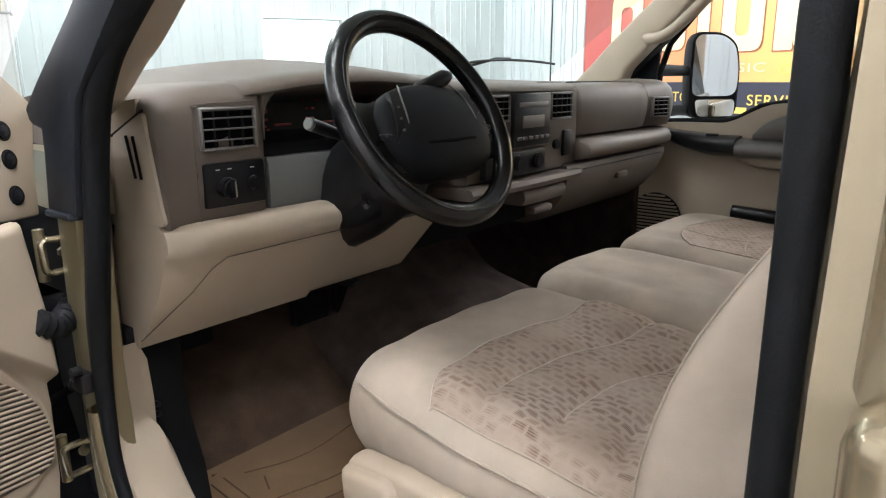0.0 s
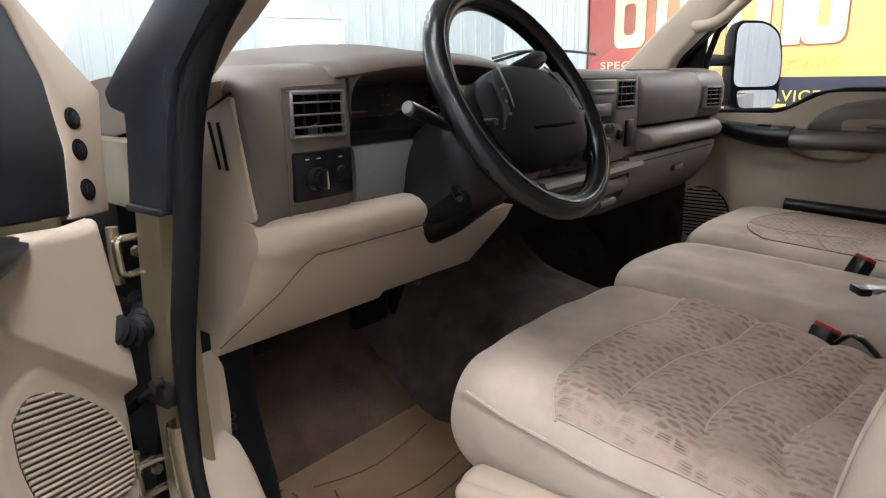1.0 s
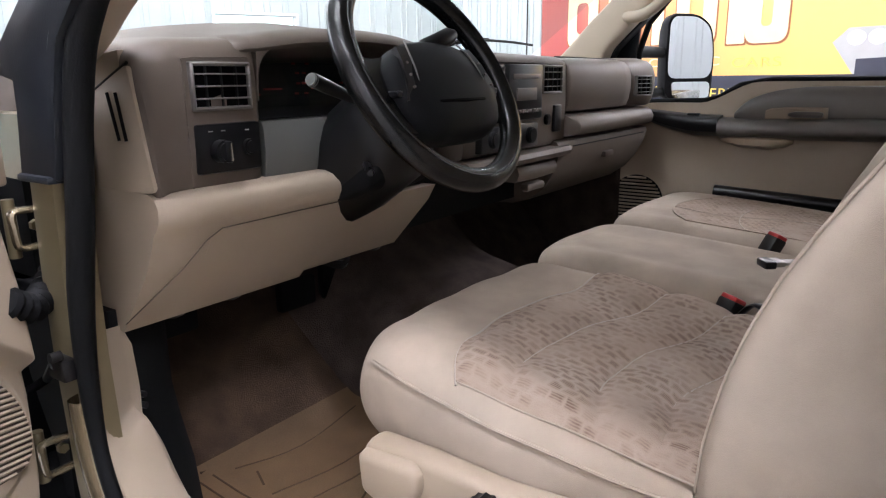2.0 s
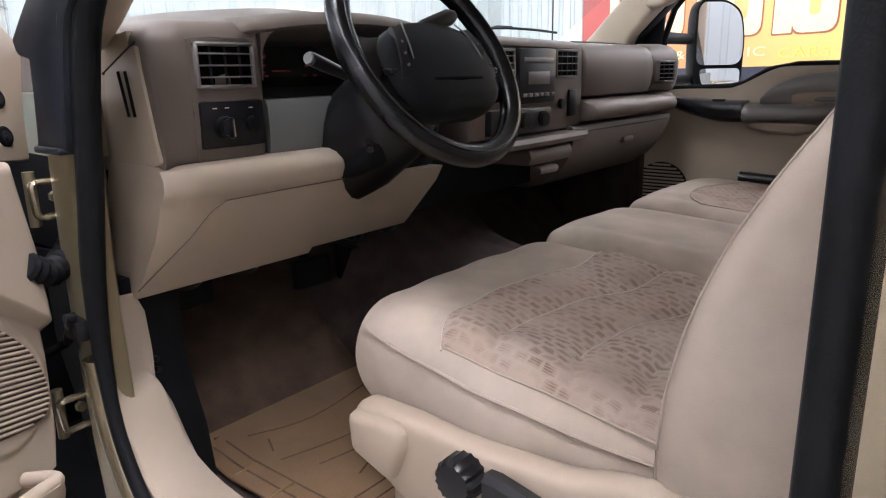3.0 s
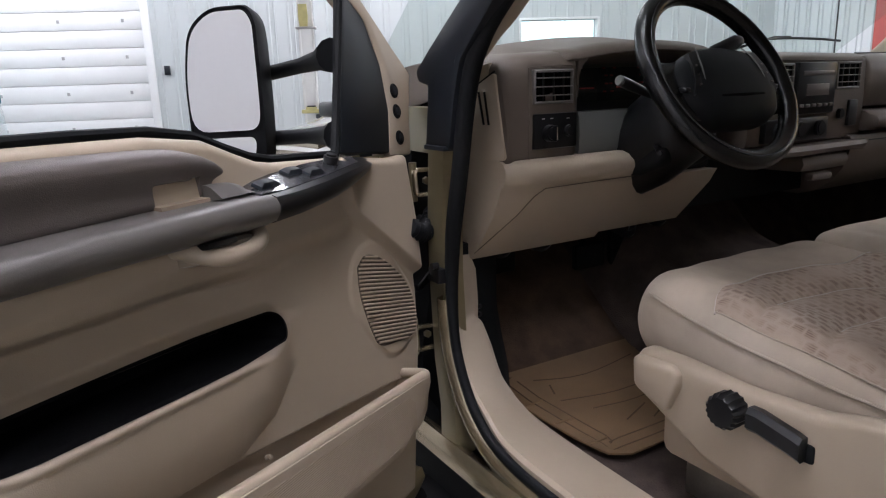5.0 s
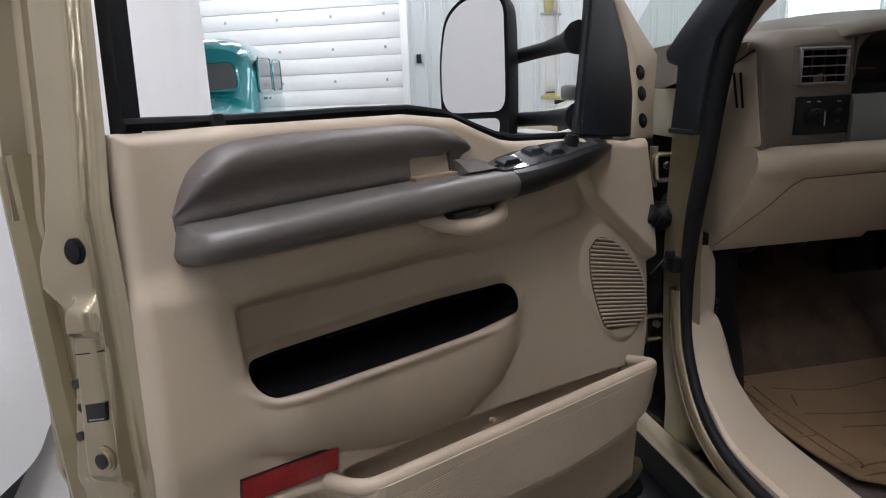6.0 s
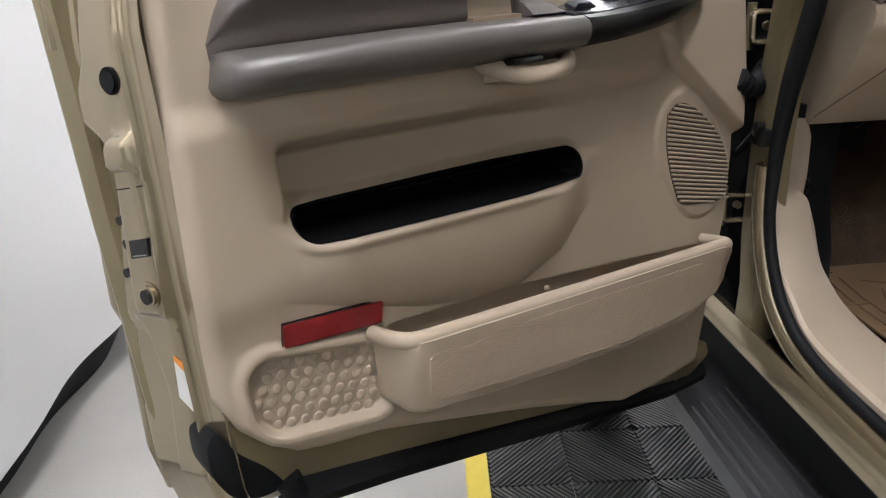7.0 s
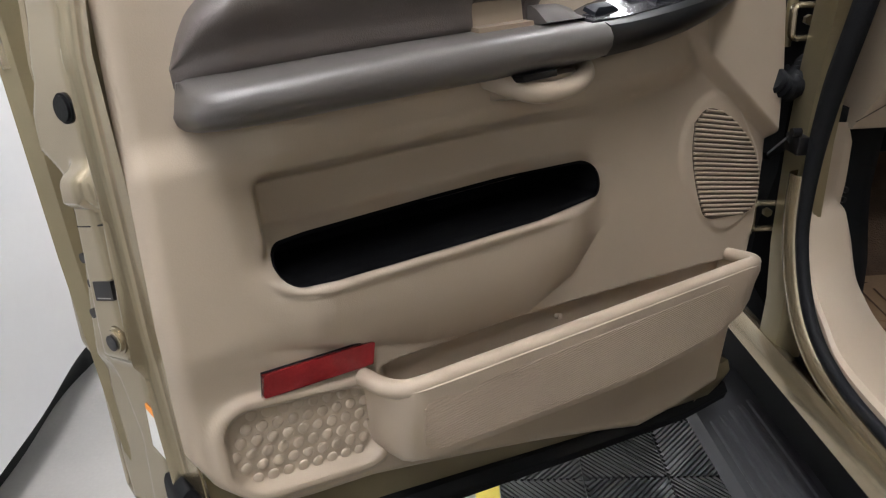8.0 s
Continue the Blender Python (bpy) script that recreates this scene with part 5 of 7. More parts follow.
# ---- wing mirrors ----
def wing_mirror(m, name, label, flip=1):
    """A tow mirror in its own frame: the glass faces -y, x across, z up, 0.2 by 0.29."""
    out = [Vector((p.x * flip, p.y)) for p in rounded([Vector(p) for p in ((-0.094, -0.147), (0.094, -0.147), (0.098, 0.0), (0.096, 0.125), (0.075, 0.15), (-0.02, 0.15), (-0.078, 0.115), (-0.097, 0.03))], 0.045, 5)][::flip]
    head = part(name, loft([[Vector((p.x * k, d, p.y * k)) for p in out] for d, k in ((0.0, 0.955), (-0.006, 0.985), (0.004, 1.0), (0.04, 0.97), (0.075, 0.8), (0.085, 0.5))]), BLACK_SOFT, truck, label, matrix=m)
    up = [Vector((p.x * flip, p.y)) for p in rounded([Vector(p) for p in ((-0.087, -0.068), (0.086, -0.068), (0.088, 0.0), (0.087, 0.118), (0.07, 0.14), (-0.018, 0.14), (-0.07, 0.107), (-0.089, 0.028))], 0.04, 5)][::flip]
    low = [Vector((p.x * flip, p.y)) for p in rounded([Vector(p) for p in ((-0.083, -0.139), (0.06, -0.139), (0.075, -0.08), (-0.084, -0.08))], 0.02, 5)][::flip]
    part("mirror_glass", loft([[Vector((p.x, d, p.y)) for p in up] for d in (-0.0015, -0.008)]), MIRROR, head, "silvered mirror glass")
    part("wide_mirror_glass", loft([[Vector((p.x, d, p.y)) for p in low] for d in (-0.0015, -0.009)]), MIRROR, head, "small convex mirror glass")
    return head


pm = wing_mirror(Matrix.Translation((1.30, -0.005, 1.48)) @ Matrix.Rotation(radians(-40), 4, "Z"), "passenger_mirror", "black tow mirror on two arms", -1)
for z in (1.50, 1.365):
    part("mirror_arm", tube([(0.93, 0.10, z - 0.01), (1.05, 0.085, z), (1.30, 0.07, z)], [0.024, 0.02, 0.017], 12), BLACK_SOFT, truck, "black mirror arm")

# ---- floor mat, loose on the carpet ----
def mat_z(y):
    return 0.796 + 0.31 * step(0.10, 0.52, y)


floor_mat = thing("floor_mat", "tan ribbed rubber floor mat with dirty grooves on the carpet", "floor mat", at=(0, 0, 0))


def mat_edge(y):
    return lerp([(-0.2, -0.66), (-0.17, -0.70), (-0.1, -0.71), (0.05, -0.712), (0.2, -0.69), (0.34, -0.66)], y)


part("sheet", sheet(lambda a, b: Vector((mat_edge(-0.195 + 0.36 * b) + (-0.27 - mat_edge(-0.195 + 0.36 * b)) * a, -0.195 + 0.36 * b, mat_z(-0.195 + 0.36 * b) + 0.004 + 0.004 * step(0.06, 0.0, min(a, 1 - a, b)))), 30, 30, 0.004, (0, 0, -1)), MAT, floor_mat)
for pts in ([(-0.68, 0.14), (-0.68, -0.14), (-0.66, -0.165), (-0.30, -0.165)], [(-0.655, 0.14), (-0.655, -0.12), (-0.64, -0.14), (-0.30, -0.14)], [(-0.63, 0.03), (-0.50, 0.0), (-0.34, 0.01)], [(-0.60, -0.03), (-0.5, -0.045), (-0.36, -0.03)], [(-0.58, -0.10), (-0.50, -0.07)], [(-0.53, -0.12), (-0.46, -0.09)], [(-0.62, 0.13), (-0.5, 0.10), (-0.34, 0.12)], [(-0.6, 0.1), (-0.62, 0.06)]):
    part("groove", tube([Vector((x, y, mat_z(y) + 0.0042)) for x, y in [tuple(q.xy) for q in smooth_line([(*p, 0) for p in pts], 4)]], 0.0019, 6, flat=0.5), MAT_GROOVE, floor_mat, "dirty groove")
for k in range(9):
    y = -0.13 + 0.03 * k
    part("rib", box(-0.705, -0.66, y - 0.002, y + 0.002, mat_z(y) + 0.004, mat_z(y) + 0.008, 0.001, 1), MAT, floor_mat) if k % 3 == 0 else None

# ---- driver's door, open; its own frame: x from the hinge outwards, y towards the cab side, z up ----
DOOR = Matrix(((-0.8387, 0.538, -0.0843, -0.821), (-0.5446, -0.8286, 0.1298, 0.196), (0.0, 0.1547, 0.988, 1.262), (0, 0, 0, 1)))
SILL = [(0.06, 0.045), (0.13, 0.044), (0.29, 0.06), (0.44, 0.068), (0.48, 0.074), (0.52, 0.088), (0.57, 0.107), (0.65, 0.116), (0.85, 0.118), (1.0, 0.121)]
FOOT = [(0.2, -0.508), (0.308, -0.502), (0.55, -0.437), (0.824, -0.368), (0.90, -0.356), (0.935, -0.348), (0.962, -0.330), (0.98, -0.305), (1.0, -0.265)]


def front_edge(u):
    return lerp([(-0.5, 0.265), (-0.28, 0.170), (-0.19, 0.148), (-0.07, 0.133), (0.06, 0.132)], u)


def rear_edge(u):
    return lerp([(-0.34, 0.985), (-0.30, 0.997), (-0.15, 0.993), (0.1, 0.975)], u)


def capsule(s, u, a, b, r):
    """Distance to a bar with round ends, negative inside."""
    ax, ay, bx, by = *a, *b
    t = max(0, min(1, ((s - ax) * (bx - ax) + (u - ay) * (by - ay)) / ((bx - ax) ** 2 + (by - ay) ** 2)))
    return math.hypot(s - ax - t * (bx - ax), u - ay - t * (by - ay)) - r


def stud_field(s, u):
    """Distance to the round-cornered studded field, negative inside."""
    dx, dy = abs(s - 0.893) - 0.046, abs(u + 0.288 + 0.2 * (0.893 - s)) - 0.012
    return math.hypot(max(dx, 0), max(dy, 0)) + min(max(dx, dy), 0) - 0.025


SLOT_A, SLOT_B = (0.877, -0.1252), (0.520, -0.1352)


def slot_radius(s):
    return lerp([(0.52, 0.0176), (0.70, 0.0166), (0.877, 0.0143)], s)


def slot_face(s, u):
    """The slanting plane in which the pocket opens, nearer to the seat along its lower lip."""
    mid = lerp([(SLOT_B[0], SLOT_B[1]), (SLOT_A[0], SLOT_A[1])], s)
    return lerp([(0.52, 0.020), (0.62, 0.020), (0.877, 0.020)], s) - (u - mid) * lerp([(0.50, 0.3), (0.62, 1.5), (0.85, 1.6), (0.895, 1.0)], s)


def trim_height(s, u):
    """How far the moulded door panel stands out at s, u."""
    n = 0.018
    # raised triangle at the front upper corner
    side = (u + 0.018) - (s - 0.329) * ((-0.155) / (-0.199))
    n += 0.020 * step(-0.008, 0.008, side) * step(0.36, 0.325, s)
    # shelf below the armrest
    n += 0.020 * step(-0.062, -0.028, u) * step(0.30, 0.36, s) * step(0.95, 0.86, s)
    n += 0.008 * step(0.885, 0.925, s) * step(-0.225, -0.17, u) * step(0.0, -0.035, u)
    # recess over the pocket
    top = lerp([(0.49, -0.060), (0.6, -0.053), (0.86, -0.049)], s)
    axis = lerp([(SLOT_B[0], SLOT_B[1]), (SLOT_A[0], SLOT_A[1])], s)
    rec = step(top + 0.006, top - 0.014, u) * step(0.900, 0.878, s) * step(0.42, 0.64, s)
    n -= 0.044 * rec * step(axis - 0.004, axis + 0.012, u)
    # bulging pocket below it
    low = lerp([(0.47, -0.185), (0.50, -0.20), (0.55, -0.24), (0.62, -0.262), (0.70, -0.258), (0.76, -0.246), (0.82, -0.226), (0.88, -0.205), (0.92, -0.19)], s)
    bul = step(0.475, 0.58, s) * step(0.925, 0.85, s)
    lip = axis - 0.024
    rise = min(1.0, max(0.0, (u - low) / (lip - low)))
    n += 0.030 * bul * math.sin(0.5 * math.pi * rise) ** 0.8 * step(axis + 0.012, axis - 0.008, u)
    # pocket opening
    slot = capsule(s, u, SLOT_A, SLOT_B, slot_radius(s))
    k = step(0.0155, 0.0, slot)
    n = n * (1 - k) + slot_face(s, u) * k
    hole = step(0.0008, -0.0030, slot)
    n = n * (1 - hole) - 0.085 * hole
    # rim round the speaker
    spk = capsule(s, u, (0.277, -0.150), (0.244, -0.200), 0.064)
    n += 0.0035 * step(0.012, 0.002, spk)
    # studded field at the foot
    f = stud_field(s, u)
    n -= 0.006 * step(0.003, -0.004, f)
    n += 0.006 * step(0.0, 0.006, f) * step(0.019, 0.010, f)
    # ledge behind the map pocket
    back = lerp([(0.213, -0.323), (0.30, -0.308), (0.626, -0.266), (0.795, -0.253)], s)
    n -= 0.014 * step(back + 0.003, back - 0.004, u) * step(0.815, 0.80, s) * step(back - 0.08, back - 0.06, u)
    return n


def trim_point(a, b):
    s0 = 0.08 + 0.92 * a
    u0, u1 = lerp(FOOT, s0), lerp(SILL, s0)
    u = u0 + (u1 - u0) * b
    s = front_edge(u) + (rear_edge(u) - front_edge(u)) * a
    d = min(a * 0.9, (1 - a) * 0.9, b * (u1 - u0), (1 - b) * (u1 - u0))
    r = 0.016
    e = 1 - min(1, d / r)
    n = trim_height(s, u) - 0.02 * (1 - math.sqrt(max(0, 1 - e * e)))
    return Vector((s, n, u))


SHELL = [(0.05, 0.055), (0.06, 0.0), (0.10, -0.22), (0.20, -0.52), (0.26, -0.545), (0.55, -0.487), (0.86, -0.42), (0.965, -0.39), (1.012, -0.36), (1.026, -0.30), (1.029, -0.1), (1.028, 0.12), (0.85, 0.114), (0.65, 0.112), (0.57, 0.10), (0.52, 0.085), (0.44, 0.064), (0.29, 0.056)]
door = part("driver_door", loft([[Vector((s * k + 0.55 * (1 - k), n, u)) for s, u in SHELL] for n, k in ((-0.108, 0.985), (-0.118, 1.01), (-0.13, 1.008))]), PAINT_DULL, truck, "gold driver door with beige trim panel, swung open", matrix=DOOR)
part("trim_panel", sheet(trim_point, 360, 300), BEIGE, door, "beige moulded door trim panel")


def slot_ring(r, sink, level=None):
    """Round the pocket's opening, r inside its edge and below its plane by sink."""
    flat = [(lerp([(0, SLOT_A[0]), (1, SLOT_B[0])], k / 28), lerp([(0, SLOT_A[1]), (1, SLOT_B[1])], k / 28)) for k in range(29)]
    path = [(q, u, -math.pi / 2) for q, u in flat] + [(*SLOT_B, -math.pi / 2 - math.pi * k / 16) for k in range(1, 16)]
    path += [(q, u, math.pi / 2) for q, u in reversed(flat)] + [(*SLOT_A, math.pi / 2 - math.pi * k / 16) for k in range(1, 16)]
    ring = []
    for q, u, a in path:
        rr = max(0.0002, slot_radius(q) - r)
        x, z = q + rr * math.cos(a), u + rr * math.sin(a)
        ring.append(Vector((x, (slot_face(x, z) if level is None else level) + sink, z)))
    return ring


# The lining's near-black colour paints in the darkness down inside the pocket.
part("pocket_lining", loft([slot_ring(-0.0024, -0.0006), slot_ring(-0.0020, 0.0014), slot_ring(0.0, 0.0010), slot_ring(0.0010, -0.004), slot_ring(0.0018, -0.03), slot_ring(0.004, 0.0, -0.062), slot_ring(0.03, 0.0, -0.064)], cap=False), VOID, door, "near-black lining with the door pocket's inner shade painted in")

foot_rings = []
for k in range(31):
    q = 0.215 + 0.775 * k / 30
    hi, lo = lerp(FOOT, q), lerp([(0.2, -0.525), (0.26, -0.547), (0.55, -0.489), (0.86, -0.422), (0.965, -0.392), (1.0, -0.37)], q)
    foot_rings.append([Vector((q, n, u)) for n, u in ((-0.05, hi + 0.02), (0.0, hi + 0.012), (0.003, hi - 0.004), (0.0, lo + 0.012), (-0.012, lo), (-0.11, lo))])
part("foot_panel", loft(foot_rings, loop=False), PAINT_DULL, door, "dusty gold lower door frame")
part("front_panel", loft([[Vector((q + dq, n, u)) for dq, n in ((0.03, 0.0), (0.008, -0.003), (0.004, -0.012), (0.016, -0.108))] for u, q in ((-0.54, 0.275), (-0.5, 0.265), (-0.28, 0.178), (-0.19, 0.157), (-0.07, 0.139), (0.05, 0.135))], loop=False), PAINT_DULL, door, "dusty gold front door edge")

# door edge: a slanting strip with pressed steps, a raised latch plate and a rolled outer lip
def edge_shift(u):
    return lerp([(-0.47, -0.035), (-0.42, -0.012), (-0.36, 0.0), (-0.15, 0.0), (0.06, -0.004), (0.12, -0.012), (0.62, -0.062)], u)


def edge_at(q, u, h=0.0):
    """q across the edge from the trim (0) to the skin (1), h outwards."""
    return Vector((0.99 + 0.046 * q + 0.932 * h + edge_shift(u), -0.118 * q + 0.363 * h, u))


def lip_line(u):
    return lerp([(-0.47, 1.46), (0.05, 0.99), (0.62, 0.99)], u)


def step_line(u):
    return lerp([(-0.45, 1.18), (-0.304, 1.1), (-0.218, 0.94), (-0.174, 0.84), (-0.075, 0.62), (-0.04, 0.55), (-0.022, 0.66), (-0.006, 0.82), (0.024, 0.79), (0.05, 0.66), (0.1, 0.6), (0.62, 0.6)], u)


def plate_in(q, u):
    left = lerp([(-0.19, 0.66), (-0.066, 0.52), (-0.02, 0.46)], u)
    return step(0.17, 0.22, q) * step(left + 0.04, left - 0.03, q) * step(-0.192, -0.180, u) * step(-0.012, -0.024, u)


def edge_height(q, u):
    h = -0.017 * step(step_line(u) - 0.035, step_line(u) + 0.035, q)
    if u < -0.18:
        f2 = lerp([(-0.35, 0.72), (-0.267, 0.60), (-0.21, 0.66), (-0.18, 0.8)], u)
        h -= 0.008 * step(f2 - 0.03, f2 + 0.03, q) * step(-0.185, -0.215, u)
    ridge = 0.15 - 0.28 * u
    h += 0.009 * math.exp(-(((q - ridge) / 0.035) ** 2)) - 0.006 * math.exp(-(((q - ridge - 0.08) / 0.04) ** 2))
    p = plate_in(q, u)
    h += 0.007 * p + 0.008 * p * step(-0.052, -0.044, u) * step(-0.016, -0.03, u)
    lip = lip_line(u)
    return h + 0.007 * step(lip - 0.16, lip - 0.06, q) - 0.012 * step(lip - 0.03, lip, q)


def edge_point(a, b):
    u = -0.42 + 1.035 * b
    q = -0.06 + (lip_line(u) + 0.06) * a
    return edge_at(q, u, edge_height(q, u))


edge = part("door_edge", sheet(edge_point, 90, 300), PAINT, door, "gold painted door edge with pressed steps")


def edge_disc(q, u, h, r, d, n=20, bev=0.002):
    return disc(edge_at(q, u, edge_height(q, u) + h), (0.932, 0.363, 0), r, d, n, bev)


def edge_patch(corners, h, d):
    """A thin flat plate on the edge with the given corners."""
    mq, mu = sum(q for q, u in corners) / len(corners), sum(u for q, u in corners) / len(corners)
    top = max(edge_height(mq + (q - mq) * k, mu + (u - mu) * k) for q, u in corners for k in (0, 0.5, 0.8, 1))
    return loft([[edge_at(q, u, top + e) for q, u in corners] for e in (h - d, h)])


part("hole_plug", edge_disc(0.36, 0.026, 0.001, 0.0118, 0.006), BLACK_SOFT, door, "round black rubber plug")
part("latch_opening", edge_patch([(0.29, -0.110), (0.50, -0.113), (0.515, -0.130), (0.305, -0.127)], 0.0006, 0.006), BLACK, door, "black latch opening")
part("latch_hook", tube([edge_at(0.33, -0.1255, 0.0068), edge_at(0.49, -0.1275, 0.0068)], 0.0011, 6), STEEL, door)
part("latch_screw", edge_disc(0.40, -0.164, 0.001, 0.0125, 0.006, 24, 0.0025), PAINT, door)
part("screw_socket", edge_disc(0.41, -0.165, 0.004, 0.0072, 0.003, 12, 0.0), BLACK, door)
for q, u in ((0.63, -0.096), (0.70, -0.147), (0.60, -0.118)):
    part("edge_screw", edge_disc(q, u, 0.0005, 0.0045, 0.003, 12, 0.0), BLACK, door)
part("plate_joint", tube([edge_at(0.23, -0.064, edge_height(0.23, -0.064)), edge_at(0.36, -0.065, edge_height(0.36, -0.065)), edge_at(0.5, -0.066, edge_height(0.5, -0.066))], 0.0007, 5), BLACK_SOFT, door)
part("sticker", edge_patch([(0.40, -0.233), (0.28, -0.246), (0.32, -0.285), (0.45, -0.272)], 0.0012, 0.003), STICKER, door, "white sticker with an orange edge")
part("sticker_edge", edge_patch([(0.395, -0.228), (0.275, -0.241), (0.28, -0.246), (0.40, -0.233)], 0.0013, 0.003), ORANGE, door, "orange sticker edge")
CORNER = [(1.000, -0.292), (1.012, -0.304), (1.014, -0.335), (1.000, -0.366), (0.972, -0.380), (0.945, -0.378), (0.962, -0.350), (0.986, -0.324)]
part("corner_seal", prism(rounded([Vector(p) for p in CORNER], 0.012, 4), "y", -0.05, 0.004, 0.005), BLACK_SOFT, door, "black rubber corner seal")
part("corner_plug", tube([(0.945, 0.004, -0.372), (0.935, 0.006, -0.40)], [0.014, 0.012], 12), BLACK_SOFT, door, "black rubber stop")
part("foot_seal", tube([(0.95, 0.0, -0.392), (0.82, -0.004, -0.420), (0.55, -0.008, -0.484), (0.32, -0.014, -0.538), (0.22, -0.016, -0.548)], 0.018, 8), BLACK_SOFT, door, "black rubber seal")

# upper pad and armrest
PAD = [(0.549, 0.057), (0.556, 0.067), (0.571, 0.080), (0.588, 0.089), (0.605, 0.095), (0.647, 0.104), (0.709, 0.107), (0.807, 0.109), (0.862, 0.108), (0.893, 0.101), (0.915, 0.085), (0.927, 0.068), (0.938, 0.044)]


PAD_LINE = [(p.x, p.y) for p in smooth_line([(*q, 0) for q in PAD], 5)]


def pad_section(s):
    t = lerp(PAD_LINE, s)
    low = lerp([(0.549, 0.054), (0.62, 0.049), (0.938, 0.042)], s)
    h = t - low
    k = min(1, h / 0.055) ** 0.7
    f = 0.5 + 0.5 * k
    face = [(0.0, t), (0.020 * f, t), ((0.030 + 0.003 * k) * f, t - 0.04 * h), ((0.036 + 0.008 * k) * f, t - 0.12 * h), ((0.040 + 0.013 * k) * f, t - 0.25 * h), ((0.041 + 0.014 * k) * f, t - 0.40 * h), ((0.041 + 0.011 * k) * f, t - 0.55 * h), ((0.040 + 0.007 * k) * f, t - 0.70 * h), ((0.040 + 0.004 * k) * f, t - 0.85 * h), ((0.040 + 0.003 * k) * f, low - 0.004), (0.036 * f, low - 0.012)]
    niche = 0.027 if 0.610 < s < 0.674 else 1.0
    return [Vector((s, max(0, min(p.x, niche) if p.y < 0.064 else p.x), p.y)) for p in smooth_line([(*q, 0) for q in face], 3)] + [Vector((s, 0, low - 0.012))]


part("upper_pad", loft([pad_section(0.7435 - 0.1945 * math.cos(math.pi * k / 140)) for k in range(141)]), PAD_TAUPE, door, "taupe padded door upper")


def arm_section(s, k, drop=0.0, lift=0.0):
    pts = [(0.0, 0.0425), (0.034, 0.0415), (0.05, 0.038), (0.068, 0.034), (0.082, 0.031), (0.089, 0.026), (0.092, 0.018), (0.09, 0.009), (0.082, 0.001), (0.06, -0.004), (0.0, -0.008)]
    sag = 0.004 * step(0.76, 0.90, s)
    return [Vector((s - (0.22 * max(0, u) + 0.012 * (max(0, 0.012 - u) / 0.02) ** 2) * step(0.90, 0.944, s), n * (0.30 + 0.70 * (max(k, 0.32) if j < 3 else k)), (u - 0.019) * (0.72 + 0.28 * max(k, 0.4)) + 0.019 - drop + lift - (sag if 2 < j < 7 else sag * 0.3))) for j, (n, u) in enumerate(pts)]


ARM = [(0.9455, -0.40), (0.9455, -0.15), (0.945, 0.05), (0.944, 0.24), (0.9425, 0.38), (0.9405, 0.48), (0.9385, 0.56), (0.934, 0.63), (0.926, 0.70), (0.912, 0.77), (0.88, 0.85), (0.83, 0.91), (0.76, 0.95), (0.70, 0.98), (0.64, 1.0), (0.5455, 1.0)]
part("armrest", loft([arm_section(s, k) for s, k in ARM]), ARM_GREY, door, "taupe-grey armrest, worn smooth")
# back edge, front crease and foot of the pod, and how far it stands out
POD = [(0.5445, 0.046, 0.029, -0.001, 0.088), (0.52, 0.052, 0.029, 0.000, 0.088), (0.49, 0.056, 0.030, 0.001, 0.087), (0.44, 0.058, 0.033, 0.005, 0.084), (0.40, 0.059, 0.036, 0.009, 0.079), (0.36, 0.059, 0.039, 0.014, 0.071), (0.33, 0.058, 0.041, 0.018, 0.064), (0.30, 0.057, 0.042, 0.023, 0.056), (0.278, 0.055, 0.043, 0.028, 0.049), (0.262, 0.053, 0.044, 0.032, 0.042), (0.252, 0.049, 0.044, 0.037, 0.035)]


def pod_section(s, back, crease, foot, out):
    return [Vector((s, n, u)) for n, u in ((0.0, back), (0.026, back), (0.031, back - 0.001), (out - 0.006, crease + 0.002), (out, crease - 0.001), (out + 0.003, crease - 0.35 * (crease - foot)), (out, foot + 0.3 * (crease - foot)), (out - 0.010, foot), (0.0, foot - 0.003))]


def plate_section(s, back, crease, foot, out):
    a, b = Vector((s, 0.034, back - 0.0015)), Vector((s, out - 0.011, crease + 0.0035))
    lift = Vector((0, 0.0006, 0.0016))
    return [a + lift, b + lift, b - lift * 2, a - lift * 2]


def pod_at(s, k):
    """On the plate, k from its back edge to its front."""
    back, crease, out = [lerp([(row[0], row[j]) for row in reversed(POD)], s) for j in (1, 2, 4)]
    return Vector((s, 0.034 + (out - 0.045) * k, back - 0.0015 + (crease + 0.005 - back) * k))


part("switch_pod", loft([pod_section(*row) for row in POD]), BLACK, door, "glossy black window switch pod")
part("switch_plate", loft([plate_section(*row) for row in [(0.556, *POD[0][1:])] + POD[:8]]), PLATE, door, "glossy grey-black switch plate")
for s, k, w in ((0.522, 0.52, 0.018), (0.458, 0.30, 0.016), (0.430, 0.62, 0.016)):
    at, over = pod_at(s, k), Vector((0, 0.45, 0.89))
    along = Vector((0, 0.89, -0.45))
    part("window_switch", loft([[at + Vector((x * w * f, 0, 0)) + along * (y * 0.008 * f) + over * z for x, y in ((-1, -1), (0, -1.15), (1, -1), (1, 1), (0, 1.15), (-1, 1))] for z, f in ((0.0, 1.0), (0.004, 0.95), (0.0075, 0.6))]), SLATE, door, "grey-black window switch")
part("mirror_switch", disc(pod_at(0.368, 0.35) + Vector((0, 0.003, 0.006)), (0, 0.4, 0.9), 0.0105, 0.016, 20, 0.003), BLACK, door, "round black mirror switch")
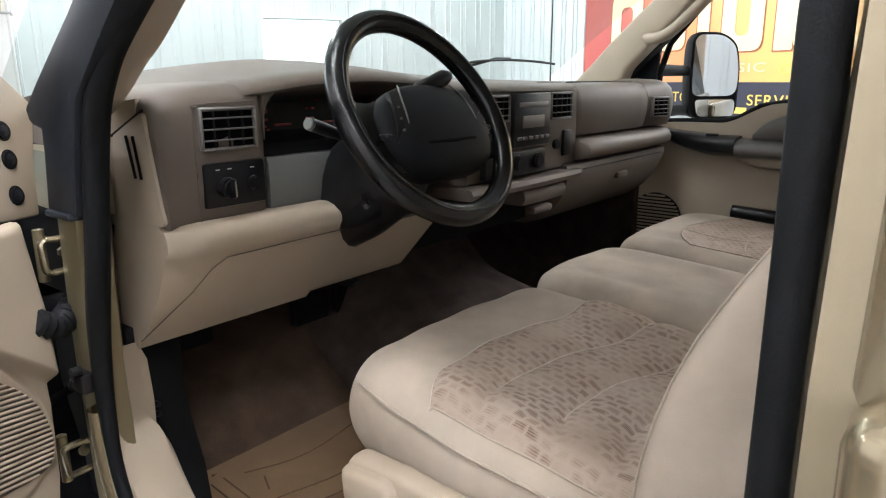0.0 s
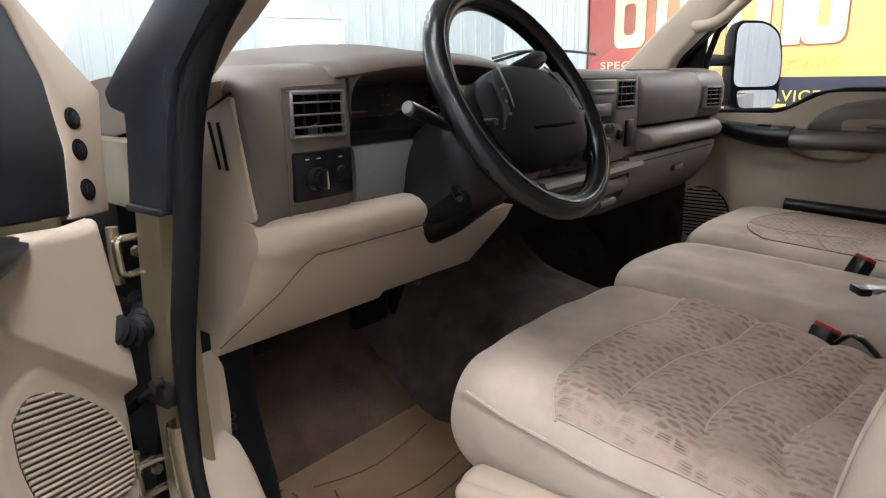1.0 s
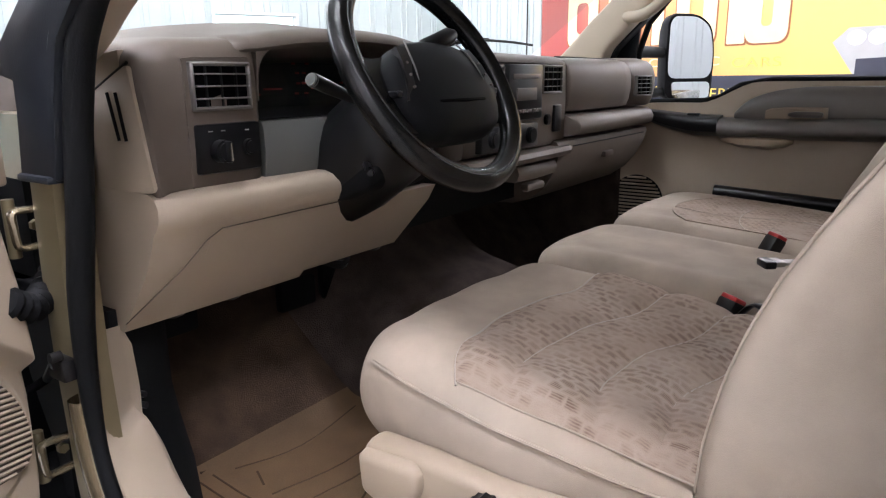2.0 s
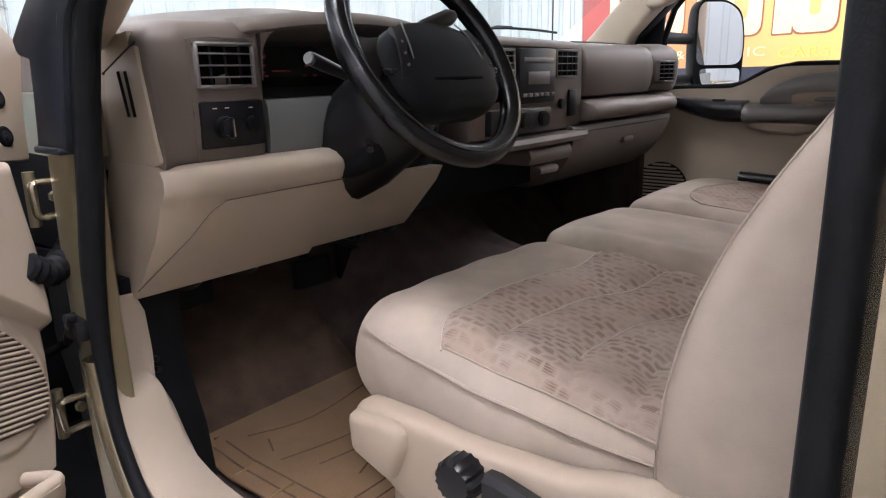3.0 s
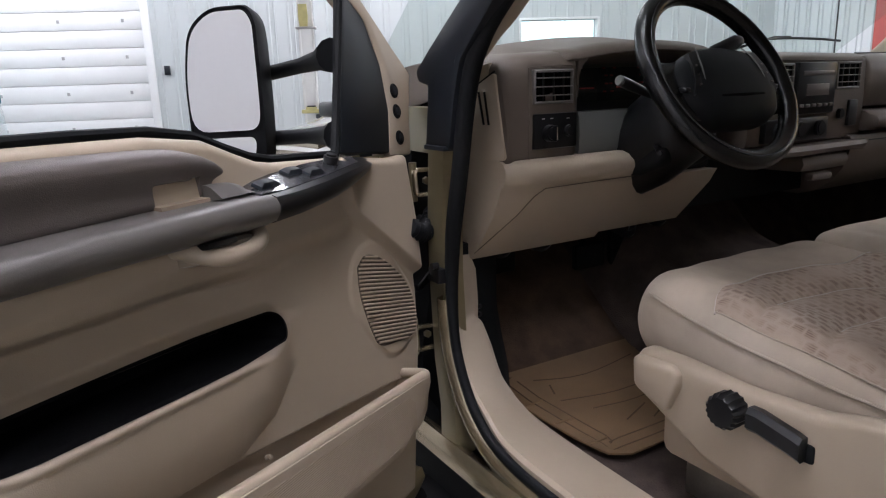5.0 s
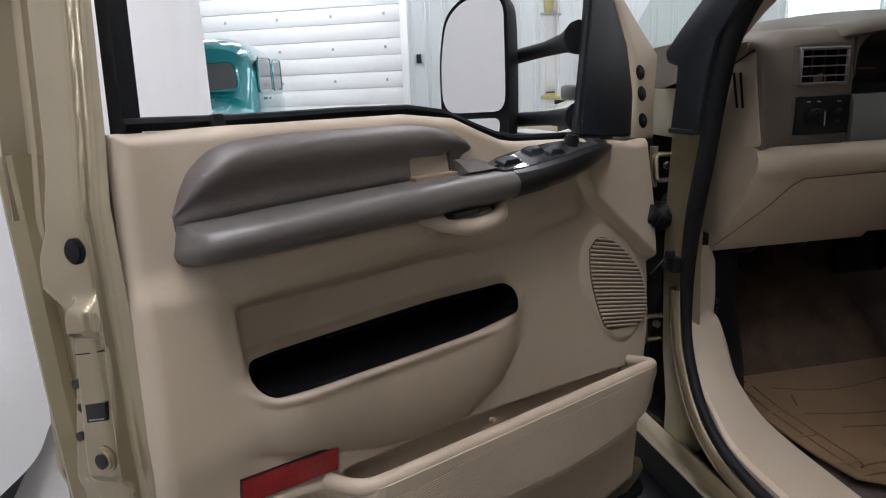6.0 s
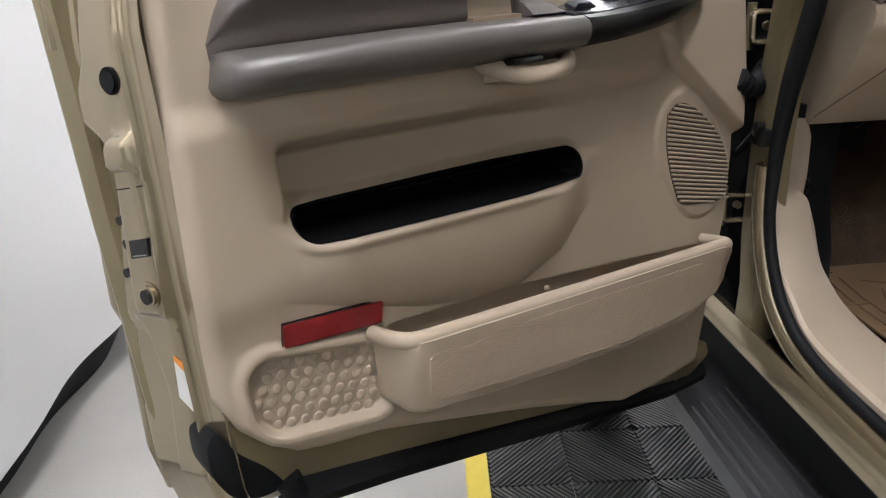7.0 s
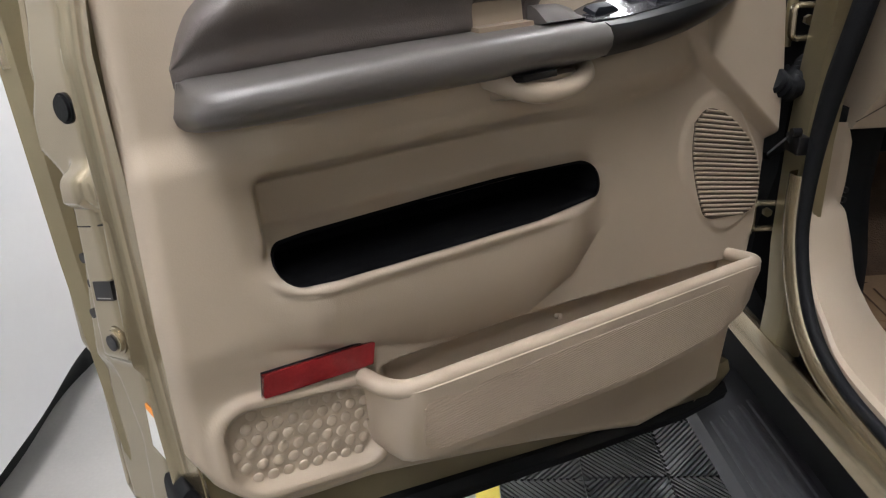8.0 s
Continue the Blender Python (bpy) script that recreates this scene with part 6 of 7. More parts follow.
part("handle_recess", loft([[Vector((q, n, u)) for n, u in ((0.015, 0.034), (0.015, 0.0655), (0.0275, 0.0650), (0.0285, 0.0600), (0.0290, 0.0500), (0.034, 0.0445), (0.052, 0.0415), (0.052, 0.036))] for q in (0.609, 0.63, 0.66, 0.676)]), BEIGE_SHADE, door, "beige handle recess with its shade put in the colour")
part("door_handle", loft([[Vector((s, n, 0.038 + (u - 0.038) * k)) for n, u in ((0.034, 0.056), (0.046, 0.055), (0.053, 0.051), (0.060, 0.044), (0.066, 0.038), (0.034, 0.036))] for s, k in ((0.553, 0.3), (0.560, 0.75), (0.572, 0.95), (0.59, 1.0), (0.6055, 1.0))]), ARM_GREY, door, "taupe-grey inner door handle")
grip = smooth_line([(0.665, 0.03, 0.0), (0.655, 0.06, -0.012), (0.63, 0.076, -0.022), (0.59, 0.076, -0.022), (0.556, 0.064, -0.014), (0.538, 0.035, -0.002)], 6)
part("pull_grip", tube(grip, 0.0085, 12, flat=1.2), BEIGE, door, "beige pull grip")
part("grip_fill", loft([[Vector((s, n, u)) for n, u in ((0.01, -0.006), (d, -0.010), (d, -0.024), (0.01, -0.032))] for s, d in ((0.66, 0.04), (0.64, 0.066), (0.58, 0.068), (0.545, 0.04))]), BEIGE, door)
part("grip_slot", box(0.612, 0.655, 0.05, 0.082, -0.0095, -0.003, 0.002), BLACK, door, "dark grip slot")
part("lock_pin", box(0.868, 0.882, 0.0, 0.016, 0.114, 0.131, 0.003), BLACK, door, "black door lock pin")

SPEAKER_BED = material("brown_speaker_mesh", (0.055, 0.040, 0.029), 0.7, vary=0.08, grain=900)
# speaker grille: dark bed and slanting beige bars
SPK = [(0.324, -0.106), (0.299, -0.093), (0.270, -0.099), (0.236, -0.119), (0.203, -0.149), (0.183, -0.178), (0.174, -0.210), (0.177, -0.238), (0.190, -0.256), (0.215, -0.259), (0.255, -0.253), (0.298, -0.244), (0.314, -0.222), (0.325, -0.185), (0.330, -0.145)]


def spk_outline(k):
    ring = smooth_line([(*p, 0) for p in SPK + SPK[:1]], 4)[:-1]
    return [(0.252 + (p.x - 0.252) * k, -0.178 + (p.y + 0.178) * k) for p in ring]


spk = part("speaker_grille", loft([[Vector((s, n, u)) for s, u in spk_outline(0.965)] for n in (0.006, 0.0225)]), SPEAKER_BED, door, "brown speaker opening behind beige bars")
outline = spk_outline(0.955)
for k in range(31):
    c = -0.094 + 0.0063 * k
    hits = []
    for (x0, y0), (x1, y1) in zip(outline, outline[1:] + outline[:1]):
        f0, f1 = (y0 + 0.178) - 0.24 * (x0 - 0.252) - c, (y1 + 0.178) - 0.24 * (x1 - 0.252) - c
        if f0 * f1 < 0:
            t = f0 / (f0 - f1)
            hits.append((x0 + t * (x1 - x0), y0 + t * (y1 - y0)))
    if len(hits) == 2:
        (x0, y0), (x1, y1) = hits
        part("grille_bar", tube([(x0, 0.0222, y0), (x1, 0.0222, y1)], 0.0024, 8, flat=0.85), BEIGE, spk)

# map pocket along the foot
MAP_T = [(0.250, -0.303), (0.30, -0.294), (0.60, -0.268), (0.79, -0.251), (0.815, -0.249), (0.834, -0.247)]
MAP_B = [(0.250, -0.326), (0.255, -0.340), (0.268, -0.357), (0.292, -0.373), (0.325, -0.385), (0.38, -0.391), (0.45, -0.390), (0.60, -0.372), (0.71, -0.356), (0.80, -0.342), (0.822, -0.336), (0.830, -0.328), (0.834, -0.314)]


def map_section(s, k):
    t, b = lerp(MAP_T, s), lerp(MAP_B, s)
    return [Vector((s, n, u)) for n, u in ((0.008, b), (0.02 + 0.040 * k, b + 0.001), (0.022 + 0.052 * k, b + 0.010), (0.024 + 0.062 * k, t - 0.014), (0.024 + 0.063 * k, t - 0.004), (0.02 + 0.062 * k, t), (0.018 + 0.056 * k, t - 0.001), (0.016 + 0.05 * k, t - 0.008), (0.014 + 0.046 * k, b + 0.014), (0.008, b + 0.012))]


MAP_K = [(0.250, 0.05), (0.2505, 0.3), (0.252, 0.55), (0.256, 0.74), (0.264, 0.88), (0.278, 0.96), (0.30, 0.99), (0.38, 1.0), (0.5, 1.0), (0.6, 1.0), (0.7, 1.0), (0.77, 1.0), (0.80, 0.99), (0.815, 0.95), (0.824, 0.85), (0.830, 0.66), (0.833, 0.4), (0.834, 0.12)]
pocket = part("map_pocket", loft([map_section(s, k) for s, k in MAP_K]), BEIGE, door, "beige map pocket along the door foot")
rim_pts = []
for q, k in MAP_K:
    rim_pts.append((q, 0.018 + 0.059 * k, lerp(MAP_T, q) - 0.003))
part("pocket_rim", tube(smooth_line(rim_pts, 3), 0.0088, 12), BEIGE, pocket)


def ribbed(name, color, pitch):
    """A vinyl with fine level ribs."""
    m = material(name, color, 0.7, vary=0.06, scale=8, grain=1400, bump=0.25)
    n, l = m.node_tree.nodes, m.node_tree.links
    at = n.new("ShaderNodeTexCoord")
    wave = n.new("ShaderNodeTexWave")
    wave.bands_direction = "Z"
    wave.inputs["Scale"].default_value = 0.314 / pitch
    l.new(at.outputs["Object"], wave.inputs["Vector"])
    relief = n.new("ShaderNodeBump")
    relief.inputs["Strength"].default_value = 0.6
    relief.inputs["Distance"].default_value = 0.0012
    l.new(wave.outputs["Fac"], relief.inputs["Height"])
    b = n["Principled BSDF"]
    l.new(b.inputs["Normal"].links[0].from_socket, relief.inputs["Normal"])
    l.new(relief.outputs["Normal"], b.inputs["Normal"])
    return m


RIB_MAT = ribbed("beige_ribbed_vinyl", (0.390, 0.316, 0.235), 0.0028)
part("pocket_face", loft([[Vector((s, lerp([(0.296, 0.078), (0.31, 0.0842), (0.36, 0.0874), (0.775, 0.0874), (0.806, 0.0855)], s) + dn, u)) for u, dn in ((lerp(MAP_B, s) + e + 0.018, -0.0095), (lerp(MAP_T, s) - e - 0.016, -0.0012), (lerp(MAP_T, s) - e - 0.016, -0.005), (lerp(MAP_B, s) + e + 0.018, -0.016))] for s, e in ((0.288, 0.024), (0.293, 0.015), (0.303, 0.008), (0.325, 0.002), (0.36, 0.0), (0.5, 0.0), (0.65, 0.0), (0.79, 0.0), (0.803, 0.003), (0.808, 0.008))]), RIB_MAT, pocket, "finely ribbed beige pocket face")
part("pocket_screw", disc((0.585, 0.026, -0.279), (0, 1, 0.3), 0.0035, 0.008, 10, 0.001), BEIGE, pocket)
reflector = part("reflector", loft([[Vector((s, n, u)) for s, u in rounded([Vector(p) for p in ((0.816, -0.2205), (0.924, -0.2105), (0.928, -0.2315), (0.822, -0.2415))], 0.003, 3)] for n in (0.014, 0.0235, 0.0255)]), REFLECTOR, door, "red courtesy reflector")
part("reflector_rim", tube([(s, 0.022, u) for s, u in ((0.8145, -0.2193), (0.925, -0.2093), (0.929, -0.2327), (0.8205, -0.2427))], 0.0010, 6, closed=True, up=(0, 1, 0)), BLACK_SOFT, door)
stud_me = None
for i in range(11):
    for j in range(6):
        s = 0.825 + 0.0142 * i + (0.0071 if j % 2 else 0)
        u = -0.2565 - 0.0126 * j - 0.2 * (0.893 - s)
        if stud_field(s, u) > -0.0035:
            continue
        if stud_me is None:
            sb = bmesh.new()
            bmesh.ops.create_uvsphere(sb, u_segments=14, v_segments=8, radius=0.0054)
            for v in sb.verts:
                v.co.y = math.copysign(min(0.0014, abs(v.co.y) * 0.32), v.co.y)
            ob = part("stud", sb, BEIGE, door)
            stud_me = ob.data
        else:
            ob = new("stud", stud_me)
            ob.parent = door
        ob.location = (s, 0.0125, u)

# window frame and sash
part("sash_seal", tube([(0.958, 0.004, 0.127), (0.85, 0.004, 0.124), (0.72, 0.004, 0.124), (0.63, 0.004, 0.122), (0.57, 0.004, 0.113), (0.52, 0.003, 0.094), (0.48, 0.002, 0.08), (0.44, 0.0, 0.072), (0.285, -0.004, 0.064)], 0.0062, 8), BLACK_SOFT, door, "black window seal")
part("rear_sash", loft([[Vector((s, n, u)) for s, n in ((s0 - 0.012, 0.006), (s0 + 0.004, 0.006), (s0 + 0.006, -0.02), (s0 - 0.012, -0.02))] for u, s0 in ((0.118, 0.956), (0.25, 0.945), (0.62, 0.90))]), BLACK_SOFT, door, "black window channel")
part("sail_panel", prism([(0.276, 0.064), (0.128, 0.05), (0.108, 0.12), (0.11, 0.20), (0.135, 0.27), (0.17, 0.33), (0.178, 0.345)], "y", -0.016, 0.002, 0.003), SLATE, door, "blue-black mirror sail panel")
part("division_bar", tube([(0.285, -0.004, 0.062), (0.23, -0.004, 0.20), (0.185, -0.004, 0.32), (0.10, -0.004, 0.55)], 0.007, 8), BLACK_SOFT, door)
STRIP = [(0.135, 0.045), (0.06, 0.04), (0.045, 0.10), (0.012, 0.185), (0.06, 0.23), (0.12, 0.29), (0.21, 0.38), (0.36, 0.52), (0.40, 0.505), (0.22, 0.34), (0.135, 0.27), (0.112, 0.2), (0.112, 0.12)]
strip = part("front_frame", prism(STRIP, "y", -0.035, 0.004, 0.004), BEIGE, door, "beige front window frame with three screw holes")
for s, u in ((0.083, 0.155), (0.086, 0.119), (0.092, 0.073)):
    plug = part("screw_hole", disc((s, 0.004, u), (0, 1, 0), 0.0128, 0.006, 24, 0.002), BLACK_SOFT, door, "black screw hole")
    part("screw", merge(disc((s, 0.0072, u), (0, 1, 0), 0.0072, 0.002, 20, 0.0008), disc((s + 0.002, 0.0085, u - 0.0015), (0, 1, 0), 0.0032, 0.002, 10, 0.0008)), SLATE, plug)
part("rear_frame", loft([[Vector((q + dq, n, u)) for dq, n in ((-0.03, -0.132), (0.0, -0.132), (0.003, -0.126), (0.0, -0.112), (-0.03, -0.108))] for u, q in ((0.06, 1.030), (0.118, 1.0275), (0.20, 1.020), (0.40, 1.000), (0.62, 0.978))]), PAINT, door, "gold outer window frame")
part("top_frame", tube([(0.40, -0.012, 0.52), (0.60, -0.012, 0.60), (0.90, -0.012, 0.62)], 0.02, 8), PAINT, door)

# hinges and check strap
def hinge(x, z, y=0.11):
    """A flat steel strap bent to a round-cornered loop, with its pin."""
    loop = rounded([Vector(p) for p in ((-0.025, 0.022), (0.024, 0.020), (0.021, -0.021), (-0.022, -0.023))], 0.008, 3)
    h = part("hinge", tube([(x + p.x, y, z + p.y) for p in loop], 0.0044, 8, flat=1.6, closed=True, up=(0, 1, 0)), PAINT, truck, "gold steel hinge loop")
    part("hinge_pin", tube([(x - 0.02, y + 0.014, z - 0.035), (x - 0.02, y + 0.014, z + 0.034)], 0.007, 10), PAINT_DULL, h)
    part("hinge_bolt", disc((x + 0.006, y + 0.012, z), (0, -1, 0), 0.007, 0.008, 6), PAINT_DULL, h)


hinge(-0.874, 1.258)
hinge(-0.884, 0.970)
BOOT = smooth_line([(-0.935, 0.07, 1.19), (-0.905, 0.085, 1.172), (-0.875, 0.11, 1.178), (-0.845, 0.14, 1.195)], 6)
part("wiring_boot", tube(BOOT, [0.016 + 0.003 * (k % 2) for k in range(len(BOOT))], 12), BLACK_SOFT, truck, "ribbed black wiring boot")
DOOR_BACK = DOOR.inverted()
part("check_strap", tube([Vector((0.10, -0.04, -0.213)), Vector((0.05, -0.034, -0.212)), DOOR_BACK @ Vector((-0.90, 0.052, 1.11))], [0.006, 0.006, 0.008], 8), BLACK, door, "black door check strap")
part("strap_bracket", merge(box(-0.905, -0.888, 0.028, 0.064, 1.092, 1.118, 0.003), disc((-0.907, 0.036, 1.124), (1, 0, 0), 0.006, 0.012, 12)), BLACK, truck, "black check strap bracket")
part("wire_boot", tube(smooth_line([(0.07, -0.05, -0.08), (0.03, -0.035, -0.10), (-0.02, -0.04, -0.11), (-0.05, -0.06, -0.10)], 5), 0.018, 10), BLACK_SOFT, door, "black wiring boot")

# driver's mirror, on the outside of the open door
dm = wing_mirror(DOOR @ Matrix.Translation((0.19, -0.28, 0.205)) @ Matrix.Rotation(radians(180 - 73), 4, "Z") @ Matrix.Rotation(radians(7), 4, "Y") @ Matrix.Diagonal((0.76, 1, 1.0, 1)), "driver_mirror", "black tow mirror on two arms")
part("mirror_arm", tube([(0.075, -0.275, 0.238), (0.12, -0.16, 0.23), (0.18, -0.07, 0.222), (0.215, -0.02, 0.218)], [0.014, 0.0135, 0.017, 0.028], 12), BLACK_SOFT, door, "black mirror arm")
part("mirror_arm", tube([(0.095, -0.275, 0.115), (0.15, -0.15, 0.104), (0.20, -0.07, 0.096), (0.24, -0.02, 0.092)], [0.014, 0.0135, 0.017, 0.026], 12), BLACK_SOFT, door, "black mirror arm")

# ---- things in the hall ----
def hall_thing(name, label, category, x, y, z=0.0, turn=0.0, group=""):
    t = thing(name, label, category, group)
    t.matrix_basis = ROOM @ Matrix.Translation((x, y, z)) @ Matrix.Rotation(radians(turn), 4, "Z")
    return t


# sectional door in the front wall
gdoor = tagged(part("door_1", box(-8.72, -4.28, HALL_F + 0.12, HALL_F + 0.14, 0.0, 3.42, 0), DOOR_WHITE, smooth=False, matrix=ROOM), "white sectional steel overhead door, closed", "garage door", kind="structure")
for k in range(13):
    z = 0.27 * k
    part("panel", box(-8.69, -4.32, HALL_F + 0.06, HALL_F + 0.12, z + 0.004, min(3.4, z + 0.266), 0.005, 2), DOOR_WHITE, gdoor)
for k in range(6):
    for x in (-8.4, -7.55, -6.55, -5.55, -4.6):
        part("door_hinge", box(x - 0.022, x + 0.022, HALL_F + 0.05, HALL_F + 0.06, 0.54 * k + 0.38, 0.54 * k + 0.43, 0.004, 1), BRIGHT, gdoor)
part("jamb", box(-4.30, -4.18, HALL_F - 0.03, HALL_F + 0.1, 0.0, 3.45, 0.006), DOOR_WHITE, gdoor, "white door jamb")
switch_box = hall_thing("wall_switch", "small dark wall switch on the steel wall", "switch", -4.0, HALL_F - 0.02, 1.8)
part("box", box(-0.04, 0.04, -0.03, 0.02, -0.07, 0.07, 0.006), SLATE, switch_box)

# window with a raised blind
win = tagged(part("window_1", merge(box(1.60, 1.64, HALL_F - 0.035, HALL_F + 0.1, 1.44, 2.44, 0.004), box(2.91, 2.95, HALL_F - 0.035, HALL_F + 0.1, 1.44, 2.44, 0.004), box(1.60, 2.95, HALL_F - 0.035, HALL_F + 0.1, 2.42, 2.46, 0.004), box(1.60, 2.95, HALL_F - 0.04, HALL_F + 0.1, 1.42, 1.46, 0.004)), DOOR_WHITE, matrix=ROOM), "white window with a white slatted blind", "window", kind="structure")
part("pane", box(1.64, 2.91, HALL_F + 0.07, HALL_F + 0.08, 1.46, 2.42, 0), GLASS, win, "clear window pane").visible_shadow = False
for k in range(28):
    part("blind_slat", box(1.65, 2.90, HALL_F + 0.008, HALL_F + 0.034, 1.475 + 0.0335 * k, 1.479 + 0.0335 * k, 0), DOOR_WHITE, win)
sky = tagged(part("backdrop", box(-14, 12, HALL_F + 2.6, HALL_F + 2.7, 0.0, 6, 0), glow("daylight_outside", (0.9, 0.95, 1.0), 4.0), smooth=False, matrix=ROOM), "bright daylight outside the window", "daylight", kind="structure")

# printed banner on the right wall
BX = HALL_R - 0.03
banner = hall_thing("banner", "large orange and dark red printed vinyl banner with a navy strip", "banner", 0, 0)
BANNER_MAT = material("banner_print", (0.85, 0.5, 0.1), 0.4, vary=0.05, scale=1.5, grain=60, bump=0.02)
nb, lb = BANNER_MAT.node_tree.nodes, BANNER_MAT.node_tree.links
co = nb.new("ShaderNodeTexCoord")
sep = nb.new("ShaderNodeSeparateXYZ")
lb.new(co.outputs["Object"], sep.inputs[0])
fade = nb.new("ShaderNodeMapRange")
fade.inputs["From Min"].default_value = 1.6
fade.inputs["From Max"].default_value = 7.6
lb.new(sep.outputs["Y"], fade.inputs["Value"])
cr = nb.new("ShaderNodeValToRGB")
cr.color_ramp.elements[0].color = (0.92, 0.60, 0.16, 1)
cr.color_ramp.elements[0].position = 0.15
cr.color_ramp.elements[1].color = (0.36, 0.075, 0.065, 1)
cr.color_ramp.elements[1].position = 0.86
mid = cr.color_ramp.elements.new(0.5)
mid.color = (0.85, 0.42, 0.14, 1)
lb.new(fade.outputs["Result"], cr.inputs["Fac"])
lb.new(cr.outputs["Color"], nb["Principled BSDF"].inputs["Base Color"])
NAVY = material("navy_print", (0.015, 0.017, 0.035), 0.4, vary=0.05, bump=0)
CREAM = material("cream_print", (0.88, 0.72, 0.42), 0.45, vary=0.05, bump=0)
GOLD_PRINT = material("gold_print", (0.85, 0.62, 0.12), 0.45, vary=0.05, bump=0)
SHADOW_PRINT = material("brown_print", (0.3, 0.1, 0.03), 0.5, vary=0.05, bump=0)
part("sheet", box(BX - 0.006, BX, 1.2, 7.55, 1.42, 3.0, 0), BANNER_MAT, banner)
part("strip", box(BX - 0.008, BX - 0.0005, 1.2, 7.55, 1.0, 1.42, 0), NAVY, banner, "navy strip")


def print_on(name, poly, mat, label="", d=0.009):
    return part(name, prism([(y, z) for y, z in poly], "x", BX - d - 0.003, BX - d), mat, banner, label, smooth=False)


def emblem(y0, y1, z0, z1=2.6):
    """A plain upright shape with a brown edge, hollow where it is wide."""
    for name, e, mat, label, d in (("emblem_edge", 0.02, SHADOW_PRINT, "", 0.009), ("emblem", 0.0, CREAM, "cream emblem shape", 0.0125)):
        outer = rounded([Vector(q) for q in ((y0 + e, z0 - e), (y1 - e, z0 - e), (y1 - e, z1 + e), (y0 + e, z1 + e))], 0.14 if y0 - y1 > 0.4 else 0.02, 6)
        if y0 - y1 < 0.4:
            print_on(name, outer, mat, label, d)
            continue
        w = 0.19 - e
        inner = rounded([Vector(q) for q in ((y0 - w, z0 + 0.9 * w), (y1 + w, z0 + 0.9 * w), (y1 + w, z1 - 0.9 * w), (y0 - w, z1 - 0.9 * w))], 0.09, 6)
        loops = [(outer, BX - d), (outer, BX - d - 0.003), (inner, BX - d - 0.003), (inner, BX - d), (outer, BX - d)]
        part(name, loft([[Vector((x, p.x, p.y)) for p in loop] for loop, x in loops], cap=False), mat, banner, label, smooth=False)


# the big name, as plain shapes
for y0, y1, z0 in ((6.92, 6.30, 1.84), (6.1, 5.5, 1.82), (5.30, 5.12, 1.80), (4.92, 4.34, 1.77), (4.18, 3.95, 1.76)):
    emblem(y0, y1, z0)
emblem(3.95, 3.44, 1.755)


def lettering(text, y0, y1, z, height, mat, label):
    """Capitals from y0 to y1 along the wall, standing on z."""
    cu = bpy.data.curves.new("lettering", "FONT")
    cu.body = text
    cu.size = 1.0
    cu.extrude = 0.002
    cu.space_character = 1.12
    ob = bpy.data.objects.new("lettering", cu)
    me = bpy.data.meshes.new_from_object(ob)
    bpy.data.objects.remove(ob)
    xs, ys = [v.co.x for v in me.vertices], [v.co.y for v in me.vertices]
    kx, ky = (y0 - y1) / (max(xs) - min(xs)), height / max(ys)
    for v in me.vertices:
        v.co.x, v.co.y = (v.co.x - min(xs)) * kx, v.co.y * ky
    # one object for each letter
    src = bmesh.new()
    src.from_mesh(me)
    bpy.data.meshes.remove(me)
    left = set(src.verts)
    place = Matrix.Translation((BX - 0.0135, y0, z)) @ Matrix(((0, 0, -1, 0), (-1, 0, 0, 0), (0, 1, 0, 0), (0, 0, 0, 1)))
    islands = []
    for v in list(src.verts):
        if v not in left:
            continue
        left.discard(v)
        todo, island = [v], []
        while todo:
            w = todo.pop()
            island.append(w)
            for e in w.link_edges:
                o = e.other_vert(w)
                if o in left:
                    left.discard(o)
                    todo.append(o)
        islands.append(island)
    for island in islands:
        bm = bmesh.new()
        made = {v: bm.verts.new(v.co) for v in island}
        for f in {f for v in island for f in v.link_faces}:
            bm.faces.new([made[v] for v in f.verts])
        part("letter", bm, mat, banner, label, smooth=False, matrix=place)
    src.free()


lettering("SPECIALTY", 7.2, 5.75, 1.56, 0.10, CREAM, "cream capital letter")
lettering("& CLASSIC", 5.6, 4.25, 1.535, 0.10, CREAM, "cream capital letter")
lettering("CARS", 4.08, 3.48, 1.51, 0.10, GOLD_PRINT, "gold capital letter")
lettering("RESTORATION", 5.95, 4.62, 1.175, 0.125, GOLD_PRINT, "gold capital letter")
lettering("SERVICE", 4.46, 3.64, 1.16, 0.12, GOLD_PRINT, "gold capital letter")
for j, z in enumerate((1.06,)):
    for k in range(9):
        print_on("line", [(5.6 - 0.42 * k, z), (5.3 - 0.42 * k, z), (5.3 - 0.42 * k, z + 0.07), (5.6 - 0.42 * k, z + 0.07)], GOLD_PRINT, "unreadable gold line")
# a car drawn on the banner
print_on("car_picture", [(2.95, 1.72), (2.72, 1.42), (1.3, 1.42), (1.3, 1.85), (2.8, 1.85)], BRIGHT, "printed grey car front", 0.010)
for y in (2.72, 2.52):
    print_on("lamp_picture", [(y + 0.09 * math.cos(a), 1.755 + 0.07 * math.sin(a)) for a in [2 * math.pi * k / 20 for k in range(20)]], DOOR_WHITE, "printed round headlight", 0.0135)
print_on("bumper_picture", [(2.7, 1.42), (2.7, 1.56), (1.3, 1.6), (1.3, 1.42)], NAVY, "printed dark bumper", 0.014)


# hanging white sheet beside the truck
def sheet_fold(y):
    return 0.05 * math.sin(1.7 * y) + 0.028 * math.sin(4.3 * y + 1) + 0.012 * math.sin(9.7 * y)


def curtain_x(y):
    return -2.56 + 0.36 * max(0, (y - 1.5) / 3.8) ** 2


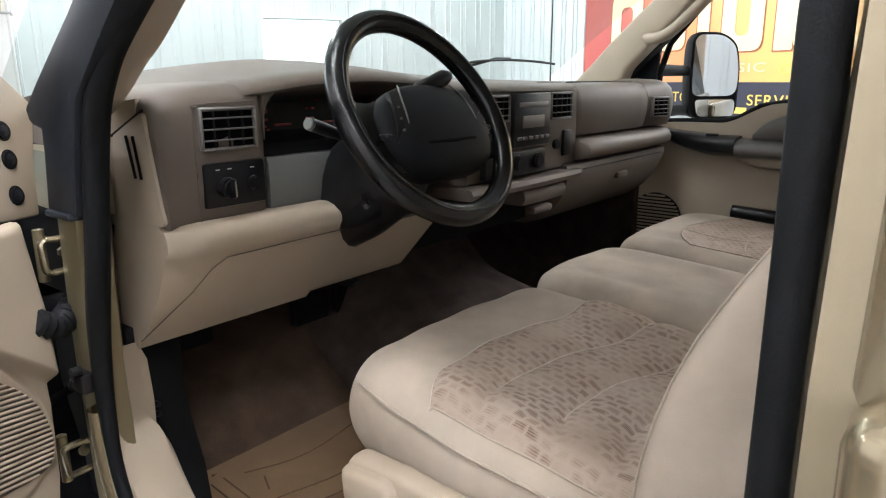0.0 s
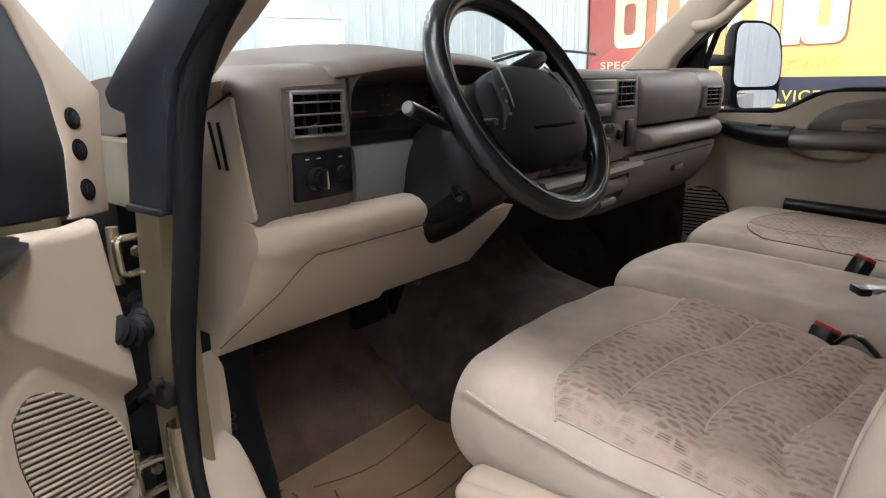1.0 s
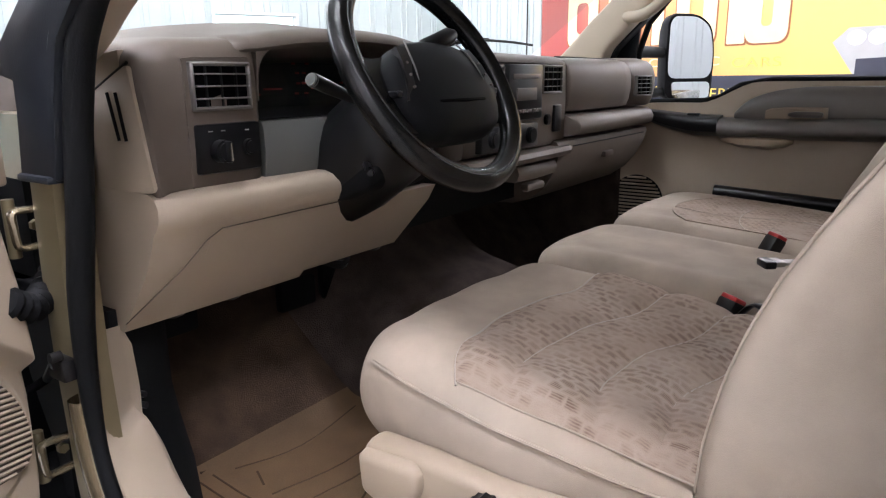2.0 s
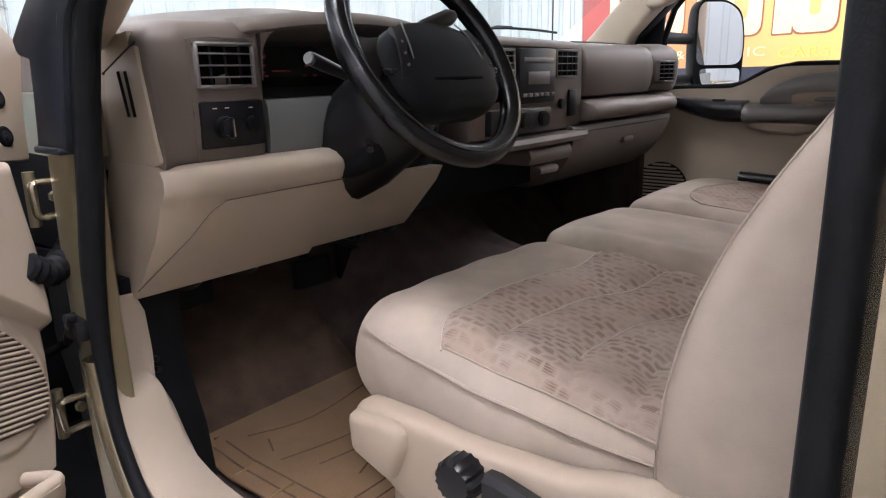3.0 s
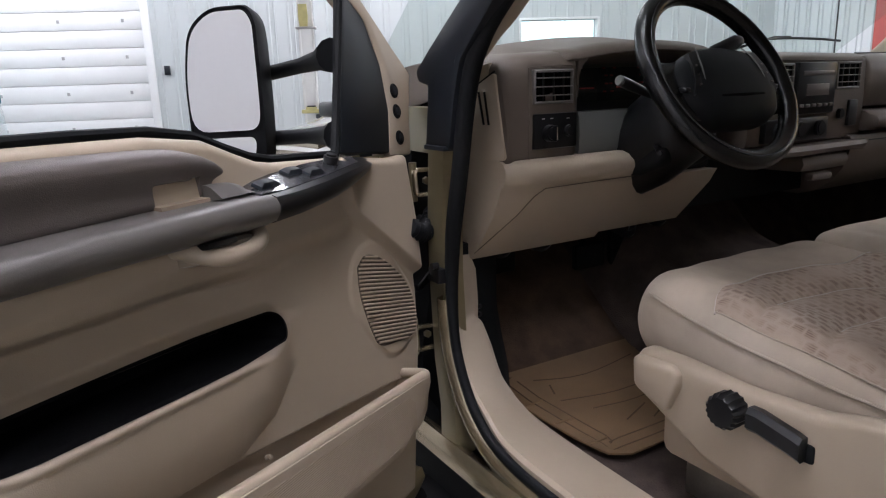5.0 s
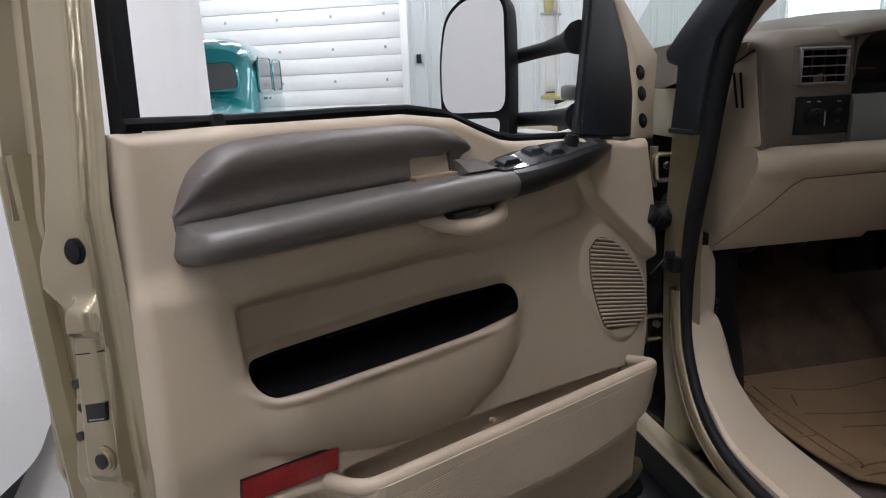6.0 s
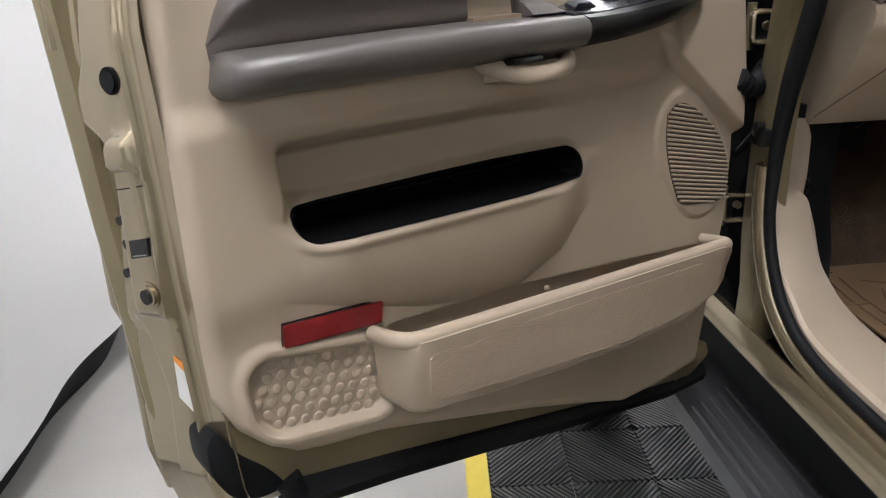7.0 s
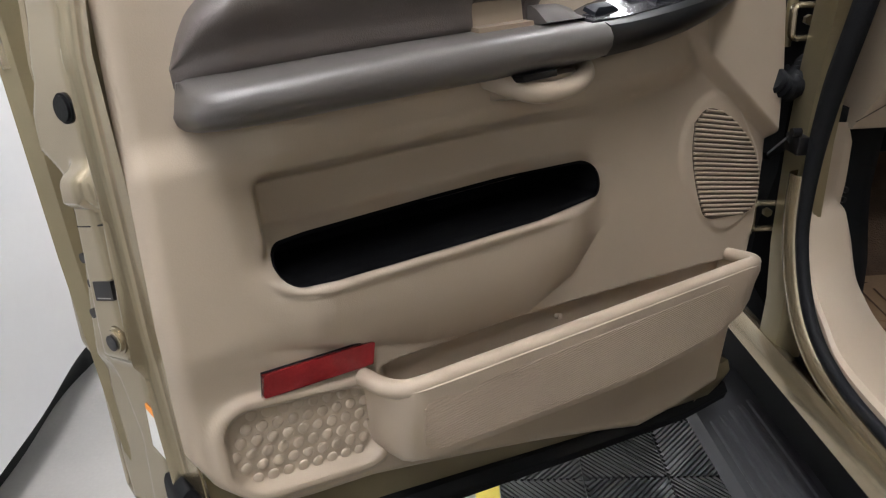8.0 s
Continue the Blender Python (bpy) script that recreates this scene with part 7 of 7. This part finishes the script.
drape = thing("curtain", "white vinyl curtain with soft folds and a black skirt", "curtain")
part("sheet", sheet(lambda a, b: Vector((curtain_x(-3.5 + 8.8 * a) + sheet_fold(-3.5 + 8.8 * a) * (1 - 0.4 * b), -3.5 + 8.8 * a, 0.16 + 4.1 * b + 0.02 * math.sin(3 * a * 8.8))), 160, 24, 0.004, (-1, 0, 0)), CURTAIN_MAT, drape)
part("skirt", sheet(lambda a, b: Vector((curtain_x(-3.5 + 8.8 * a) - 0.015 - 0.10 * (1 - b) + sheet_fold(-3.5 + 8.8 * a), -3.5 + 8.8 * a, 0.003 + 0.17 * b)), 160, 4, 0.006, (-1, 0, 0)), BLACK_SOFT, drape, "black skirt")
part("rail", tube([(curtain_x(-3.6 + 0.5 * k), -3.6 + 0.5 * k, 4.27) for k in range(19)], 0.03, 8), STEEL, drape, "steel curtain rail")
for y in (-3, 0, 3, 5):
    part("hanger", tube([(curtain_x(y), y, 4.27), (curtain_x(y), y, 4.4)], 0.01, 6), STEEL, drape)

# ribbed plastic tiles with a yellow edge
TILE = 0.23
tile_me = None
field = thing("tile_field", "charcoal ribbed plastic garage tiles with a yellow border on concrete", "floor tiles")
field.matrix_basis = Matrix.Translation((-1.24, 0.57, 0.0)) @ Matrix.Rotation(radians(-4), 4, "Z")


def tile_mesh():
    pieces = [box(0.001, TILE - 0.001, 0.001, TILE - 0.001, 0.001, 0.009, 0.001, 1)]
    n = 13
    for k in range(2 * n):
        c = -TILE + (k + 0.5) * TILE / n
        # bars at 45 degrees, cut to the tile
        x0, x1 = max(0.004, c), min(TILE - 0.004, c + TILE)
        if x1 - x0 < 0.012:
            continue
        w = 0.0032
        bm = bmesh.new()
        q = [(x0, x0 - c), (x1, x1 - c)]
        v = []
        for z, ww in ((0.009, w * 1.25), (0.0165, w)):
            for (x, y) in q:
                v.append((bm.verts.new((x - ww, min(TILE - 0.002, max(0.002, y + ww)), z)), bm.verts.new((x + ww, min(TILE - 0.002, max(0.002, y - ww)), z))))
        (a0, a1), (b0, b1), (c0, c1), (d0, d1) = v
        for f in ((c0, d0, d1, c1), (a0, b0, d0, c0), (a1, c1, d1, b1), (a0, c0, c1, a1), (b0, b1, d1, d0)):
            bm.faces.new(f)
        pieces.append(bm)
    return merge(*pieces)


for i in range(0, 13):
    for j in range(-9, 12):
        if tile_me is None:
            ob = part("tile", tile_mesh(), TILE_MAT, field, smooth=False)
            tile_me = ob.data
        else:
            ob = new("tile", tile_me)
            ob.parent = field
        turn = (i + j) % 2
        ob.matrix_basis = Matrix.Translation((i * TILE + (TILE if turn else 0), j * TILE, 0)) @ Matrix.Rotation(radians(90 if turn else 0), 4, "Z")
part("border", loft([[Vector((x, y, z)) for x, z in ((-0.066, 0.001), (-0.062, 0.005), (-0.006, 0.016), (-0.002, 0.016), (-0.002, 0.001))] for y in (-9 * TILE, 12 * TILE)]), YELLOW, field, "yellow bevelled edge")

# teal pre-war car behind the curtain's end, its nose towards the curtain
car = thing("vintage_car", "teal pre-war sedan with rounded roof and upright windscreen", "car")
CAR_TURN = math.atan2(-0.971, -0.238) + radians(6)
car.matrix_basis = Matrix.Translation((-2.0, 7.6, 0)) @ Matrix.Rotation(CAR_TURN, 4, "Z") @ Matrix.Scale(1.08, 4) @ Matrix.Translation((-0.5, -0.66, 0))
BODY = [(-2.2, 0.5, 0.8, 0.5), (-1.95, 0.64, 1.15, 0.46), (-1.6, 0.70, 1.5, 0.43), (-1.2, 0.73, 1.74, 0.4), (-0.8, 0.74, 1.86, 0.38), (-0.3, 0.74, 1.90, 0.38), (0.1, 0.74, 1.88, 0.38), (0.32, 0.73, 1.83, 0.38), (0.42, 0.71, 1.76, 0.38), (0.52, 0.69, 1.26, 0.38), (0.6, 0.64, 1.22, 0.38), (1.1, 0.52, 1.2, 0.40), (1.7, 0.40, 1.15, 0.42), (2.0, 0.30, 1.05, 0.45)]


def body_ring(x, w, top, bottom):
    h = top - bottom
    return [Vector((x, w * math.copysign(abs(math.cos(a)) ** 0.5, math.cos(a)), bottom + h / 2 + h / 2 * math.copysign(abs(math.sin(a)) ** 0.55, math.sin(a)))) for a in [2 * math.pi * k / 36 for k in range(36)]]


part("body", loft([body_ring(*b) for b in BODY]), TEAL, car, "glossy teal body")
for sy in (-1, 1):
    for x0, x1 in ((-1.25, -0.62), (-0.50, 0.34)):
        part("side_window", prism(rounded([Vector(p) for p in ((x0, 1.30), (x1, 1.30), (x1 - 0.04, 1.62), (x0 + 0.04, 1.64))], 0.06), "y", sy * 0.6, sy * 0.738), DARK_GLASS, car, "dark side window")
        part("window_bead", tube([(p.x, sy * 0.735, p.y) for p in rounded([Vector(p) for p in ((x0, 1.28), (x1 + 0.02, 1.28), (x1 - 0.02, 1.65), (x0 + 0.02, 1.66))], 0.07)], 0.012, 6, closed=True, up=(0, 1, 0)), TEAL, car)
    part("door_handle", tube([(-0.18, sy * 0.77, 1.2), (-0.02, sy * 0.78, 1.2)], 0.015, 8), CHROME, car, "chrome door handle")
    for fx in (-1.45, 1.45):
        ring = [Vector((fx + 0.28 * math.cos(a), sy * 0.72, 0.34 + 0.28 * math.sin(a))) for a in [2 * math.pi * k / 28 for k in range(28)]]
        part("tyre", tube(ring, 0.06, 10, closed=True, up=(0, 1, 0)), BLACK_SOFT, car, "black tyre")
        part("hubcap", disc((fx, sy * 0.74, 0.34), (0, 1, 0), 0.2, 0.08, 24, 0.02), CHROME, car, "chrome hubcap")
        part("fender", loft([[Vector((fx + r * math.cos(a), sy * (0.55 + d), 0.34 + r * 1.15 * math.sin(a))) for r, d in ((0.42, -0.1), (0.49, 0.05), (0.49, 0.2), (0.42, 0.32), (0.37, 0.32), (0.42, 0.0))] for a in [math.pi * (-0.05 + 1.1 * k / 14) for k in range(15)]]), TEAL, car, "teal fender")
WIND = rounded([Vector(p) for p in ((-0.53, 1.31), (0.53, 1.31), (0.50, 1.60), (-0.50, 1.60))], 0.09)
part("windscreen", loft([[Vector((x - (p.y - 1.3) * 0.2, p.x, p.y)) for p in WIND] for x in (0.35, 0.528)]), MIRROR_TINT, car, "reflecting windscreen")
part("windscreen_frame", tube([(0.526 - (p.y - 1.3) * 0.2, p.x * 1.04, 1.455 + (p.y - 1.455) * 1.08) for p in WIND], 0.018, 8, closed=True, up=(1, 0, 0)), TEAL, car, "teal windscreen frame")
part("hood_vent", tube([(0.62, 0.3, 1.225), (1.0, 0.26, 1.215)], 0.012, 6), CHROME, car)

# white lift post with yellow fittings and a white car beside it
post = hall_thing("lift_post", "white steel lift post with yellow fittings", "lift", -1.66, 8.0)
part("column", merge(box(-0.1, 0.1, -0.08, 0.0, 0.02, 4.0, 0.01), box(-0.1, -0.07, -0.1, 0.12, 0.02, 4.0, 0.005), box(0.07, 0.1, -0.1, 0.12, 0.02, 4.0, 0.005)), WHITE_PAINT, post)
part("base_plate", box(-0.22, 0.22, -0.22, 0.22, 0.0, 0.02, 0.004), WHITE_PAINT, post)
part("carriage", merge(box(-0.13, 0.13, -0.16, 0.13, 1.13, 1.18, 0.012), box(-0.07, 0.07, -0.18, -0.08, 1.17, 1.215, 0.01)), LIFT_YELLOW, post, "dull yellow lift carriage")
part("carriage_cap", box(-0.055, 0.055, -0.185, -0.07, 1.213, 1.23, 0.005), SLATE, post, "dark carriage cap")
part("guard_plate", box(-0.13, 0.13, -0.15, 0.1, 2.2, 2.225, 0.006), BRIGHT, post, "grey guard plate")
part("top_guard", loft([[Vector((x * k - 0.02, y, z)) for x, y in ((-0.06, -0.13), (0.05, -0.13), (0.05, 0.0), (-0.06, 0.0))] for z, k in ((2.226, 0.9), (2.35, 1.1), (2.5, 1.0))]), LIFT_YELLOW, post, "pale yellow guard")
part("lift_arm", box(0.05, 0.62, -0.17, -0.06, 1.06, 1.115, 0.015), SLATE, post, "dark lift arm")
white_car = hall_thing("white_car", "white car parked by the lift post", "car", -1.55, 6.6, 0.0, 10)
WB = [(-1.25, 0.45, 0.62, 0.36), (-1.18, 0.66, 0.74, 0.30), (-1.0, 0.78, 0.83, 0.27), (-0.7, 0.84, 0.90, 0.25), (-0.34, 0.87, 0.97, 0.24), (0.0, 0.88, 1.07, 0.24), (0.33, 0.88, 1.18, 0.24), (0.7, 0.88, 1.27, 0.24), (1.3, 0.87, 1.31, 0.24), (2.0, 0.86, 1.30, 0.24), (2.7, 0.82, 1.12, 0.26), (2.95, 0.7, 0.85, 0.32)]
part("body", loft([[Vector((x, w * math.copysign(abs(math.cos(a)) ** 0.55, math.cos(a)), b + (t - b) * (0.5 + 0.5 * math.copysign(abs(math.sin(a)) ** 0.6, math.sin(a))))) for a in [2 * math.pi * k / 32 for k in range(32)]] for x, w, t, b in WB]), WHITE_PAINT, white_car, "glossy white body")
for sy in (-1, 1):
    part("headlight", disc((-1.13, sy * 0.5, 0.66), (-1, 0, 0.15), 0.09, 0.06, 20, 0.01), BRIGHT, white_car, "round headlight")
for wx in (-0.55, 2.15):
    for wy in (-0.80, 0.80):
        part("tyre", disc((wx, wy, 0.31), (0, 1, 0), 0.31, 0.2, 28, 0.03), BLACK_SOFT, white_car, "black tyre")
